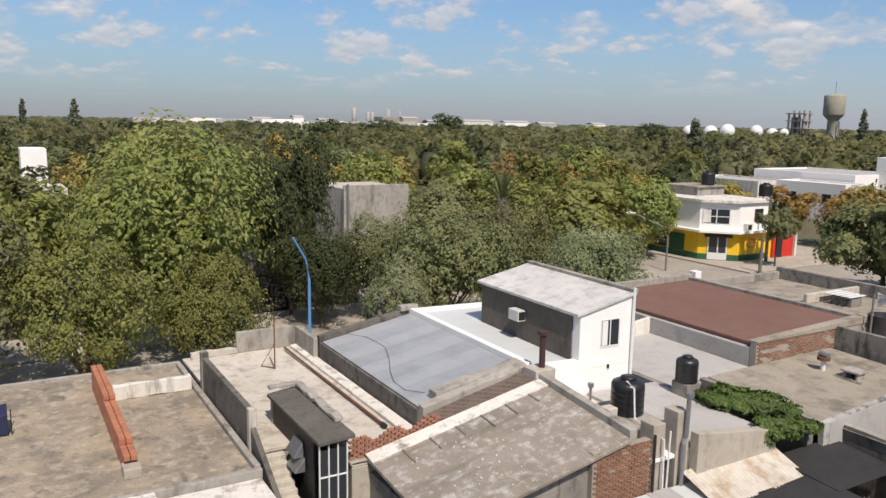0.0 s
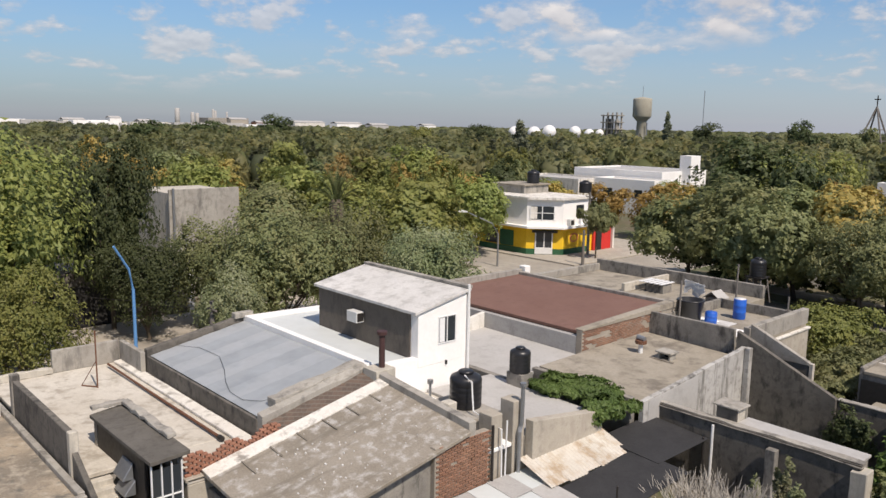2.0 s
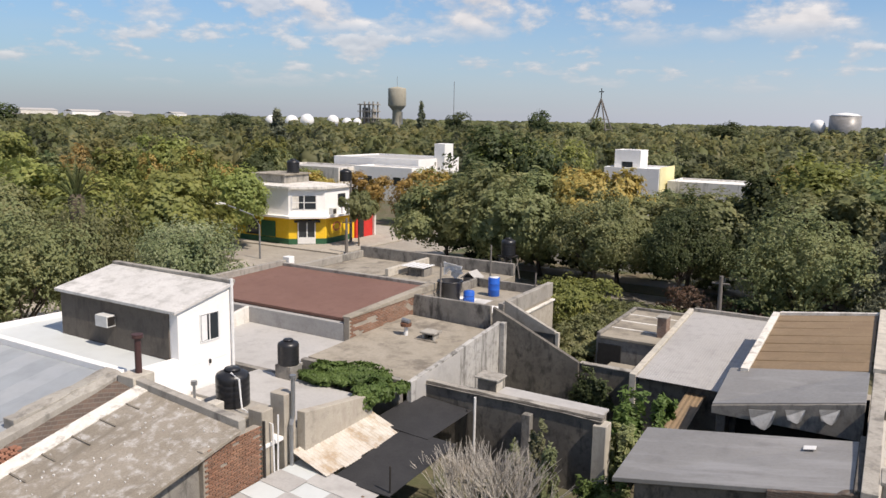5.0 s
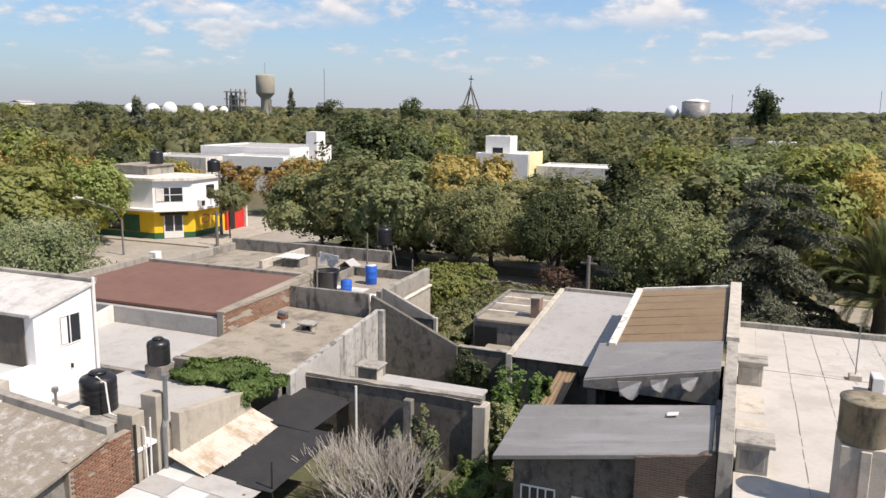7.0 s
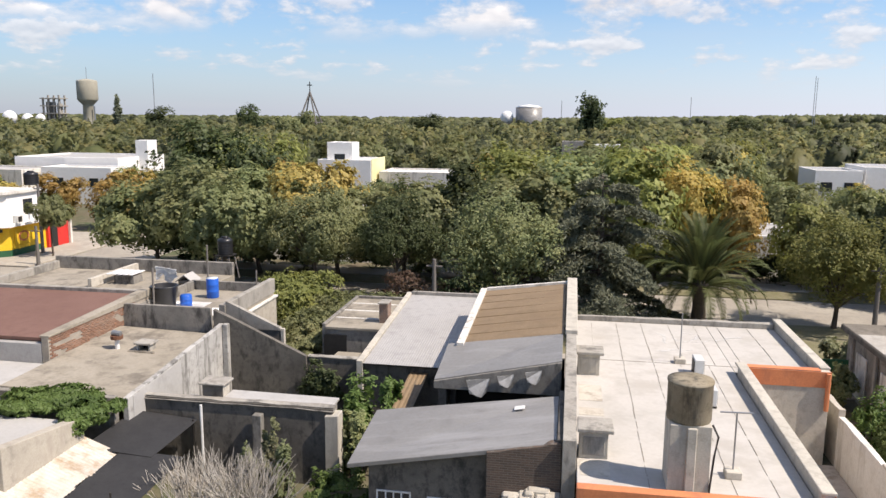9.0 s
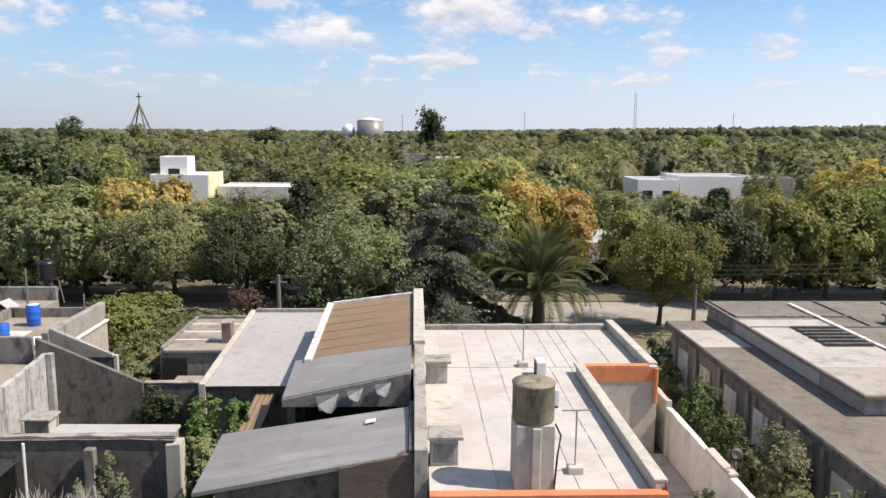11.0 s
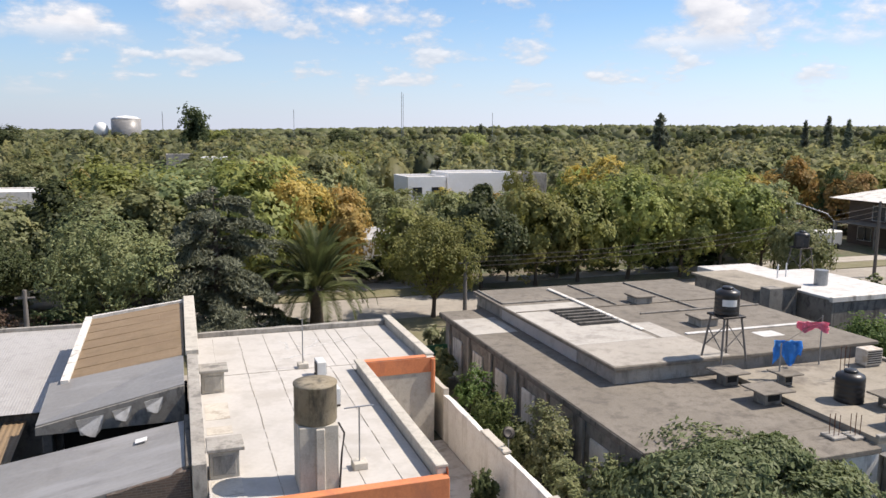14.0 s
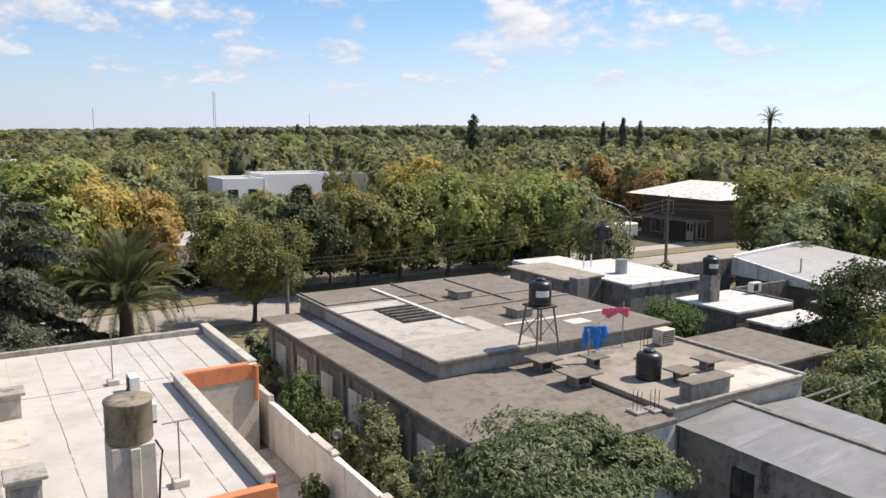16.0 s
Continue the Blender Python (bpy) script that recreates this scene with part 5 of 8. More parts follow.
# ---- long grey house ----
gh = thing("long_grey_house", 21, 30, 0, "large low house with weathered grey roof decks on two levels", "house")
part("roof", box(13.7, 29.4, 20.2, 40.7, 3.2, 3.4), "big_roof", gh)
part("wall", box(13.95, 14.2, 20.4, 40.4, 0, 3.19), "old_wall", gh)
part("wall", box(14.21, 29.2, 40.15, 40.4, 0, 3.19), "old_wall", gh)
part("wall", box(14.21, 21.45, 20.3, 20.5, 0, 3.19), "pale_wall", gh)
part("roof", box(17.4, 21.42, 18.2, 20.19, 3.2, 3.396), "big_roof", gh)
part("wall", box(17.5, 21.44, 18.3, 18.5, 0, 3.19), "soiled_white", gh)
window(gh, "y", 18.3, 19.6, 20.5, 0.9, 2.2, -1, 1)
part("roof", box(16.2, 30.0, 26.2, 42.0, 4.05, 4.2), "big_roof", gh)
part("roof", box(16.3, 20.49, 29.6, 37.6, 4.202, 4.215, 0), "cream_membrane", gh, "pale silvery membrane laid over part of the deck")
part("roof", box(20.76, 21.9, 29.6, 32.4, 4.202, 4.215, 0), "cream_membrane", gh)
part("roof", box(16.3, 21.9, 26.3, 29.59, 4.202, 4.213, 0), "big_roof_pale", gh)
part("roof", box(13.75, 16.15, 35.4, 38.6, 3.401, 3.41, 0), "cream_membrane", gh, "pale patch of membrane on the lower roof")
for x0, x1, y0, y1 in ((16.4, 16.5, 38.2, 41.9), (22.3, 22.4, 36.2, 41.8), (26.0, 26.12, 34.0, 41.5), (16.4, 22.3, 38.1, 38.2), (22.4, 29.9, 33.9, 34.0)):
    part("ridge", box(x0, x1, y0, y1, 4.202, 4.29), "old_wall", gh)
part("strip", box(22.2, 29.6, 29.7, 29.95, 4.202, 4.26), "lime_roof", gh, "whitewashed strip over a joint")
part("patch", box(25.4, 26.6, 28.3, 29.2, 4.202, 4.212, 0), "lime_roof", gh)
part("plaster", box(16.36, 16.395, 29.6, 38.0, 3.42, 4.04, 0.004), "light_roof", gh)
part("edge", box(13.66, 13.69, 20.2, 40.7, 3.12, 3.36, 0.004), "black_wall", gh)
part("wall", box(16.4, 29.8, 26.4, 41.8, 3.4, 4.05), "concrete", gh)
# dark sheet on the deck, painted for the shade below the beams
sk = part("skylight", box(18.2, 20.4, 32.6, 36.2, 4.217, 4.24), "painted_dark", gh, "roof grid of dark beams over a painted dark backing")
for i in range(6):
    part("beam", box(18.2, 20.4, 32.75 + i * 0.6, 32.9 + i * 0.6, 4.241, 4.34), "black_wall", sk)
part("seam", box(16.3, 30.0, 36.02, 36.1, 4.202, 4.26), "big_roof", gh)
part("wall", box(16.4, 29.8, 40.71, 41.9, 0, 3.39), "old_wall", gh)
part("strip", box(20.5, 20.75, 31.0, 41.0, 4.217, 4.3), "soiled_white", gh)
part("roof", slab(21.46, 29.4, 18.4, 26.0, 3.62, 3.62, 3.62, 3.62, 0.2), "dun_roof", gh)
part("patch", slab(24.5, 29.2, 18.6, 20.6, 3.628, 3.628, 3.628, 3.628, 0.01, 0), "pale_roof", gh)
part("kerb", box(29.2, 29.42, 18.4, 26.0, 3.622, 3.75), "concrete", gh)
part("kerb", box(21.46, 29.19, 18.38, 18.55, 3.622, 3.72), "concrete", gh)
part("wall", box(21.5, 29.3, 18.5, 25.9, 0, 3.4), "pale_wall", gh)
for i in range(6):
    y = 22.6 + i * 3.0
    part("shutter", box(13.86, 13.94, y, y + 1.3, 0.3, 2.45), "soiled_white", gh)
    part("pilaster", box(13.8, 13.94, y + 1.75, y + 2.0, 0, 3.1), "concrete", gh)
for x, y, s in ((24.0, 36.5, 0.5), (24.2, 31.2, 0.5)):
    v = thing("roof_vent", x, y, 4.2, "squat cement roof vent with a slab cap", "vent")
    part("shaft", box(x - s, x + s, y - s, y + s, 4.2, 4.55), "concrete", v)
    part("cap", box(x - s - 0.12, x + s + 0.12, y - s - 0.12, y + s + 0.12, 4.56, 4.65), "big_roof", v)


def tank(x, y, z, r=0.5, h=1.1, label="black plastic water tank with a screw lid", stand=0.0, pale=False):
    w = thing("water_tank", x, y, z, label, "water tank", "roof water tanks")
    base = stand
    prof = [(r * 0.97, 0), (r, 0.04)]
    for i in range(1, 5):
        zz = h * 0.78 * i / 5
        prof += [(r, zz - 0.04), (r * 0.985, zz - 0.015), (r * 0.985, zz + 0.015), (r, zz + 0.04)]
    prof += [(r, h * 0.78), (r * 0.93, h * 0.86), (r * 0.62, h * 0.93), (r * 0.45, h * 0.94)]
    b = lathe(prof, 28)
    bmesh.ops.translate(b, verts=b.verts, vec=(0, 0, base))
    body = part("body", b, "black_plastic", w, local=True)
    b = lathe([(r * 0.47, 0), (r * 0.47, h * 0.06), (r * 0.4, h * 0.085), (0.02, h * 0.09)], 24)
    bmesh.ops.translate(b, verts=b.verts, vec=(0, 0, base + h * 0.935))
    part("lid", b, "black_plastic", body, local=True)
    if pale:
        bm = bmesh.new()
        vs = [[bm.verts.new((r * 1.012 * math.cos(a), r * 1.012 * math.sin(a), base + zz)) for zz in (h * 0.36, h * 0.6)] for a in [radians(-150 + 10 * i) for i in range(8)]]
        for p0, p1 in zip(vs, vs[1:]):
            bm.faces.new((p0[0], p1[0], p1[1], p0[1]))
        part("label", bm, "white_pipe", body, "white printed label", local=True)
    if stand:
        part("stand_top", box(-r * 1.1, r * 1.1, -r * 1.1, r * 1.1, base - 0.08, base, 0.01), "dark_metal", w, local=True)
        for sx in (-1, 1):
            for sy in (-1, 1):
                part("leg", pipe([(sx * r * 1.25, sy * r * 1.25, 0), (sx * r * 0.85, sy * r * 0.85, base - 0.08)], 0.045), "grey_wood", w, local=True)
        for s in (-1, 1):
            part("brace", pipe([(s * r * 1.15, -r * 1.15, base * 0.25), (s * r, r, base * 0.7)], 0.025, 6), "grey_wood", w, local=True)
            part("brace", pipe([(-r * 1.15, s * r * 1.15, base * 0.25), (r, s * r, base * 0.7)], 0.025, 6), "grey_wood", w, local=True)
    return w


tank(-18.45, 18.0, 3.95, 0.56, 1.25)
part("plinth", box(-20.3, -19.5, 22.05, 22.75, 3.3, 3.9), "old_wall", thing("tank_plinth", -19.9, 22.4, 3.3, "brick plinth under a water tank", "plinth"))
tank(-19.9, 22.4, 3.9, 0.42, 1.0)
tank(21.3, 26.0, 4.2, 0.5, 1.15, "black water tank with a white label on a four-legged stand", 1.9, True)
tank(23.5, 21.6, 3.62, 0.52, 1.2)


# ---- right-hand lots ----
vs = thing("long_shed", 23.3, 13, 0, "long shed with a ribbed grey fibre-cement roof", "shed")
for i in range(4):
    y0 = 7.6 + i * 2.75
    part("sheet", corrugated(21.55, 25.0, y0, y0 + 2.78, 3.05 + 0.01 * i, 3.35, 3.35, 3.05 + 0.01 * i, "x", 0.86, 0.006), "grey_roof", vs)
part("wall", box(21.75, 22.0, 7.6, 18.4, 0, 2.98), "old_wall", vs)
part("wall", box(24.8, 25.1, 7.6, 18.4, 0, 3.42), "old_wall", vs)
part("gable", box(22.7, 24.9, 18.7, 19.3, 3.0, 4.25), "concrete", vs)
part("cap", box(22.6, 25.0, 18.6, 19.4, 4.251, 4.34), "big_roof", vs)
window(vs, "x", 21.75, 15.2, 16.0, 1.0, 2.3, -1, 1)
vs2 = thing("low_shed", 27, 17, 0, "low shed with a smooth grey sheet roof", "shed")
part("roof", slab(25.4, 29.0, 13.5, 18.3, 2.9, 2.75, 2.85, 3.0, 0.1), "grey_roof", vs2)
part("wall", box(25.5, 28.8, 13.7, 18.2, 0, 2.6), "old_wall", vs2)
bmx = thing("ladder", 29.8, 16.2, 2.9, "two weathered timber poles leaning over the yard", "timber")
part("pole", pipe([(29.2, 18.3, 2.75), (33.2, 18.0, 3.05)], 0.06), "grey_wood", bmx)
part("pole", pipe([(29.2, 17.6, 2.7), (33.2, 17.5, 3.0)], 0.05), "grey_wood", bmx)
vt = flat_house("low outbuilding with a brown flat roof", 30.2, 37.0, 21.8, 27.2, 2.8, "old_wall", "big_roof", (0.0, 0.0, 0.0, 0.0))
w1 = flat_house("white-roofed house with a broad bright roof deck", 37.0, 43.6, 35.8, 44.6, 3.75, "old_wall", "white_roof", (0.0, 0.0, 0.0, 0.0))
part("kerb", box(36.9, 43.7, 35.7, 35.95, 3.5, 3.82), "soiled_white", w1)
part("annex", box(33.4, 36.8, 38.4, 44.2, 0, 3.9), "old_wall", w1)
part("annex_roof", box(33.2, 36.89, 38.2, 44.4, 3.901, 4.05), "dun_roof", w1)
part("deck", box(37.2, 42.0, 44.62, 49.0, 0, 3.5), "white_roof", w1)
pot = thing("drum", 39.6, 39.4, 3.75, "dull grey metal drum on the white roof", "drum")
part("body", tube(bmesh.new(), [(39.6, 39.4, 3.75), (39.6, 39.4, 4.75)], [0.42, 0.42], 16), "galvanised", pot)
part("pier", box(33.0, 34.0, 36.6, 37.4, 0, 4.4), "old_wall", w1)
for x, y in ((38.6, 42.2), (39.5, 42.4)):
    part("pipe", pipe([(x, y, 3.75), (x, y, 4.7)], 0.05), "white_pipe", w1)
w2 = flat_house("small white-roofed outbuilding with peeling walls", 38.1, 43.6, 28.5, 33.0, 3.3, "black_wall", "white_roof", (0.0, 0.1, 0.0, 0.0))
part("roof", rough_edges(box(38.7, 43.9, 25.9, 28.3, 2.7, 2.84), 0.04), "white_roof", w2)
part("wall", box(39.0, 43.7, 26.1, 28.3, 0, 2.69), "black_wall", w2)
ac = thing("air_conditioner", 43.6, 31.5, 3.4, "white outdoor air-conditioning unit on a white roof", "air conditioner")
part("casing", box(43.2, 44.1, 31.2, 31.6, 3.42, 4.05), "white_enamel", ac)
part("grille", box(43.3, 43.75, 31.17, 31.2, 3.5, 3.98), "dark_metal", ac)
mg = thing("metal_gable_house", 57, 36, 0, "long house with a shining aluminium-painted gable roof", "house")
for i in range(4):
    x0, x1 = 50.3 + 2.2 * i, 50.3 + 2.2 * (i + 1) - 0.005
    part("sheet", slab(x0, x1, 30.8, 38.0, 3.2 + 0.25 * i, 3.45 + 0.25 * i, 4.35 + 0.13 * i, 4.2 + 0.13 * i, 0.05, 0), "aluminium_sheet", mg)
part("verge", wedge_wall(50.0, 50.29, 30.7, 38.1, 2.9, (3.32, 3.32, 4.32, 4.32)), "soiled_white", mg)
part("verge", wedge_wall(50.3, 59.1, 38.02, 38.35, 3.0, (4.4, 4.95, 4.95, 4.4)), "white_wall", mg)
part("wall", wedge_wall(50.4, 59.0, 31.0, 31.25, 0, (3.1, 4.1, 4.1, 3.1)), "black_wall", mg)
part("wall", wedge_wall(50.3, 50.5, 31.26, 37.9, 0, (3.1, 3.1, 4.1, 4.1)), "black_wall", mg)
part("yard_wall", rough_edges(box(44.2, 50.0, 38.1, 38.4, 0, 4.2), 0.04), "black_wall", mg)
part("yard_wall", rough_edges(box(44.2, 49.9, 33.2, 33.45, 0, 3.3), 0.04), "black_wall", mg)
part("roof", box(47.0, 54.5, 25.2, 29.6, 2.6, 2.75), "big_roof_pale", mg)
part("wall", box(47.3, 54.2, 25.5, 29.4, 0, 2.59), "old_wall", mg)
part("pipe", pipe([(51.6, 33.4, 3.3), (51.6, 33.4, 4.7)], 0.06), "galvanised", mg)

tank(44.3, 46.2, 3.2, 0.55, 1.2, "black water tank on tall iron stilts", 1.9)
tank(39.2, 31.4, 5.0, 0.5, 1.15, "black water tank with label on a rendered column", 0.0, True)
col = thing("tank_column", 39.2, 31.4, 0, "weathered rendered column carrying a water tank", "column")
part("shaft", box(38.75, 39.65, 30.95, 31.85, 3.3, 5.0), "old_wall", col)
for x, y, w, dd, h0 in ((20.9, 25.2, 0.45, 0.4, 0.5), (20.9, 22.9, 0.55, 0.45, 0.5), (22.6, 23.9, 0.3, 0.3, 0.45), (24.3, 20.6, 0.35, 0.3, 0.45), (26.6, 21.2, 0.35, 0.3, 0.4)):
    zb = 3.4 if x < 21.5 else 3.62
    v = thing("roof_vent", x, y, zb, "rendered roof vent with an overhanging slab cap", "vent")
    part("shaft", rough_edges(box(x - w * 0.72, x + w * 0.72, y - dd * 0.72, y + dd * 0.72, zb, zb + h0), 0.02, 4), "old_wall", v)
    part("cap", rough_edges(box(x - w - 0.2, x + w + 0.2, y - dd - 0.2, y + dd + 0.2, zb + h0 + 0.012, zb + h0 + 0.08), 0.012, 4), "big_roof", v)
    # flat dark patch on the shaft, painted for its shaded mouth
    part("opening", box(x - w * 0.5, x + w * 0.5, y - dd * 0.72 - 0.012, y - dd * 0.72 - 0.003, zb + 0.15, zb + h0 - 0.08, 0), "painted_dark", v)


ac = thing("air_conditioner", 28.0, 24.9, 3.62, "old rust-streaked air-conditioning unit on the roof", "air conditioner")
part("casing", box(27.55, 28.45, 24.6, 25.2, 3.7, 4.4), "rusty_sheet", ac)
for i in range(6):
    part("slat", box(27.62, 28.38, 24.575, 24.598, 3.78 + i * 0.1, 3.83 + i * 0.1, 0.004), "dark_metal", ac)
part("foot", box(27.6, 28.4, 24.65, 25.15, 3.62, 3.699), "concrete", ac)


def cloth(name, x, y, z, w, h, mat, label, seed):
    t = thing(name, x, y, z, label, "washing")
    bm = bmesh.new()
    n = 12
    vs_ = [[bm.verts.new((w * (i / n - 0.5), 0.16 * noise.noise((i * 0.45, j * 0.3, seed)) + 0.05 * math.sin(i * 1.9), -h * j / n * (0.85 + 0.25 * math.sin(i * 0.8 + seed)))) for j in range(n + 1)] for i in range(n + 1)]
    for i in range(n):
        for j in range(n):
            bm.faces.new((vs_[i][j], vs_[i + 1][j], vs_[i + 1][j + 1], vs_[i][j + 1]))
    for f in bm.faces:
        f.smooth = True
    bmesh.ops.solidify(bm, geom=bm.faces[:], thickness=0.01)
    part("fabric", bm, mat, t, local=True)
    t.rotation_euler = (0, 0, radians(-25))
    return t


cloth("blue_sheet", 23.1, 24.4, 5.25, 1.1, 1.0, "blue_cloth", "bright blue sheet drying in the wind on the roof", 2)
cloth("pink_towel", 24.9, 25.0, 5.75, 1.3, 0.45, "pink_cloth", "pink towel drying on the roof line", 5)
ln = thing("clothes_line", 23.8, 24.6, 3.62, "clothes line strung between two pipes on the roof", "clothes line")
part("post", pipe([(22.4, 24.0, 3.6), (22.4, 24.0, 5.3)], 0.03), "galvanised", ln)
part("post", pipe([(26.0, 25.6, 3.6), (26.0, 25.6, 5.8)], 0.03), "galvanised", ln)
part("cord", pipe([(22.4, 24.0, 5.27), (24.2, 24.8, 5.45), (26.0, 25.6, 5.75)], 0.01, 5), "dark_metal", ln)
for x, y, zb, h0 in ((25.3, 23.6, 3.62, 1.4), (20.6, 19.4, 3.4, 0.8), (21.3, 19.2, 3.4, 0.8)):
    rb = thing("starter_bars", x, y, zb, "rusty steel starter bars rising from the roof", "steel bars")
    part("pad", box(x - 0.3, x + 0.3, y - 0.3, y + 0.3, zb, zb + 0.1), "concrete", rb)
    for sx in (-0.1, 0.1):
        for sy in (-0.1, 0.1):
            part("bar", pipe([(x + sx, y + sy, zb + 0.1), (x + sx * 1.2, y + sy, zb + h0)], 0.014, 5), "rust", rb)

# ---- roof clutter of the terrace ----
def drum(x, y, z, r, h, mat, label, lid=None):
    t = thing("drum", x, y, z, label, "drum")
    b = lathe([(r * 0.96, 0), (r, 0.03), (r, h * 0.33), (r * 1.03, h * 0.35), (r, h * 0.37), (r, h * 0.66), (r * 1.03, h * 0.68), (r, h * 0.7), (r, h - 0.03), (r * 0.97, h)], 24)
    body = part("body", b, mat, t, local=True)
    b = lathe([(r * 0.9, h + 0.001), (r * 0.9, h + 0.03), (0.02, h + 0.035)], 24)
    part("lid", b, lid or mat, body, local=True)
    return t


drum(-18.9, 38.4, 3.75, 0.32, 1.05, "blue_plastic", "bright blue plastic drum with a white lid", "white_pipe")
drum(-19.3, 36.2, 3.75, 0.3, 0.6, "blue_plastic", "small blue plastic drum, faded")
b_ = thing("plastic_tub", -20.3, 35.9, 3.75, "large black plastic tub on the roof terrace", "tub")
part("tub_body", lathe([(0.5, 0), (0.52, 0.05), (0.66, 1.05), (0.7, 1.08), (0.7, 1.14), (0.62, 1.14), (0.48, 0.12), (0.02, 0.1)], 24), "black_plastic", b_, local=True)
cloth("white_sheet", -22.0, 39.2, 5.1, 1.9, 0.75, "white_cloth", "white sheet hanging on the terrace line", 8)
kn = thing("dog_kennel", -22.0, 41.6, 3.4, "small weathered wooden dog kennel with pitched roof", "kennel")
part("body", box(-22.4, -21.6, 41.2, 42.1, 3.4, 3.95), "grey_wood", kn)
part("roof", slab(-22.55, -22.0, 41.1, 42.2, 3.9, 4.32, 4.32, 3.9, 0.05), "light_roof", kn)
part("roof", slab(-22.0, -21.45, 41.1, 42.2, 4.32, 3.9, 3.9, 4.32, 0.05), "light_roof", kn)
# dark patch on the solid kennel, painted for the shade of its door
part("door_hole", box(-22.15, -21.8, 41.17, 41.199, 3.43, 3.8, 0), "painted_dark", kn)
for x, y, sx, sy in ((-20.0, 36.0, 0.8, 0.9), (-17.5, 35.4, 0.9, 0.7), (-19.6, 33.8, 0.6, 0.4)):
    s_ = thing("white_board", x, y, 3.75, "white board lying on the roof terrace", "board")
    part("panel", box(x - sx, x + sx, y - sy, y + sy, 3.752, 3.8), "white_wall", s_)
sr = thing("striped_awning", -26.3, 43.0, 0, "small shed with a white slatted lid", "shed")
part("body", box(-27.0, -25.7, 42.0, 43.0, 0.1, 3.9), "old_wall", sr)
for i in range(5):
    part("slat", box(-27.3 + i * 0.36, -27.05 + i * 0.36, 41.7, 43.2, 4.0, 4.05), "white_pipe", sr)
yd = thing("rear_terrace", -28, 40, 0, "lower roof terrace with grey parapets behind the red roof", "house")
part("deck", box(-33.5, -21.1, 36.05, 46.0, 0.1, 3.4), "dun_roof", yd)
part("parapet", box(-33.5, -21.1, 45.7, 45.99, 3.402, 4.2), "old_wall", yd)
part("parapet", box(-33.5, -33.2, 36.1, 45.69, 3.402, 3.9), "concrete", yd)
part("parapet", box(-27.8, -27.55, 40.6, 45.69, 3.402, 3.95), "pale_wall", yd)
part("pillar", box(-32.4, -31.9, 36.1, 36.6, 3.402, 4.9), "white_wall", yd)
tank(-22.6, 48.0, 2.6, 0.5, 1.2, "black water tank on an iron frame", 1.7)
for x, y, zb, h0 in ((-19.9, 39.9, 3.75, 2.6), (-17.0, 39.8, 3.75, 1.3), (-20.4, 35.0, 3.75, 2.2)):
    po = thing("post", x, y, zb, "thin weathered post on the roof terrace", "post")
    part("shaft", pipe([(x, y, zb), (x + 0.02, y, zb + h0)], 0.05), "grey_wood", po)

# aerial and pipes on the near roofs
an = thing("aerial_mast", -30.5, 9.7, 3.2, "thin rusty aerial mast with a guy wire", "aerial")
part("mast", pipe([(-30.5, 9.7, 3.2), (-30.5, 9.7, 5.5)], 0.03), "rust", an)
part("guy", pipe([(-30.5, 9.7, 4.3), (-31.1, 9.3, 3.22)], 0.015, 5), "rust", an)
part("foot", pipe([(-31.1, 9.3, 3.22), (-30.5, 9.7, 3.24)], 0.03, 5), "rust", an)
pp = thing("vent_pipe", -20.6, 18.3, 3.4, "grey vent pipe with a cowl on the white roof", "pipe")
part("pipe_run", pipe([(-20.3, 18.0, 3.35), (-20.3, 18.0, 4.25)], 0.05), "galvanised", pp)
part("cowl", pipe([(-20.3, 18.0, 4.25), (-20.3, 18.0, 4.4)], 0.11), "galvanised", pp)
pp = thing("drain_pipes", -16.25, 17.8, 0, "white and grey drain pipes running down from the tank", "pipe")
part("white_run", pipe([(-18.2, 17.7, 5.15), (-17.75, 17.6, 5.05), (-17.6, 17.55, 4.1), (-16.9, 17.5, 3.98), (-16.15, 17.4, 3.95), (-16.1, 17.4, 1.8)], 0.03), "white_pipe", pp)
part("white_run", pipe([(-16.1, 17.6, 4.2), (-16.1, 17.55, 2.0)], 0.03), "white_pipe", pp)
part("grey_run", pipe([(-16.08, 18.3, 5.2), (-16.08, 18.28, 4.0), (-16.05, 18.15, 3.7), (-16.05, 18.15, 1.8)], 0.07), "galvanised", pp)
part("cowl", pipe([(-16.08, 18.3, 5.2), (-16.08, 18.3, 5.32)], 0.11), "galvanised", pp)
part("grey_run", pipe([(-16.1, 16.95, 4.2), (-16.1, 16.95, 2.0)], 0.05), "dark_metal", pp)
vb = thing("rubble_roof", -14.5, 13.8, 0, "rough mounded tan roof beside the lean-to", "roof")
part("deck", rough_edges(box(-15.9, -13.0, 12.0, 15.0, 0, 2.2), 0.15, 6), "dun_roof", vb)
rg = thing("torn_plastic", -2.5, 27.0, 3.6, "torn grey plastic sheeting hanging under the eaves", "sheeting")
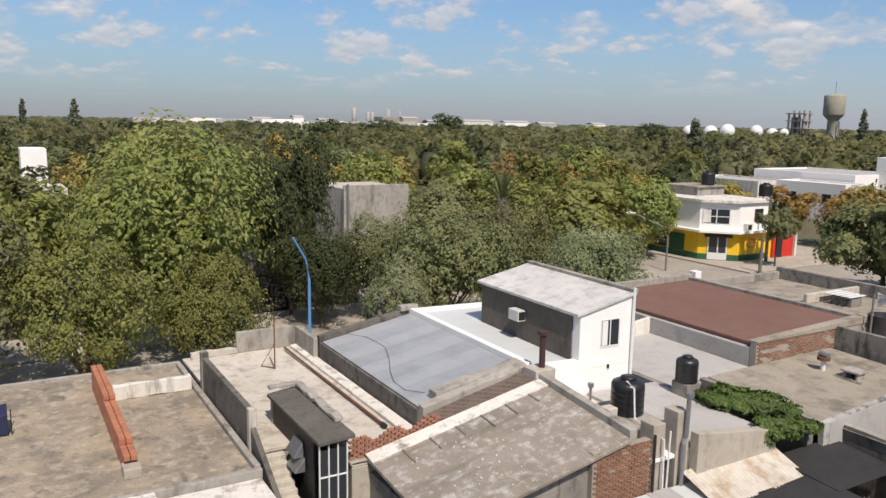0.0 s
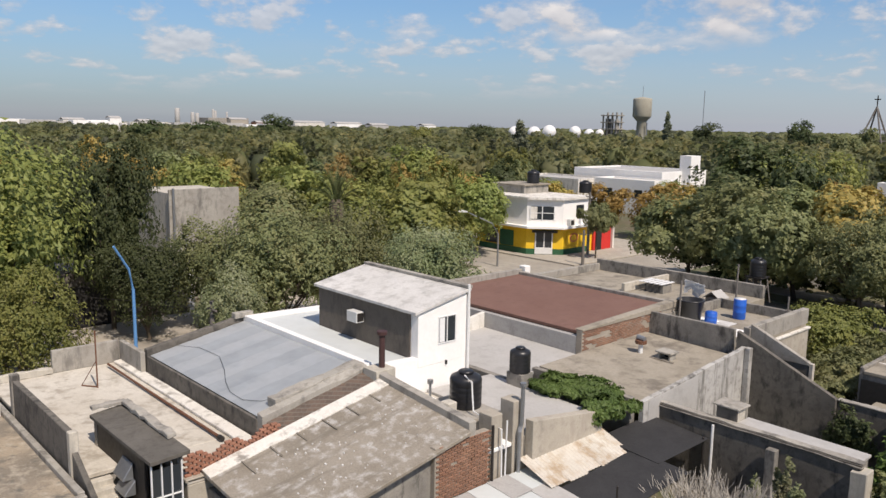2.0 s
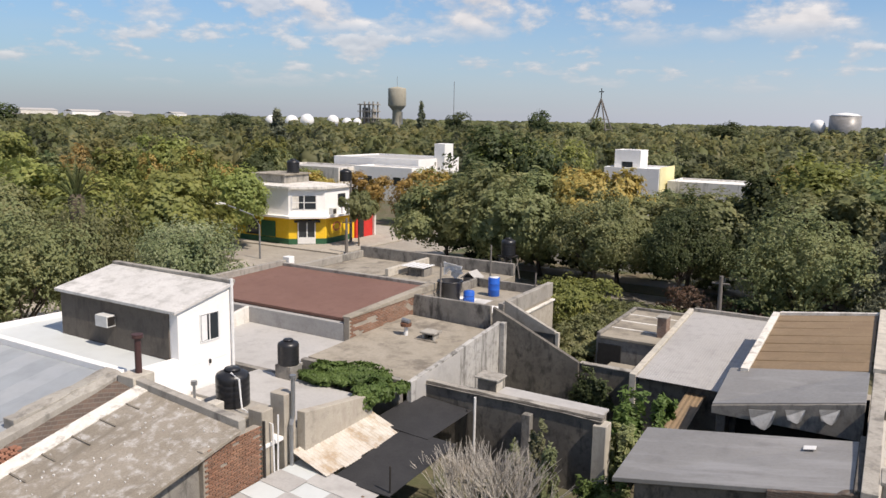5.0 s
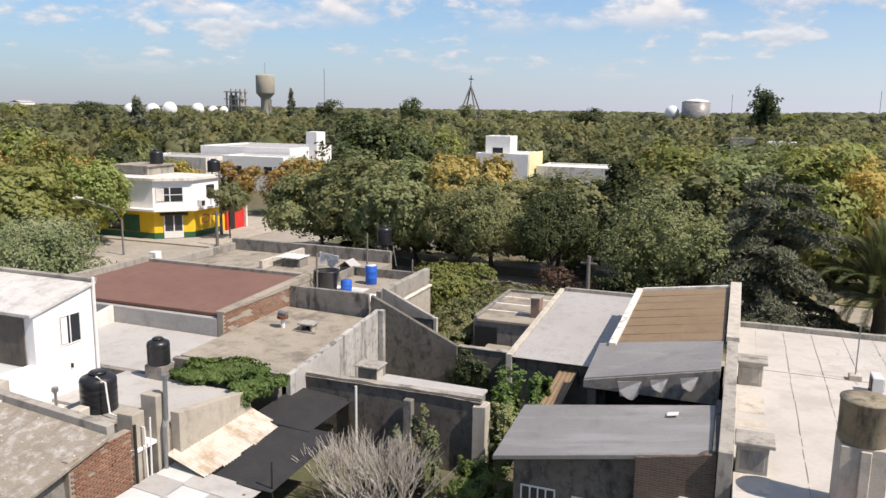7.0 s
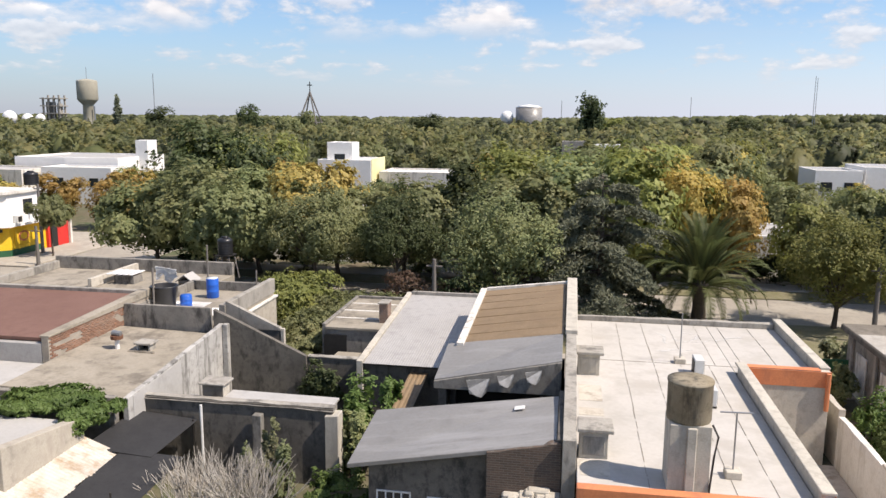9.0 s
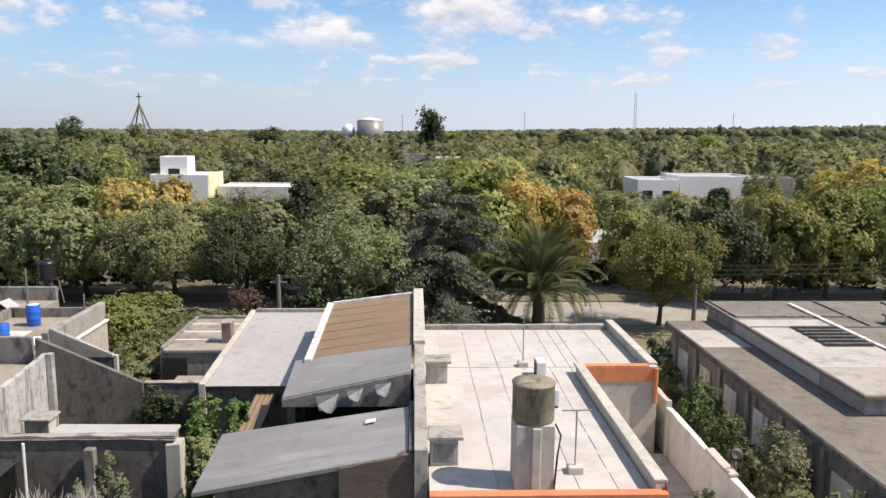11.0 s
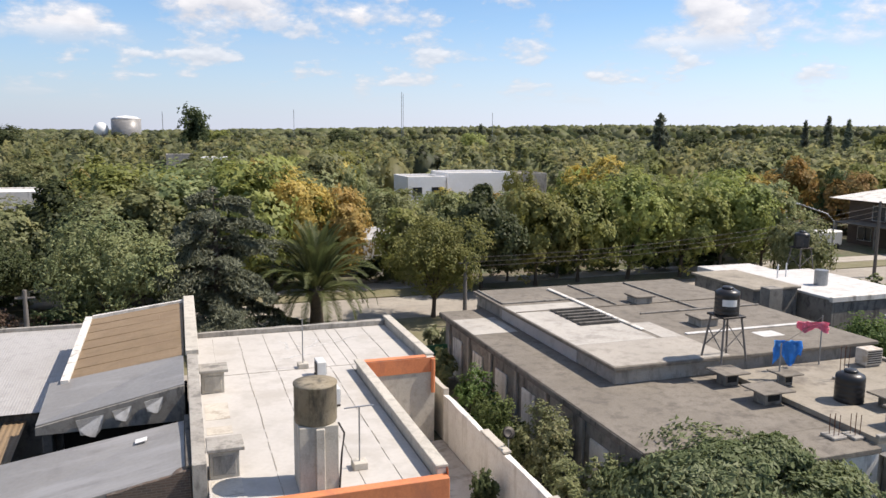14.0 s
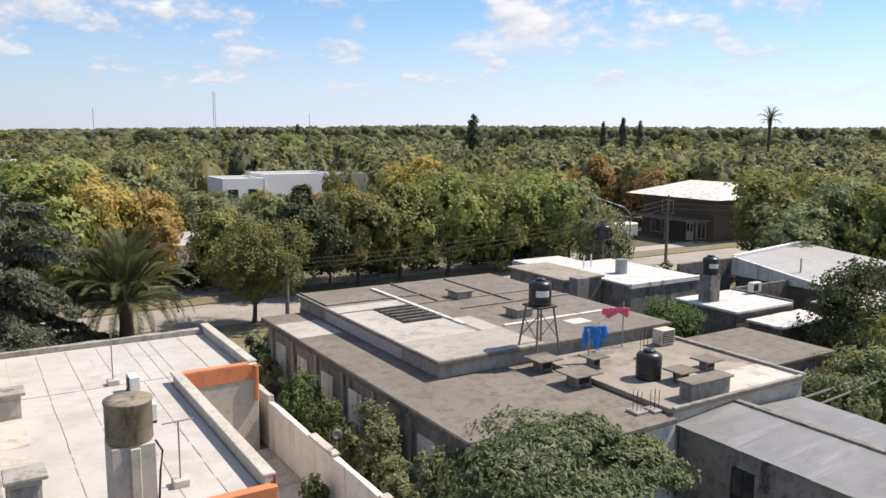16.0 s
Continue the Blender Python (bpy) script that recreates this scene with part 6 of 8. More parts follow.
for i, (x, w, h) in enumerate(((-3.1, 0.85, 0.8), (-2.1, 0.6, 0.5), (-1.1, 0.6, 0.55))):
    bm = bmesh.new()
    e = 3.72 + (x + 4.75) * 0.21
    v = [bm.verts.new((x - w / 2, 26.96, e - 0.06)), bm.verts.new((x + w / 2, 26.96, e + 0.06))]
    for q in range(9):
        a_ = math.pi * q / 8
        v.append(bm.verts.new((x + w * 0.5 * math.cos(a_) * (1 - 0.12 * (q % 2)), 26.9 - 0.05 * math.sin(a_), e - 0.05 - h * 0.8 * math.sin(a_) ** 0.7 * (1 - 0.08 * (q % 3)))))
    bm.faces.new(v)
    bmesh.ops.solidify(bm, geom=bm.faces[:], thickness=0.01)
    part("strip", bm, "lime_roof", rg)
wn_ = thing("wall_window", -4.5, 21.94, 1.2, "small barred white window in the dark wall", "window")
window(wn_, "y", 21.94, -5.6, -4.6, 1.0, 2.0, -1, 3, "white_pipe")
window(wn_, "y", 21.94, -4.0, -2.9, 1.0, 1.9, -1, 3, "white_pipe")
hs = thing("stone_heap", -1.2, 21.0, 0, "rounded heap of pale rubble against the brick wall", "rubble")
for i in range(14):
    r = random.Random(i)
    part("stone", box(-1.9 + r.random() * 1.5, -1.6 + r.random() * 1.5 + 0.2, 20.9 + r.random() * 0.5, 21.5 + r.random() * 0.15, 1.6 + r.random() * 0.7, 2.4 + r.random() * 0.4, 0.05), "pale_wall", hs)

# ---- corner shop ----
cs = thing("corner_shop", -56, 66, 0, "white two-storey corner shop with a yellow and green ground floor", "shop")


def prism(points, z0, z1):
    bm = bmesh.new()
    lo, hi = [bm.verts.new((x, y, z0)) for x, y in points], [bm.verts.new((x, y, z1)) for x, y in points]
    bm.faces.new(lo[::-1]), bm.faces.new(hi)
    for i in range(len(points)):
        j = (i + 1) % len(points)
        bm.faces.new((lo[i], lo[j], hi[j], hi[i]))
    bmesh.ops.recalc_face_normals(bm, faces=bm.faces[:])
    return bm


def grow(points, d):
    cx, cy = sum(p[0] for p in points) / len(points), sum(p[1] for p in points) / len(points)
    return [(x + d * (1 if x > cx else -1), y + d * (1 if y > cy else -1)) for x, y in points]


corner = [(-62.0, 61.8), (-54.6, 61.8), (-51.8, 64.4), (-51.8, 68.6), (-62.0, 68.6)]
part("wall", prism(corner, 0.15, 3.0), "yellow_paint", cs)
part("plinth", prism(grow(corner, 0.04), 0.15, 0.75), "green_paint", cs)
part("canopy", prism(grow(corner, 0.7), 3.0, 3.22), "white_wall", cs)
part("upper_floor", prism(corner, 3.22, 6.0), "white_wall", cs)
part("roof", prism(grow(corner, 0.3), 6.0, 6.25), "soiled_white", cs)
part("block", box(-62.0, -57.5, 64.5, 68.6, 6.251, 7.1), "concrete", cs)
part("roof", box(-62.2, -57.3, 64.3, 68.8, 7.101, 7.25), "dun_roof", cs)


def on_chamfer(name, u0, u1, z0, z1, depth, mat, parent):
    a, b = Vector((-54.6, 61.8, 0)), Vector((-51.8, 64.4, 0))
    t_, n_ = (b - a), Vector((0.68, -0.73, 0))
    bm = bmesh.new()
    for d0 in (0.01, depth):
        for u in (u0, u1):
            for zz in (z0, z1):
                bm.verts.new(a + t_ * u + n_ * d0 + Vector((0, 0, zz)))
    bmesh.ops.convex_hull(bm, input=bm.verts[:])
    return part(name, bm, mat, parent)


wdw = on_chamfer("window", 0.1, 0.75, 3.9, 5.3, 0.05, "glass", cs)
on_chamfer("curtain", 0.1, 0.28, 3.95, 5.25, 0.07, "soiled_white", wdw)
for u in (0.08, 0.41, 0.74):
    on_chamfer("frame", u, u + 0.025, 3.85, 5.35, 0.09, "white_pipe", wdw)
on_chamfer("frame", 0.08, 0.765, 4.55, 4.62, 0.09, "white_pipe", wdw)
dr = on_chamfer("door", 0.25, 0.72, 0.2, 2.6, 0.06, "glass", cs)
for u in (0.24, 0.48, 0.7):
    on_chamfer("frame", u, u + 0.03, 0.2, 2.6, 0.1, "white_pipe", dr)
on_chamfer("frame", 0.24, 0.73, 0.2, 0.9, 0.09, "white_pipe", dr)
on_chamfer("awning", 0.15, 0.85, 2.55, 2.75, 0.7, "dark_metal", cs)
part("sign", box(-51.79, -51.72, 65.0, 67.4, 1.1, 2.6), "yellow_paint", cs)
bm = bmesh.new()
for i in range(14):
    a0 = i * 2 * math.pi / 14
    p = Vector((-51.70, 66.2 + 0.62 * math.cos(a0), 1.9 + 0.42 * math.sin(a0)))
    add_box(bm, p.x, p.x + 0.02, p.y - 0.12, p.y + 0.12, p.z - 0.09, p.z + 0.09)
part("painted_ring", bm, "orange_paint", cs, "orange ring-shaped painted sign")
window(cs, "x", -51.8, 66.6, 67.8, 4.1, 5.3, 1, 1)
window(cs, "y", 61.8, -60.6, -58.8, 0.9, 2.5, -1, 1)
window(cs, "y", 61.8, -60.4, -59.2, 4.0, 5.3, -1, 1)
part("wall", box(-58.4, -56.4, 61.7, 61.79, 0.8, 2.5), "green_paint", cs)
ac = thing("air_conditioner", -51.5, 65.4, 3.4, "white air-conditioning unit over the shop canopy", "air conditioner")
part("casing", box(-51.75, -51.3, 65.0, 65.8, 3.25, 3.95), "white_enamel", ac)
part("grille", box(-51.29, -51.27, 65.1, 65.6, 3.35, 3.85), "dark_metal", ac)
rs = thing("red_kiosk", -51.4, 71, 0, "small red-painted shop front beside the corner", "shop")
part("wall", box(-57.0, -51.9, 68.65, 73.0, 0.15, 3.0), "yellow_paint", rs)
part("front", box(-51.89, -51.6, 69.6, 73.0, 0.15, 2.9), "red_paint", rs)
# dark panel on the solid front, painted for a shaded doorway
part("doorway", box(-51.59, -51.56, 69.9, 71.0, 0.15, 2.4), "painted_dark", rs)
part("pillar", box(-51.59, -51.3, 72.7, 73.0, 0.15, 2.9), "soiled_white", rs)
part("roof", box(-57.1, -51.5, 68.65, 73.2, 3.0, 3.15), "dun_roof", rs)
tank(-58.6, 67.2, 7.25, 0.7, 1.5, "black water tank on the corner shop")
tank(-62.5, 82.0, 5.2, 0.8, 1.6, "black water tank on a low roof")

# ---- houses among the trees ----
def far_house(x0, x1, y0, y1, z, mat, roof, label, windows=2, face="y", sills=1.4):
    h = flat_house(label, x0, x1, y0, y1, z, mat, roof, (0.25, 0.25, 0.25, 0.25), 0.25)
    for i in range(windows):
        if face == "y":
            c = x0 + (x1 - x0) * (i + 0.5) / windows
            window(h, "y", y0, c - 0.7, c + 0.7, z - sills - 1.2, z - sills, -1, 1)
        else:
            c = y0 + (y1 - y0) * (i + 0.5) / windows
            window(h, "x", x0, c - 0.7, c + 0.7, z - sills - 1.2, z - sills, -1, 1)
    return h


far_house(-88, -70, 112, 126, 6.4, "white_wall", "light_roof", "large white flat-roofed building among trees", 4)
far_house(-79, -67.5, 106, 111.5, 5.3, "white_wall", "soiled_white", "white flat-roofed wing among trees", 2)
far_house(-94, -80, 103, 111.5, 5.0, "soiled_white", "light_roof", "pale low wing with a broad roof", 2)
far_house(-70.5, -68.4, 118, 121, 9.0, "white_wall", "white_wall", "slim white stair tower on a flat roof", 0)
far_house(-34.5, -27.0, 103, 111, 7.3, "white_wall", "white_wall", "white two-storey house above the trees", 1)
far_house(-33.6, -30.0, 104.5, 108, 9.6, "white_wall", "white_wall", "white roof room of a two-storey house", 1)
part("side", box(-26.99, -26.9, 103.2, 110.8, 1.0, 7.7), "pale_yellow", far_house(-26.6, -13.0, 106, 114, 5.6, "soiled_white", "white_wall", "long low white house among trees", 4))
far_house(32.5, 38.5, 112, 120, 6.5, "white_wall", "light_roof", "pale house with dark windows among trees", 2)
far_house(39.0, 50.0, 112.5, 121, 7.0, "white_wall", "light_roof", "white house with blank wall among trees", 0)
far_house(50.2, 56.0, 113, 121, 6.8, "concrete", "dun_roof", "bare rendered house among trees", 0)
far_house(4.0, 9.0, 150, 156, 8.2, "white_wall", "light_roof", "distant white house roof", 1)
far_house(-2.0, 3.0, 149, 155, 8.8, "concrete", "grey_roof", "distant grey house roof", 1)
far_house(-95, -90, 2.6, 5.0, 9.9, "white_wall", "white_wall", "white house beyond the street trees", 1, "x")
far_house(-86, -80, -9, 6, 6.6, "soiled_white", "light_roof", "pale house roofs beyond the street trees", 2, "x")
far_house(-28, -16, 69, 78, 4.2, "white_wall", "light_roof", "white house front glimpsed through trees", 3)
far_house(-8, 2, 70, 78, 4.0, "cream_wall", "red_tile", "cream house with a porch behind trees", 2)
far_house(16, 26, 70, 79, 3.3, "white_wall", "light_roof", "white house front behind street trees", 3)
far_house(34, 46, 70, 79, 4.0, "soiled_white", "light_roof", "pale house front behind street trees", 3)
gw = thing("blank_gable_house", -60, 26.5, 0, "tall house with a blank grey rendered gable", "house")
part("wall", box(-63.0, -56.5, 23.9, 29.2, 0, 8.2), "pale_wall", gw)
part("gable", box(-56.49, -56.3, 23.7, 29.4, 0, 8.5), "concrete", gw)
part("pipe", pipe([(-56.2, 24.0, 0), (-56.2, 24.0, 8.6)], 0.1), "galvanised", gw)
lowb = flat_house("dark low house across the side street", -60.0, -52.2, 13.0, 23.0, 3.6, "black_wall", "dun_roof", (0.2, 0.2, 0.2, 0.2))
part("gate", box(-52.19, -52.1, 14.0, 20.0, 0.15, 2.8), "painted_dark", lowb)
flat_house("white low house across the side street", -60.0, -52.2, 23.2, 23.6, 3.0, "white_wall", "dun_roof", (0.1, 0.1, 0, 0), 0.1)
rh = thing("brick_house", 86, 70, 0, "two-storey brown brick house with a pale hipped sheet roof", "house")
part("wall", box(80.0, 92.0, 64.0, 76.0, 0, 5.6), "dark_brick", rh)
bm = bmesh.new()
c = [bm.verts.new(p) for p in ((78.3, 62.3, 5.6), (93.7, 62.3, 5.6), (93.7, 77.7, 5.6), (78.3, 77.7, 5.6))]
r_ = [bm.verts.new((86, 67, 7.4)), bm.verts.new((86, 73, 7.4))]
for f in ((c[0], c[1], r_[0]), (c[1], c[2], r_[1], r_[0]), (c[2], c[3], r_[1]), (c[3], c[0], r_[0], r_[1]), c[::-1]):
    bm.faces.new(f)
part("roof", bm, "soiled_white", rh)
window(rh, "x", 80.0, 70.6, 72.4, 3.2, 4.9, -1, 1, "white_pipe")
dr = part("door", box(79.9, 79.98, 67.0, 68.2, 0.05, 2.4), "white_enamel", rh)
part("pane", box(79.885, 79.899, 67.15, 67.5, 1.2, 2.2, 0), "glass", dr)
part("pane", box(79.885, 79.899, 67.7, 68.05, 1.2, 2.2, 0), "glass", dr)
window(rh, "x", 80.0, 65.2, 66.4, 0.5, 2.4, -1, 1, "white_pipe")
part("porch_roof", slab(77.4, 79.98, 64.2, 75.8, 2.8, 2.95, 2.95, 2.8, 0.12), "big_roof", rh)
for y in (64.5, 69.6, 75.4):
    part("porch_post", box(77.5, 77.7, y, y + 0.2, 0, 2.78), "old_wall", rh)
window(rh, "x", 80.0, 72.4, 74.4, 0.6, 2.2, -1, 1, "white_pipe")
flat_house("pale corner house across the avenue", 66, 76, 82, 92, 4.2, "soiled_white", "light_roof", (0.2, 0.2, 0.2, 0.2))
van = thing("parked_van", 71, 72.5, 0.02, "white delivery van parked at the kerb", "van")
part("body", box(70.0, 74.8, 71.6, 73.5, 0.4, 2.2, 0.15), "white_enamel", van)
part("windscreen", box(69.98, 70.3, 71.8, 73.3, 1.3, 2.0, 0.05), "glass", van)
for x in (70.9, 73.9):
    for y in (71.6, 73.4):
        b = lathe([(0.34, 0), (0.36, 0.04), (0.36, 0.16), (0.34, 0.2)], 18)
        bmesh.ops.rotate(b, verts=b.verts, cent=(0, 0, 0), matrix=Matrix.Rotation(radians(90), 3, "X"))
        bmesh.ops.translate(b, verts=b.verts, vec=(x, y + 0.1, 0.38))
        part("wheel", b, "black_plastic", van)

# ---- street furniture ----
def lamp_post(x, y, h, dx, dy, rise, mat, label, head=True):
    t = thing("street_lamp", x, y, 0, label, "street lamp")
    part("pole", tube(bmesh.new(), [(x, y, 0), (x, y, h * 0.5), (x, y, h)], [0.1, 0.09, 0.075], 10), mat, t)
    part("arm", pipe([(x, y, h - 0.05), (x + dx * 0.2, y + dy * 0.2, h + rise * 0.45), (x + dx, y + dy, h + rise)], 0.06), mat, t)
    if not head:
        return t
    hd = tube(bmesh.new(), [(x + dx * 0.97, y + dy * 0.97, h + rise), (x + dx * 1.15, y + dy * 1.15, h + rise + 0.06), (x + dx * 1.32, y + dy * 1.32, h + rise + 0.02)], [0.07, 0.16, 0.08], 10)
    part("lamp_head", hd, "white_enamel", t)
    return t


lamp_post(-38.5, 14.2, 5.2, 0.4, -1.0, 2.3, "blue_paint", "bent light-blue street lamp without its head", False)
lamp_post(-51.7, 54.4, 3.3, -1.0, -3.4, 2.2, "galvanised", "pale grey curved street lamp at the corner")
lamp_post(-64.4, 52.0, 5.0, 1.6, 4.0, 1.2, "galvanised", "grey street lamp reaching over the road")
lamp_post(63.0, 61.6, 4.8, -2.4, 2.4, 1.6, "galvanised", "grey curved street lamp over the avenue")
for x, y, h in ((62.8, 56.1, 7.3), (-8.1, 46.0, 4.9), (-36.1, 17.2, 4.6), (-50.4, 67.0, 6.8), (-46.8, 61.5, 3.6), (18.5, 49.5, 5.0), (50.0, 70.0, 7.6), (33.0, 64.0, 6.0)):
    p_ = thing("utility_pole", x, y, 0, "weathered grey timber utility pole", "pole")
    part("shaft", tube(bmesh.new(), [(x, y, 0), (x, y, h)], [0.17, 0.11], 10), "grey_wood", p_)
    part("crossarm", box(x - 0.5, x + 0.5, y - 0.05, y + 0.05, h - 0.5, h - 0.4), "grey_wood", p_)


def wire(a, b, sag, r=0.02):
    a, b = Vector(a), Vector(b)
    t = thing("overhead_wire", *a, "black overhead wire between poles", "wire")
    part("strand", pipe([a.lerp(b, i / 10) - Vector((0, 0, sag * 4 * (i / 10) * (1 - i / 10))) for i in range(11)], r, 5), "dark_metal", t)


for k_ in range(3):
    wire((62.8, 56.1, 6.9 - 0.5 * k_), (120.0, 36.0, 8.5 - 0.6 * k_), 1.2)
    wire((62.8, 56.1, 6.9 - 0.5 * k_), (18.5, 49.5, 4.9 - 0.3 * k_), 0.8)
wire((62.8, 56.1, 6.5), (50.0, 70.0, 7.2), 0.6)
wire((-38.5, 14.2, 4.6), (-52.2, 10.0, 4.4), 0.3)

# ---- landmarks on the skyline ----
wt = thing("water_tower", -238, 358, 0, "tall grey-green concrete water tower with a round tank", "water tower")
b = lathe([(3.2, -2), (2.7, 8), (2.5, 17.5), (3.4, 18.6), (4.7, 20.0), (4.9, 20.4), (4.9, 29.0), (4.6, 29.6), (0.1, 30.4)], 28)
part("tower", b, "tower_concrete", wt, local=True)
part("mast", pipe([(0, 0, 30), (0, 0, 36)], 0.12, 6), "galvanised", wt, local=True)
part("pipe", pipe([(4.0, -1.0, 0), (4.0, -1.0, 17)], 0.35, 8), "galvanised", wt, local=True)
si = thing("process_tower", -350, 487, 0, "open-framed grey industrial tower", "tower")
for i in range(4):
    for j in range(2):
        part("column", box(-356 + i * 4, -355 + i * 4, 484 + j * 6, 485 + j * 6, 0, 24 + (i % 2) * 1.5), "concrete", si)
part("core", box(-354.5, -349.5, 486, 489.5, 0, 21), "old_wall", si)
part("silo", pipe([(-345.5, 488, 0), (-345.5, 488, 20)], 1.8, 14), "concrete", si)
for z_ in (8, 13, 18, 23):
    part("floor", box(-357, -342, 483, 492, z_, z_ + 0.7), "concrete", si)
for i, (x, y, z_, r) in enumerate(((-386, 459, 10.4, 5.2), (-371, 471, 10.6, 4.5), (-395, 452, 9.4, 5.0), (-363, 478, 9.4, 3.8), (-357, 483, 9.8, 3.3), (-406, 442, 9.6, 4.6), (-50, 598, 13.0, 5.0))):
    sg = thing("gas_sphere", x, y, 0, "white spherical gas tank above the trees", "gas tank", "gas tanks")
    bm = bmesh.new()
    bmesh.ops.create_uvsphere(bm, u_segments=24, v_segments=14, radius=r)
    for f in bm.faces:
        f.smooth = True
    bmesh.ops.translate(bm, verts=bm.verts, vec=(x, y, z_))
    part("shell", bm, "sphere_white", sg)
    for a_ in range(6):
        part("leg", pipe([(x + r * 0.8 * math.cos(a_), y + r * 0.8 * math.sin(a_), 0), (x + r * 0.8 * math.cos(a_), y + r * 0.8 * math.sin(a_), z_ - r * 0.4)], 0.3, 6), "galvanised", sg)
ct = thing("storage_tank", -33.5, 599, 0, "wide grey cylindrical storage tank with a pale dome", "storage tank")
part("shell", lathe([(10, 0), (10, 20.5)], 36), "grey_roof", ct, local=True)
part("dome", lathe([(10.1, 20.5), (7, 22.0), (0.1, 23)], 36), "sphere_white", ct, local=True)
ch = thing("church_spire", -130, 378, 0, "open steel church spire with a cross", "spire")
for sx, sy in ((-1, -1), (1, -1), (1, 1), (-1, 1)):
    part("strut", pipe([(-130 + sx * 6.5, 378 + sy * 6.5, 3), (-130, 378, 25)], 0.4, 6), "grey_wood", ch)
for z_, s in ((10, 4.4), (15, 2.9)):
    part("tie", pipe([(-130 - s, 378 - s, z_), (-130 + s, 378 - s, z_)], 0.2, 5), "grey_wood", ch)
    part("tie", pipe([(-130 + s, 378 - s, z_), (-130 + s, 378 + s, z_)], 0.2, 5), "grey_wood", ch)
part("core", pipe([(-130, 378, 5), (-130, 378, 14)], 1.1, 8), "concrete", ch)
part("cross", pipe([(-130, 378, 25), (-130, 378, 30)], 0.25, 6), "dark_metal", ch)
part("cross", pipe([(-131.3, 378, 28.3), (-128.7, 378, 28.3)], 0.25, 6), "dark_metal", ch)
for x, y, h in ((162.6, 577.5, 42.7), (-9.2, 600, 26), (191, 673, 46), (-215, 380, 34), (230, 560, 28), (90, 640, 30)):
    ms = thing("radio_mast", x, y, 0, "thin distant radio mast", "mast", "radio masts")
    part("mast", pipe([(x, y, 0), (x, y, h)], 0.2, 6), "galvanised", ms)
sd_ = thing("distant_sheds", -560, 320, 0, "distant pale industrial sheds at the horizon", "sheds")
for i in range(16):
    r = random.Random(i + 50)
    a_ = radians(150 + 22 * i / 16 * 1.0)
    x, y = 900 * math.cos(a_), 900 * math.sin(a_)
    part("shed", box(x - 8, x + 8, y - r.uniform(8, 24), y + r.uniform(8, 24), 0, r.uniform(11.5, 14.0), 0.1), r.choice(("white_wall", "light_roof", "soiled_white")), sd_)

wk = thing("factory", -1374, 600, 0, "distant factory with slim chimneys and silos on the horizon", "factory")
for off, r, h in ((0, 5.0, 38), (26, 4.0, 31), (34, 4.0, 30), (62, 2.5, 37), (66, 2.5, 35), (86, 2.0, 33)):
    b = lathe([(r, 0), (r * 0.9, h * 0.6), (r * 0.85, h - 1), (r * 0.7, h)], 14)
    bmesh.ops.translate(b, verts=b.verts, vec=(off * 0.4, off * 0.92, 0))
    part("chimney", b, "light_roof", wk, local=True)
part("hall", box(-6, 40, 40, 120, 0, 22, 0.2), "concrete", wk, local=True)
for hd, wd, top, m_ in ((62.5, 34, 23, "cream_wall"), (60.9, 22, 18, "brick"), (57.6, 66, 19.5, "soiled_white"), (54.8, 58, 18.5, "white_wall"), (52.6, 40, 17.0, "light_roof"), (70.5, 20, 22, "white_wall"), (73.0, 36, 18, "soiled_white"), (68.6, 24, 17.5, "light_roof"), (49.0, 30, 17.5, "white_wall")):
    px_, py_ = -1500 * math.sin(radians(hd)), 1500 * math.cos(radians(hd))
    wk = thing("warehouse", px_, py_, 0, "distant pale warehouse with a low pitched roof", "warehouse", "distant warehouses")
    part("wall", box(-12, 12, -wd / 2, wd / 2, 0, top - 3, 0.1), m_, wk, local=True)
    part("roof", slab(-12.5, 0, -wd / 2, wd / 2, top - 3, top, top, top - 3, 0.5, 0), "light_roof", wk, local=True)
    part("roof", slab(0, 12.5, -wd / 2, wd / 2, top, top - 3, top - 3, top, 0.5, 0), "light_roof", wk, local=True)

# left edge of the terrace roof
rp = thing("block_pile", -30.0, -0.4, 3.2, "small stack of red hollow blocks on the roof", "blocks")
for i in range(8):
    b = new("block", block_mesh)
    b.parent, b.location = rp, (-0.2 + 0.36 * (i % 2), -0.3 + 0.2 * ((i // 2) % 2), 0.01 + 0.19 * (i // 4))
tpn = thing("blue_tarpaulin", -28.2, -0.5, 3.2, "dark blue tarpaulin hung over a low frame", "tarpaulin")
part("sheet", wedge_wall(-28.7, -27.7, -0.9, -0.1, 3.25, (3.9, 3.8, 3.95, 4.0)), "blue_tarp", tpn)
for x in (-28.6, -27.8):
    part("leg", pipe([(x, 0.0, 3.2), (x, 0.0, 3.8)], 0.02, 5), "dark_metal", tpn)

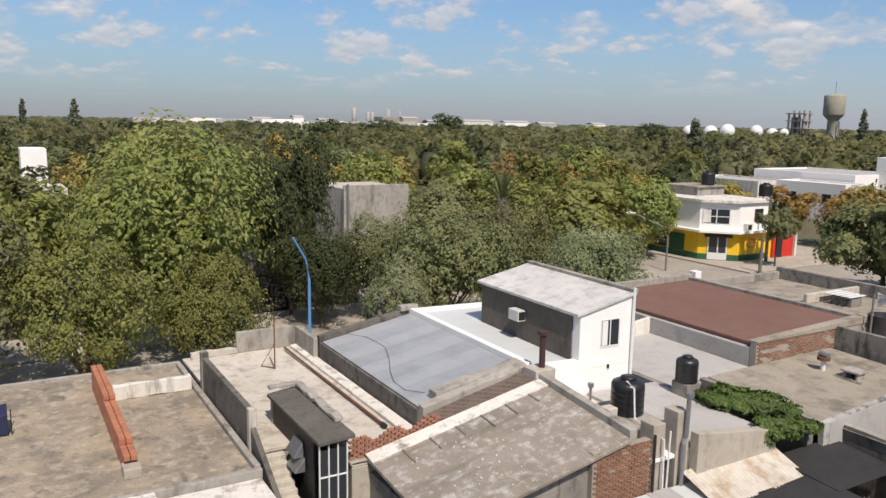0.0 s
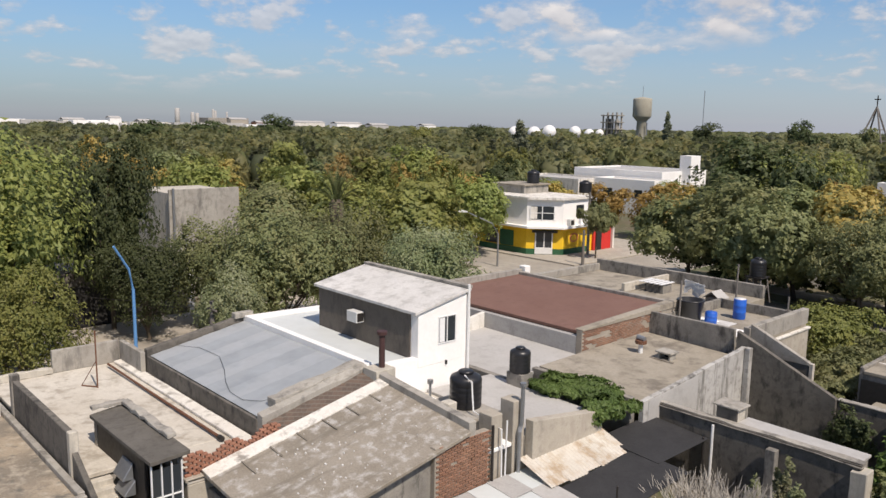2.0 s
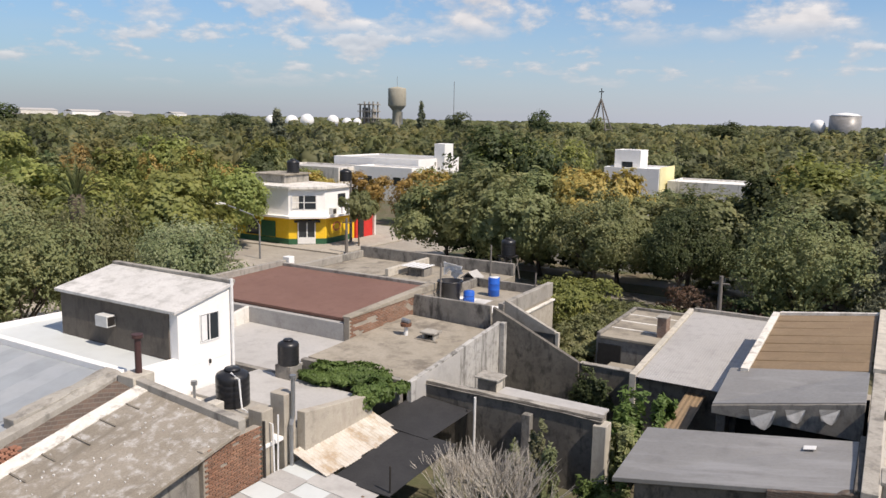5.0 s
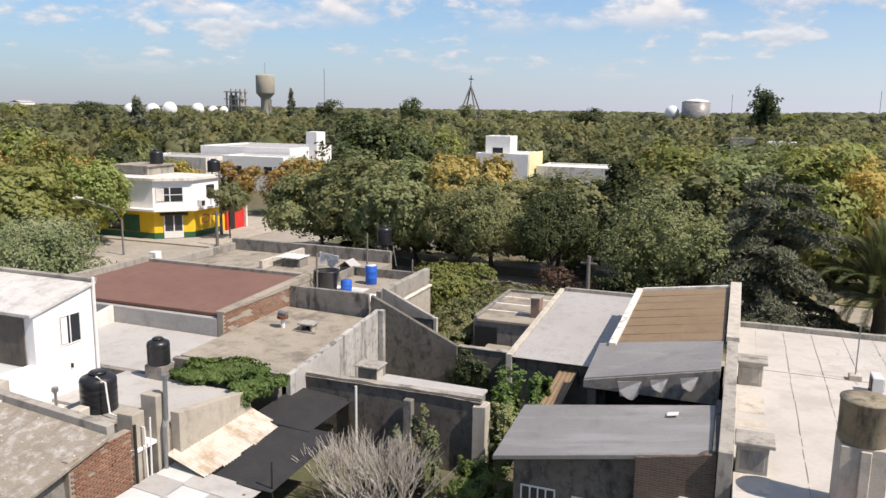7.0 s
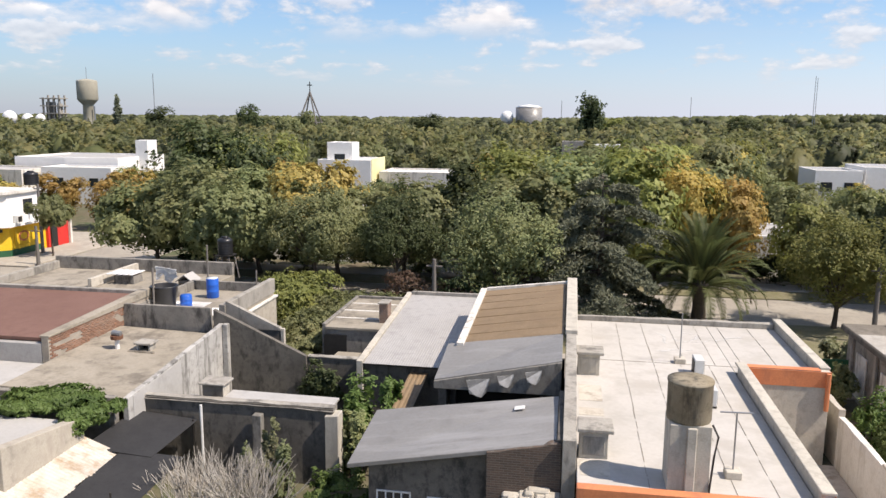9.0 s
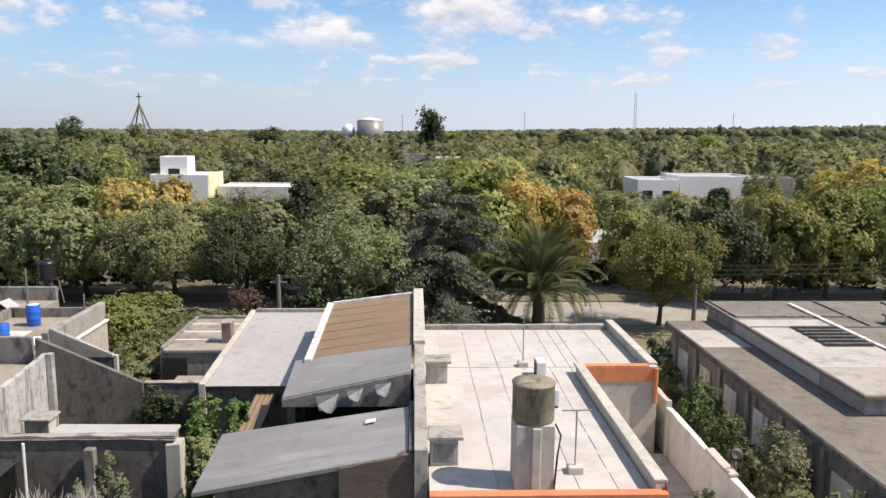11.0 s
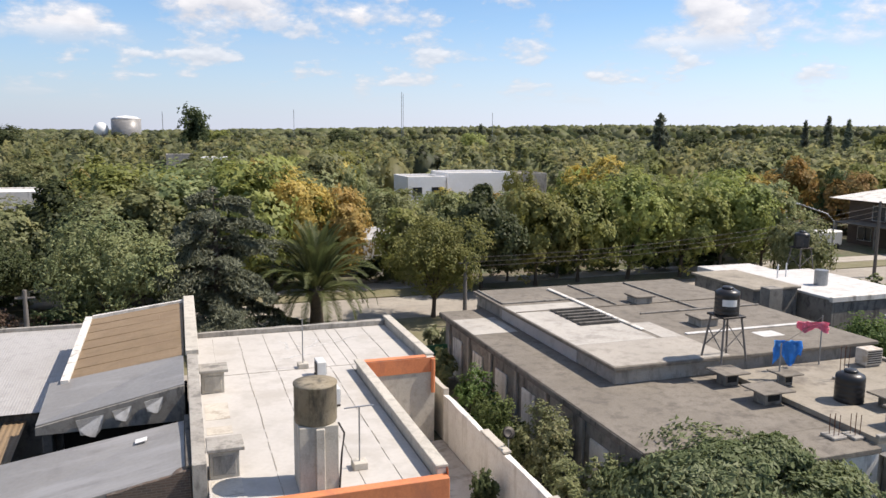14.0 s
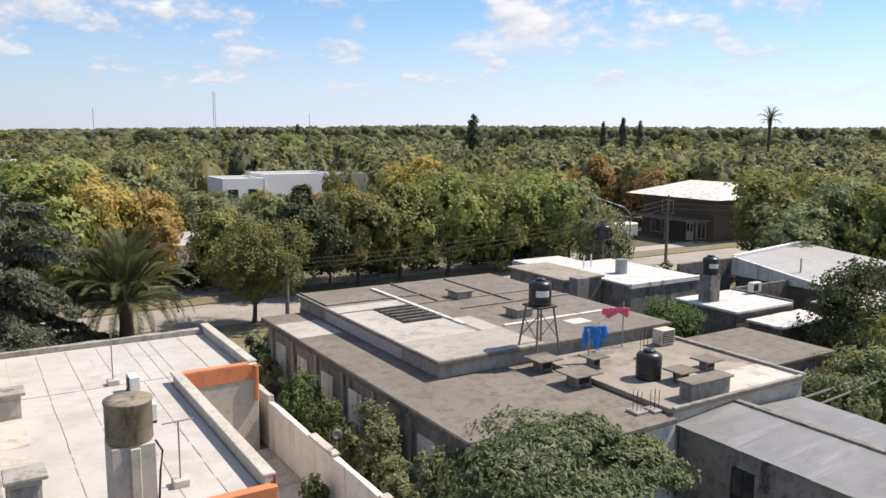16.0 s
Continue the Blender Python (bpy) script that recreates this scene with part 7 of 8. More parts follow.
# ---- trees ----
def conifer(x, y, height, reach, tiers, label, count=9000, seed=3, droop=0.25, narrow=1.0, name="conifer", leaf="needle", size=(0.3, 0.6)):
    """Uneven spreading boughs round one stem, each a flat plume with drooping twigs."""
    t = thing(name, x, y, 0, label, "tree")
    rng = np.random.default_rng(seed)
    boughs = tiers * 5
    bu = (np.arange(boughs) + rng.uniform(-1.5, 1.5, boughs)) / boughs
    bu = np.clip(bu, 0.02, 0.99)
    baz = np.arange(boughs) * 2.4 + rng.normal(0, 0.5, boughs)
    blen = reach * (1.03 - bu) ** (0.7 * narrow) * rng.uniform(0.5, 1.12, boughs)
    brise = rng.uniform(0.0, 0.3, boughs)
    share = blen / blen.sum()
    k = rng.choice(boughs, count, p=share)
    s = rng.uniform(0.1, 1.0, count) ** 0.7
    rr = blen[k] * s
    side = rng.normal(0, 1, count) * blen[k] * 0.13 * (1.15 - 0.75 * s)
    hang = rng.uniform(0, 1, count) ** 2 * (0.25 + 0.02 * height)
    z = height * (0.08 + 0.92 * bu[k]) + brise[k] * rr - droop * 1.5 * rr * s * s - hang * (0.4 + 0.6 * s) - np.abs(side) * 0.35
    p = np.stack([rr * np.cos(baz[k]) - side * np.sin(baz[k]), rr * np.sin(baz[k]) + side * np.cos(baz[k]), np.maximum(z, 0.1)], 1)
    n = rng.normal(size=(count, 3)) * 0.55 + np.stack([0.45 * np.cos(baz[k]), 0.45 * np.sin(baz[k]), 0.6 + 0 * s], 1)
    f = new("foliage", leaf_mesh("foliage", p, n, rng.uniform(*size, size=count), LEAF[leaf], seed, 0.34))
    f.parent = t
    bm = tube(bmesh.new(), [(0, 0, -0.2), (0.1, 0, height * 0.5), (0, 0, height * 0.97)], [height * 0.028, height * 0.018, 0.03], 9)
    part("trunk", bm, "bark", t, local=True)
    for b in range(boughs if count > 5000 else 0):
        bm = bmesh.new()
        c, sn, l, z = math.cos(baz[b]), math.sin(baz[b]), blen[b], height * (0.08 + 0.92 * bu[b])
        pts = [(l * q * c, l * q * sn, z + brise[b] * l * q - droop * 1.5 * l * q * q) for q in (0, 0.35, 0.65, 0.95)]
        tube(bm, pts, [0.07, 0.05, 0.03, 0.012], 4)
        part("bough", bm, "bark", t, local=True)
    return t


conifer(2.0, 51.0, 10.0, 7.4, 12, "broad grey-green cedar with drooping layered boughs", 30000, 3, 0.2, 0.78, size=(0.22, 0.48))
def palm(x, y, hub, length, fronds, label, seed=2, leaflets=52):
    t = thing("palm", x, y, 0, label, "palm tree")
    b = lathe([(0.62, -0.1), (0.5, 0.4), (0.42, hub * 0.5), (0.48, hub * 0.85), (0.6, hub), (0.3, hub + 0.35)], 16)
    for v in b.verts:
        v.co += 0.05 * noise.noise_vector(v.co * 4)
    part("trunk", b, "bark", t, local=True)
    meshes = []
    rng = random.Random(seed)
    for kind in range(4):
        bm = bmesh.new()
        rise = (1.5, 1.22, 0.85, 0.3)[kind]
        pts = []
        for i in range(12):
            u = i / 11
            ang = rise - u * u * (0.75 + 0.3 * kind)
            pts.append((pts[-1] + Vector((math.cos(ang), 0, math.sin(ang))) * length / 11) if pts else Vector((0.15, 0, 0)))
        tube(bm, pts, [0.05 * (1 - 0.9 * i / 11) + 0.006 for i in range(12)], 4)
        for i in range(leaflets):
            u = 0.12 + 0.88 * i / leaflets
            q = u * 11
            k = min(int(q), 10)
            p, d = pts[k].lerp(pts[k + 1], q - k), (pts[k + 1] - pts[k]).normalized()
            ll = length * 0.125 * math.sin(math.pi * min(0.97, 0.15 + 0.8 * u)) + 0.12
            for s in (-1, 1):
                side = (Vector((0, s, 0)) * 0.62 + d * 0.85 + Vector((0, 0, 0.28 + 0.15 * rng.random()))).normalized()
                tip = p + side * ll + Vector((0, 0, -0.12 * ll))
                w = d * 0.03
                bm.faces.new([bm.verts.new(c) for c in (p - w, p + w, p.lerp(tip, 0.6) + w * 0.9, tip, p.lerp(tip, 0.6) - w * 0.9)])
        me = bpy.data.meshes.new("frond")
        bm.to_mesh(me), bm.free()
        me.materials.append(LEAF["palm"])
        meshes.append(me)
    for i in range(fronds):
        f = new("frond", meshes[min(3, int(4 * i / fronds))])
        f.parent, f.location = t, (0, 0, hub + 0.15 - 0.3 * i / fronds)
        f.rotation_euler = (rng.uniform(-0.12, 0.12), rng.uniform(-0.1, 0.1), i * 2.4 + rng.uniform(-0.1, 0.1))
        f.scale = (1, 1, 1) if i < fronds * 0.8 else (0.85, 0.85, 0.85)
    return t


palm(8.6, 52.0, 2.7, 4.9, 90, "stout date palm with long arching green fronds")
palm(-48.6, 33.4, 7.6, 2.6, 30, "palm crown rising among the street trees", 5, 22)

# trees by the side street
tree(-45.6, 9.0, 13.4, 6.6, "green", 0.1, 0, True, "large spreading tree with bright green foliage by the street")
tree(-42.5, -2.0, 10.6, 5.0, "olive", 0.1, 1, True, "full green street tree with dusty leaves")
tree(-40.6, 3.4, 8.2, 3.6, "green", 0.1, 2, True, "leafy green street tree beside the pavement")
tree(-39.6, 9.6, 7.0, 3.0, "green", 0.1, 1, True, "leafy green street tree beside the pavement")
tree(-41.0, -9.5, 9.5, 4.6, "green", 0.1, 1, True, "leafy green street tree beside the pavement")
tree(-50.5, 17.3, 12.9, 3.6, "deep", 0.2, 2, True, "tall dark green tree with dense foliage")
tree(-53.5, 13.0, 12.0, 4.5, "deep", 0.2, 0, True, "tall dark green tree with dense foliage")
tree(-42.0, 24.6, 8.8, 4.6, "olive", 0.1, 2, True, "round street tree turning yellow in parts")
tree(-47.4, 22.0, 7.4, 3.6, "olive", 0.1, 1, True, "low leafy street tree beside the pavement")
tree(-42.5, 29.2, 8.2, 3.6, "olive", 0.1, 0, True, "round street tree turning yellow in parts")
tree(-47.0, 18.2, 6.6, 3.2, "deep", 0.1, 1, True, "low dark leafy street tree beside the pavement")
tree(-37.4, 18.6, 6.2, 2.5, "silver", 0.1, 1, True, "small tree with pale dry blossom")
tree(-36.4, 31.6, 7.8, 4.0, "silver", 0.1, 0, True, "round tree with silvery grey-green leaves")
tree(-41.5, 35.5, 6.6, 2.8, "silver", 0.1, 2, True, "round tree with silvery grey-green leaves")
tree(-48.3, 65.6, 5.9, 2.2, "olive", 0.5, 0, True, "small round yellowing tree before the shop")
tree(-58.5, 57.3, 8.2, 4.2, "green", 0.2, 1, True, "yellowing street tree by the corner shop")
tree(-57.0, 48.0, 8.0, 4.4, "olive", 0.1, 2, True, "leafy tree across the side street")
tree(-58.0, 40.0, 8.6, 4.8, "green", 0.1, 0, True, "leafy tree across the side street")
tree(-57.0, 33.0, 8.2, 4.2, "olive", 0.1, 1, True, "leafy tree across the side street")
# row along the avenue
for x, y, h, r, leaf, s in ((-35.5, 62.0, 8.6, 4.4, "olive", 2), (-30.0, 61.8, 9.2, 4.6, "olive", 1), (-26.2, 62.2, 9.0, 4.2, "olive", 0), (-19.0, 61.6, 8.4, 4.4, "olive", 2), (-13.5, 62.0, 8.2, 4.2, "olive", 1), (-8.0, 61.5, 9.2, 4.2, "deep", 0), (-3.0, 62.5, 9.8, 4.6, "olive", 2),
                            (-22.2, 62.4, 10.5, 4.2, "orange", 1), (8.4, 66.5, 9.9, 4.2, "yellow", 0), (12.4, 65.5, 8.4, 3.4, "yellow", 2), (19.5, 65.5, 7.4, 3.2, "olive", 1), (74.0, 41.0, 8.6, 4.2, "olive", 0), (82.0, 47.0, 9.0, 4.4, "deep", 2), (70.0, 34.0, 8.0, 4.0, "olive", 1), (64.0, 41.5, 6.4, 3.0, "deep", 2), (90.0, 55.0, 9.0, 4.4, "green", 0), (77.0, 31.0, 8.6, 4.2, "deep", 0), (66.0, 27.0, 7.6, 3.6, "olive", 2), (-4.0, 50.5, 8.6, 4.0, "olive", 2), (17.2, 52.6, 7.6, 4.0, "green", 0),
                            (24.5, 61.5, 8.6, 3.9, "deep", 0), (29.5, 61.2, 9.2, 3.9, "green", 2), (34.0, 61.8, 8.9, 3.8, "green", 0), (39.0, 61.5, 9.7, 4.3, "green", 0), (44.5, 61.2, 9.6, 4.2, "green", 2), (49.5, 61.8, 9.3, 4.0, "green", 1), (55.0, 62.5, 8.8, 3.8, "olive", 0),
                            (58.0, 67.5, 9.2, 4.0, "orange", 2), (47.0, 49.5, 6.8, 2.8, "olive", 1), (68.5, 50.0, 10.0, 5.2, "green", 1), (22.5, 65.0, 8.0, 3.2, "olive", 0), (0.5, 65.5, 10.4, 5.0, "olive", 1), (-5.5, 69.0, 10.6, 4.8, "green", 0), (6.0, 70.0, 10.2, 4.6, "deep", 2)):
    tree(x, y, h, r * (1.2 if x < 5 else 1.08), leaf, 0.2, s, True, "leafy street tree beside the avenue", group="street trees")
for x, y, h, r, leaf, sh in ((-18.8, 54.8, 8.4, 4.3, "olive", 2), (-12.4, 54.6, 8.1, 4.0, "deep", 0), (-26.2, 55.4, 8.2, 4.0, "olive", 1)):
    tree(x, y, h, r, leaf, 0.3, sh, True, "leafy street tree with a bare dark trunk on the verge", group="street trees")
tree(-50.0, 100.0, 11.6, 7.0, "deep", 0.1, 1, True, "broad dark tree standing above its neighbours")
tree(-42.0, 101.0, 11.6, 5.5, "green", 0.1, 2, True, "broad tree with yellow-green crown")

# lots seen through the canopy: heading range, distance and height that stay in view
GAPS = ((119, 136, 80, 0.5), (120, 130, 132, 5.2), (101, 110, 104, 4.6), (64, 75, 118, 4.6), (36.5, 43.5, 102, 2.5), (152, 158, 60, 4.0), (177, 181, 88, 8.2))
rng = random.Random(9)
kinds = ["olive"] * 9 + ["green"] * 8 + ["deep"] * 3 + ["yellow"] * 5 + ["orange"] * 2


def cleared(x, y, h, r):
    d, a = math.hypot(x, y), math.degrees(math.atan2(y, x))
    w = math.degrees(r / d)
    for a0, a1, dist, low in GAPS:
        if d < dist and a0 < a + w * 0.8 and a - w * 0.8 < a1:
            h = min(h, 13.5 - (13.5 - low) * d / dist)
    return h


HOMES = ((-90, -65, 102, 127), (-35, -13, 102, 115), (32, 57, 111, 122), (-65, -51, 60, 80), (78, 94, 62, 78), (-96, -80, -10, 7), (-64, -52, 12, 30), (-29, -15, 68, 79), (-9, 3, 69, 79), (15, 27, 69, 80), (33, 47, 69, 80), (65, 77, 70, 93))
spots, count = [], 0
for ring_i in range(60):
    r0 = 56 + ring_i * 6.5
    steps = int(r0 * 2.95 / 5.6)
    for k in range(steps):
        a = radians(18 + 170 * rng.random())
        r = r0 + rng.uniform(-6, 6)
        x, y = r * math.cos(a), r * math.sin(a)
        rad = rng.uniform(2.8, 5.4)
        h = min(11.4, rng.gauss(8.6, 1.3) + (rad - 4) * 0.6)
        if -49 < x < -37 or 51 < y < 62.5 or (y < 51 and x > -49):
            if not (x > 62 and y < 50) or rng.random() < 0.5:
                continue
        if any(x0 - rad * 0.7 < x < x1 + rad * 0.7 and y0 - rad * 0.7 < y < y1 + rad * 0.7 for x0, x1, y0, y1 in HOMES):
            continue
        h = cleared(x, y, h, rad)
        if h < 3.6:
            continue
        if sum((x - s[0]) ** 2 + (y - s[1]) ** 2 < 10 for s in spots[-260:]):
            continue
        spots.append((x, y, h, min(rad, h * 0.62), rng.choice(kinds), rng.randrange(3)))
spots = [s if s[4] not in ("yellow", "orange") or math.hypot(s[0], s[1]) > 78 else (*s[:4], "green", s[5]) for s in spots]
near = [s for s in spots if math.hypot(s[0], s[1]) < 128][:235]
for x, y, h, r, leaf, s in near:
    tree(x, y, h, r, leaf, 0.1, s, False, "leafy garden tree among distant houses", group="garden trees")

# the town's canopy beyond, one mesh for each sort of foliage, haze in its colours
kept = set((s[0], s[1]) for s in near)
patterns = [lobed(40 + i, 380, 1.0, 0.12, 1.0, 12) for i in range(6)]
sheets = {}
rng_np = np.random.default_rng(5)
ico = bmesh.new()
bmesh.ops.create_icosphere(ico, subdivisions=2, radius=1.0)
ico_v, ico_f = np.array([v.co for v in ico.verts]), np.array([[v.index for v in f.verts] for f in ico.faces])
ico.free()
lumps = {}


def lump(leaf, x, y, z, rx, rz):
    """A closed uneven body inside a distant crown."""
    bulge = np.array([1 + 0.3 * noise.noise(Vector(v) * 1.9 + Vector((x, y, 0))) + 0.26 * noise.noise(Vector(v) * 4.5 + Vector((y, x, 0))) for v in ico_v])
    lumps.setdefault(leaf, []).append(ico_v * bulge[:, None] * (rx, rx, rz) + (x, y, z))


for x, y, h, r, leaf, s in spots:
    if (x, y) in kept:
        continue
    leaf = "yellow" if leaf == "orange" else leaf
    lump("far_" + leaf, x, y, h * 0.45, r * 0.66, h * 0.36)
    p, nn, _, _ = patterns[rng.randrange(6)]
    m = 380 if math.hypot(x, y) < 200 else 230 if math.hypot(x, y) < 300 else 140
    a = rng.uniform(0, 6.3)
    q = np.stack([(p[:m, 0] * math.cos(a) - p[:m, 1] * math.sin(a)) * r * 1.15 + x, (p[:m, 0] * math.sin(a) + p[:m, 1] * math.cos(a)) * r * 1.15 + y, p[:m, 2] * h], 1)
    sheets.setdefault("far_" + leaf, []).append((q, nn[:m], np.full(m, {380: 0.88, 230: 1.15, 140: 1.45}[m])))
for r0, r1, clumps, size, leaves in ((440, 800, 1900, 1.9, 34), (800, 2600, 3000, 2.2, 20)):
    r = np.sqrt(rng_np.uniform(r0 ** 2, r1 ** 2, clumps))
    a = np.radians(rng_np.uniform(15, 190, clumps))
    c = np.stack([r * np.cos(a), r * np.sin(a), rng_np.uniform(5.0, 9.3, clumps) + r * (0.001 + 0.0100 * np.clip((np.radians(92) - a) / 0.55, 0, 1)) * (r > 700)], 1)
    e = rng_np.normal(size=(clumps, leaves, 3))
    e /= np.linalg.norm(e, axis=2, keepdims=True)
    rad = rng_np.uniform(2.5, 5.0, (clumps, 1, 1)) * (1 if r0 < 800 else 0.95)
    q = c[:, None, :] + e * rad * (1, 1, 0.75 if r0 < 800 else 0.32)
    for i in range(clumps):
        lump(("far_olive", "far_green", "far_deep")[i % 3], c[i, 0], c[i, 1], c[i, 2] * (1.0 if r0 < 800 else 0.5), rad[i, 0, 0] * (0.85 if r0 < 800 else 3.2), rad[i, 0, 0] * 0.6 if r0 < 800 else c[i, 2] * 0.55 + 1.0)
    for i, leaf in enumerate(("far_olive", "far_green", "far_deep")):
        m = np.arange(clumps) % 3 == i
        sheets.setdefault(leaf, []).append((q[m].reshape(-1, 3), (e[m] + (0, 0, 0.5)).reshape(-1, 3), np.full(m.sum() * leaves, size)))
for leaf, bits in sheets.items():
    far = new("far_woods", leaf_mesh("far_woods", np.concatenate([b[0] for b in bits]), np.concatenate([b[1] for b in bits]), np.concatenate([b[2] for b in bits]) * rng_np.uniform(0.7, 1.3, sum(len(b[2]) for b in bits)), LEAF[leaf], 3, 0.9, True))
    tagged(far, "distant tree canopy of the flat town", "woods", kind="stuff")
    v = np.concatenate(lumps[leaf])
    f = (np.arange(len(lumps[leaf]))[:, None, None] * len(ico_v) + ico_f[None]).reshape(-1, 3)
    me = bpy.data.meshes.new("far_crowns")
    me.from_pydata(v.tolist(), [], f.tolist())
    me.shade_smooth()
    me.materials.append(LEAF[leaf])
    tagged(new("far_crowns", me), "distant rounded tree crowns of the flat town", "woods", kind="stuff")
# tall single trees on the skyline
for x, y, h, reach, narrow in ((-134, 148, 15.4, 4.2, 1.0), (146, 215, 19.7, 6.5, 0.9), (241, 254, 19.2, 3.0, 1.0), (247, 248, 21.1, 3.5, 1.0), (252, 243, 19.7, 3.0, 1.0), (-350, 12, 19.9, 2.0, 0.8), (-329, 28.6, 20.0, 4.0, 0.8), (-205, 330, 22.0, 3.5, 0.8), (130, 330, 17.0, 2.5, 0.9)):
    conifer(x, y, h, reach, 17, "tall dark conifer standing over the town", 2200, int(abs(x)), 0.2, narrow, size=(1.0, 2.2))
shrub(6.5, 300, 0, 5.4, 5.4, 21.4, "deep", "tall dome-shaped dark pine on the skyline", 5200, (0.8, 1.5), 19, "tree", "tree", 40)
palm(212, 151, 18.2, 4.6, 60, "tall slender palm standing over the canopy", 9, 16)
for x, y, h, r in ((-330, 330, 13.8, 10), (-300, 120, 13.6, 9), (-420, 200, 14.0, 12), (60, 300, 13.6, 9), (110, 290, 13.8, 8), (20, 380, 14.2, 10), (180, 240, 14.0, 8), (-168, 300, 16.0, 7), (-141, 330, 17.4, 7), (-390, 226, 17.6, 11), (-118, 340, 16.4, 6), (-100, 260, 14, 7), (-60, 330, 14, 9), (-290, 250, 14, 8), (-240, 240, 14, 7), (280, 170, 15, 9), (262, 190, 15, 8), (300, 150, 15.5, 9), (230, 205, 14.5, 8)):
    tree(x, y, h - 0.8, r * 1.15, ("deep", "olive", "green")[int(abs(x)) % 3], 0.1, 1, False, "large tree rising over the canopy", group="skyline trees")

# ---- shrubs and creepers near by ----
shrub(-16.3, 23.2, 2.9, 1.0, 1.2, 0.9, "ivy", "bright green creeper hanging over a wall", 4500, (0.14, 0.28), 33, "creeper", "creeper", 12, False)
shrub(-17.9, 23.3, 3.2, 1.9, 1.1, 0.6, "ivy", "bright green creeper spread over a low roof", 9000, (0.14, 0.28), 2, "creeper", "creeper", 16, False)
shrub(16.2, 18.6, 1.9, 3.3, 3.4, 2.0, "vine", "thick climbing vine covering a pergola", 26000, (0.14, 0.3), 3, "climbing_vine", "vine", 17)
shrub(19.3, 17.9, 1.4, 0.9, 0.8, 1.5, "ivy", "leafy vine hanging before the pale wall", 4500, (0.12, 0.26), 7, "climbing_vine", "vine")
for x, y, s, h, leaf, sd in ((12.2, 31.4, 1.2, 2.6, "ivy", 4), (12.4, 28.6, 1.2, 2.9, "ivy", 5), (12.7, 24.6, 1.5, 3.2, "olive", 6), (12.4, 21.4, 1.5, 3.0, "olive", 8), (13.0, 18.4, 1.6, 2.9, "vine", 9), (12.9, 37.8, 0.8, 1.9, "olive", 10), (11.7, 43.4, 0.9, 2.0, "silver", 12), (14.0, 42.4, 1.0, 2.2, "silver", 13), (11.6, 19.4, 0.5, 1.2, "russet", 14)):
    shrub(x, y, 0, s, s, h, leaf, "garden shrub along the boundary wall", 4200, (0.1, 0.24), sd, group="garden shrubs")
for x, y, r, h, leaf, sd in ((8.9, 21.6, 0.8, 1.3, "deep", 81), (9.4, 18.9, 0.9, 1.5, "ivy", 82), (8.4, 17.0, 0.8, 1.2, "russet", 83), (9.8, 24.4, 0.6, 1.6, "deep", 84)):
    shrub(x, y, 0.06, r, r, h, leaf, "small leafy shrub growing in the narrow passage", 2200, (0.08, 0.2), sd, group="passage shrubs")
shrub(-7.5, 28.7, 0, 1.3, 1.4, 3.0, "ivy", "broad-leaved shrub in the back yard", 4500, (0.14, 0.34), 15)
shrub(-7.7, 26.6, 0, 0.9, 1.0, 2.6, "olive", "creeper climbing the end of the old wall", 2600, (0.12, 0.25), 16)
shrub(-7.4, 23.3, 0, 1.3, 1.3, 1.9, "ivy", "bright green shrub in the yard", 4500, (0.1, 0.22), 17)
shrub(-10.9, 32.2, 0, 1.0, 0.5, 2.3, "deep", "clipped dark hedge against the blackened wall", 4000, (0.1, 0.2), 18, "hedge", "hedge")
for x, y, h in ((-9.9, 24.0, 2.9), (-10.6, 23.6, 2.4), (-9.3, 23.3, 2.6)):
    shrub(x, y, 0, 0.42, 0.42, h, "silver", "slender grey-green columnar shrub", 2600, (0.1, 0.2), int(h * 10), group="columnar shrubs")
shrub(-14.0, 39.2, 0, 1.8, 4.2, 2.7, "olive", "overgrown green hedge below the terrace", 9000, (0.16, 0.32), 31, "hedge", "hedge", 22)
shrub(-13.5, 46.6, 0, 3.6, 2.4, 2.3, "olive", "large overgrown green hedge behind the terrace", 14000, (0.16, 0.32), 20, "hedge", "hedge", 24)
shrub(-17.5, 47.5, 0, 2.8, 2.2, 3.6, "green", "large overgrown green hedge behind the terrace", 9000, (0.16, 0.32), 21, "hedge", "hedge", 20)
shrub(-9.5, 49.5, 0, 3.3, 2.0, 2.9, "russet", "russet-leaved bush by the road", 6000, (0.14, 0.3), 22)
shrub(-5.5, 48.5, 0, 3.0, 2.0, 3.2, "deep", "dark bush in the shade of the trees", 7000, (0.16, 0.32), 23)
shrub(33.0, 30.6, 0, 2.9, 2.4, 4.1, "ivy", "bright green creeper over a yard fence", 12000, (0.14, 0.28), 24, "creeper", "creeper")
shrub(33.6, 18.8, 0, 2.2, 2.2, 3.8, "olive", "dense green tree by the low shed", 8000, (0.14, 0.3), 25)
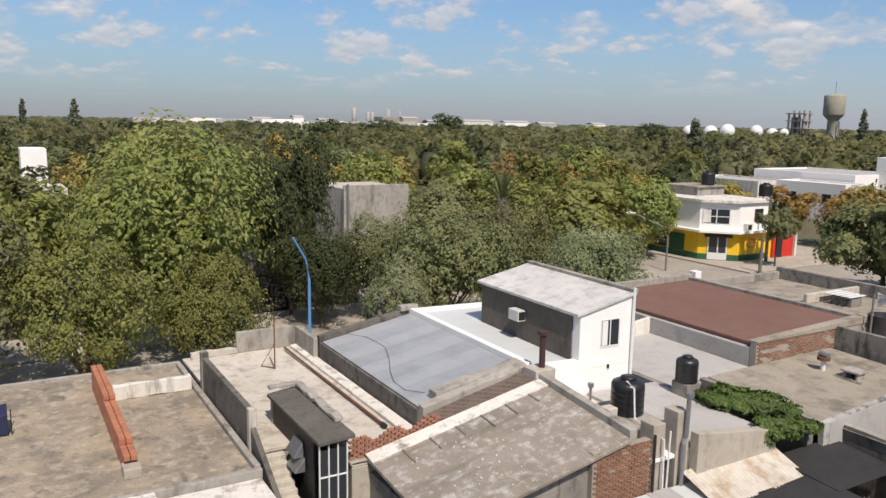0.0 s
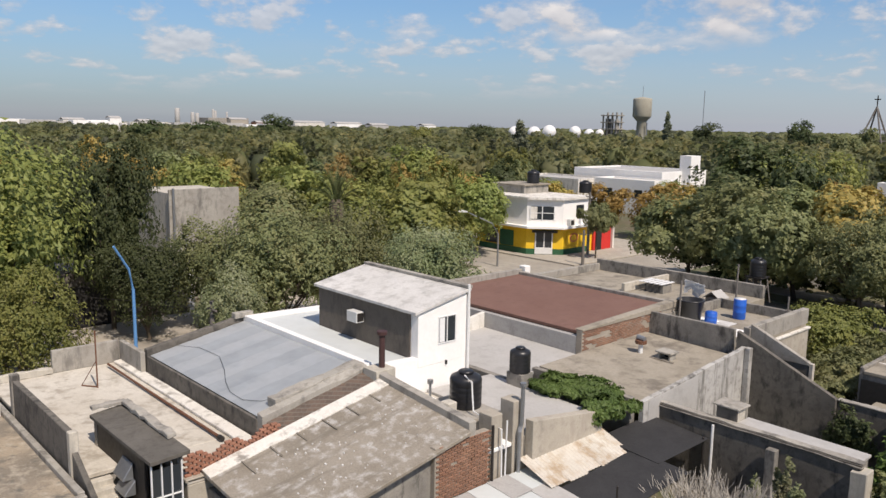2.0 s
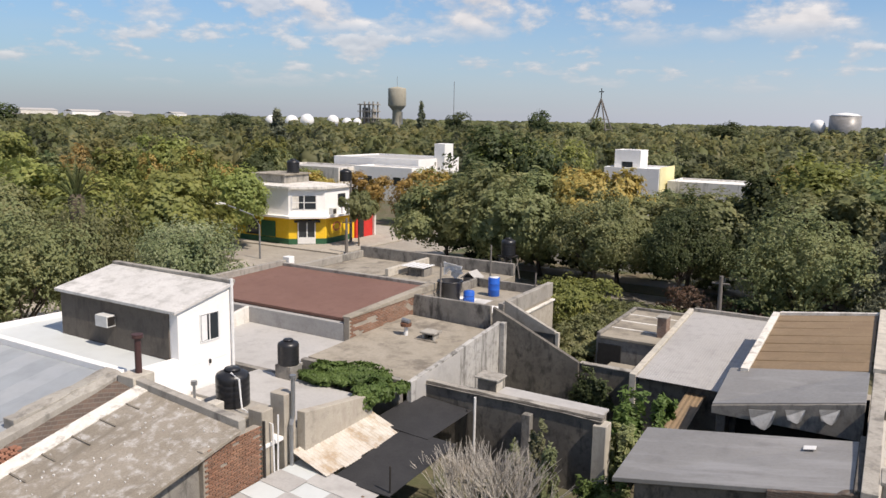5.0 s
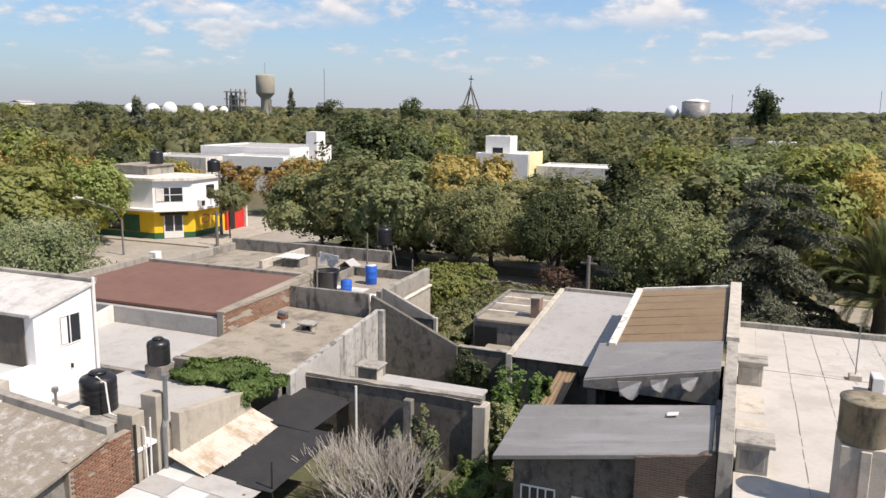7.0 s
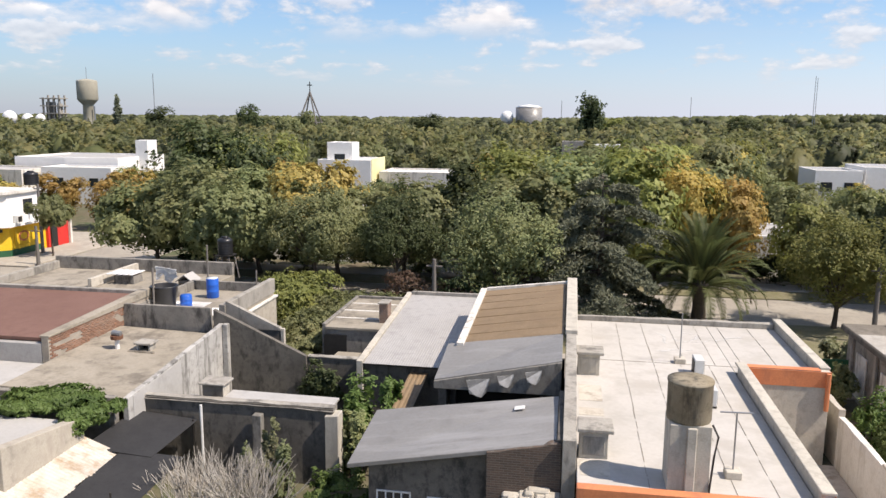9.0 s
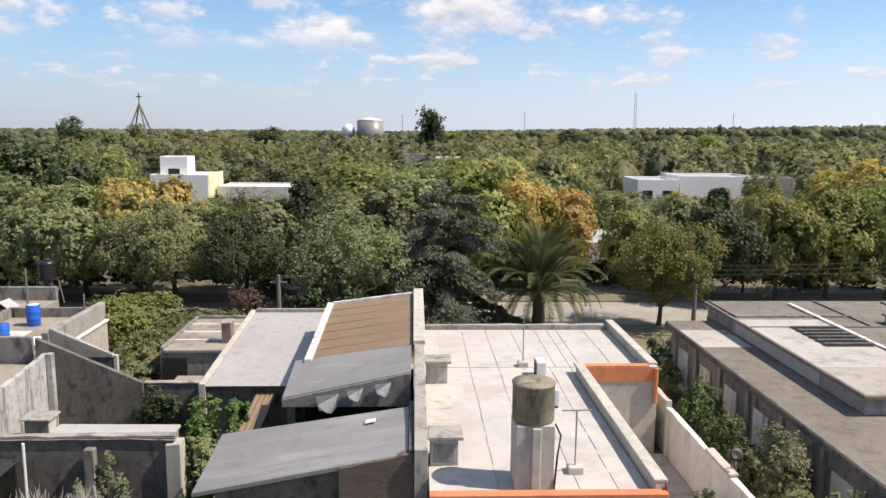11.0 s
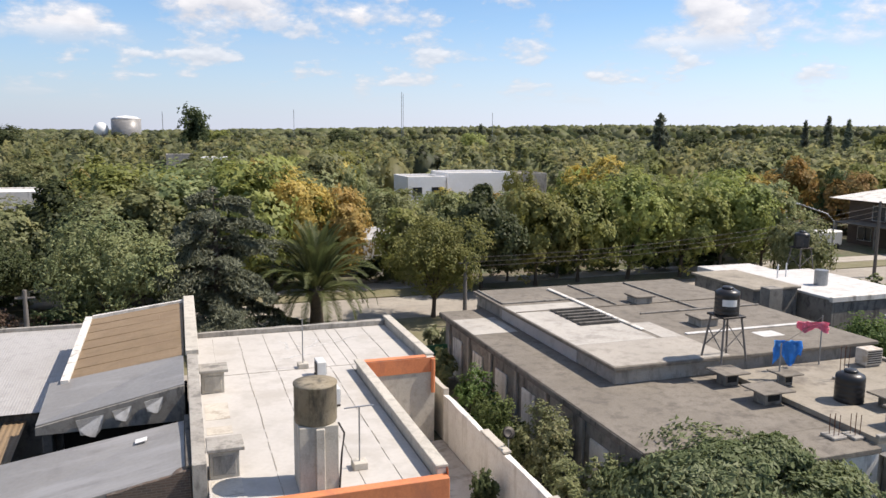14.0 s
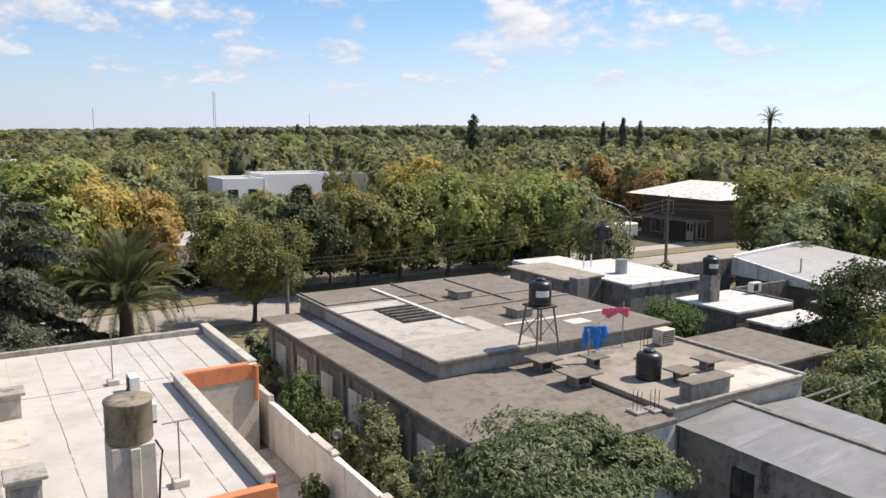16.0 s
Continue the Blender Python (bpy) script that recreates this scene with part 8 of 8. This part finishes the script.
shrub(37.0, 19.2, 0, 2.4, 2.4, 4.6, "green", "dense green tree by the low shed", 8000, (0.14, 0.3), 26)
shrub(31.2, 20.0, 0, 1.5, 1.3, 2.6, "silver", "grey-green shrub beside the outbuilding", 4000, (0.12, 0.26), 27)
shrub(42.2, 23.0, 0, 3.0, 3.0, 6.0, "deep", "dark tree at the edge of the yard", 8000, (0.16, 0.34), 28)
shrub(19.5, 44.8, 0, 1.6, 1.2, 2.0, "olive", "bush on the grass verge", 3000, (0.12, 0.26), 29)
for i in range(10):
    shrub(26 + i * 5.5, 46.0 + (i % 3), 0, 2.2, 1.4, 1.5 + 0.5 * (i % 2), "olive" if i % 2 else "russet", "low dusty bush on the verge", 2200, (0.14, 0.3), 40 + i, group="verge bushes")

# hedge row added to give the darkness of shaded ground under the trees
for i in range(17):
    shrub(-34 + i * 5.6, 65.0 + (i % 2), 0, 2.9, 1.1, 2.2 + 0.5 * (i % 3), ("deep", "olive", "deep")[i % 3], "dark hedge added for the shade behind the street trees", 2400, (0.2, 0.4), 60 + i, "hedge", "hedge", group="garden hedges")
# leafless bush: stems that fork twice
db = thing("bare_bush", -10.7, 21.8, 0, "large leafless bush with pale dry twigs", "shrub")
rng = random.Random(21)
for stem in range(80):
    bm = bmesh.new()
    a, lean = rng.uniform(0, 6.3), rng.uniform(0.15, 0.75)
    start = Vector((rng.uniform(-1.3, 1.3), rng.uniform(-0.8, 0.8), 0))
    out = Vector((math.cos(a) * lean, math.sin(a) * lean, 1)).normalized()
    fork = start + out * rng.uniform(0.9, 1.5)
    tube(bm, [start, fork], [0.026, 0.018], 4)
    for k in range(4):
        d1 = (out + Vector((rng.uniform(-0.45, 0.45), rng.uniform(-0.45, 0.45), 0.1))).normalized()
        f2 = fork + d1 * rng.uniform(0.5, 0.9)
        tube(bm, [fork, f2], [0.017, 0.012], 3)
        for j in range(3):
            d2 = (d1 + Vector((rng.uniform(-0.5, 0.5), rng.uniform(-0.5, 0.5), 0.1))).normalized()
            tube(bm, [f2, f2 + d2 * rng.uniform(0.4, 0.8)], [0.012, 0.006], 3)
    part("stem", bm, "pale_bark", db, local=True)
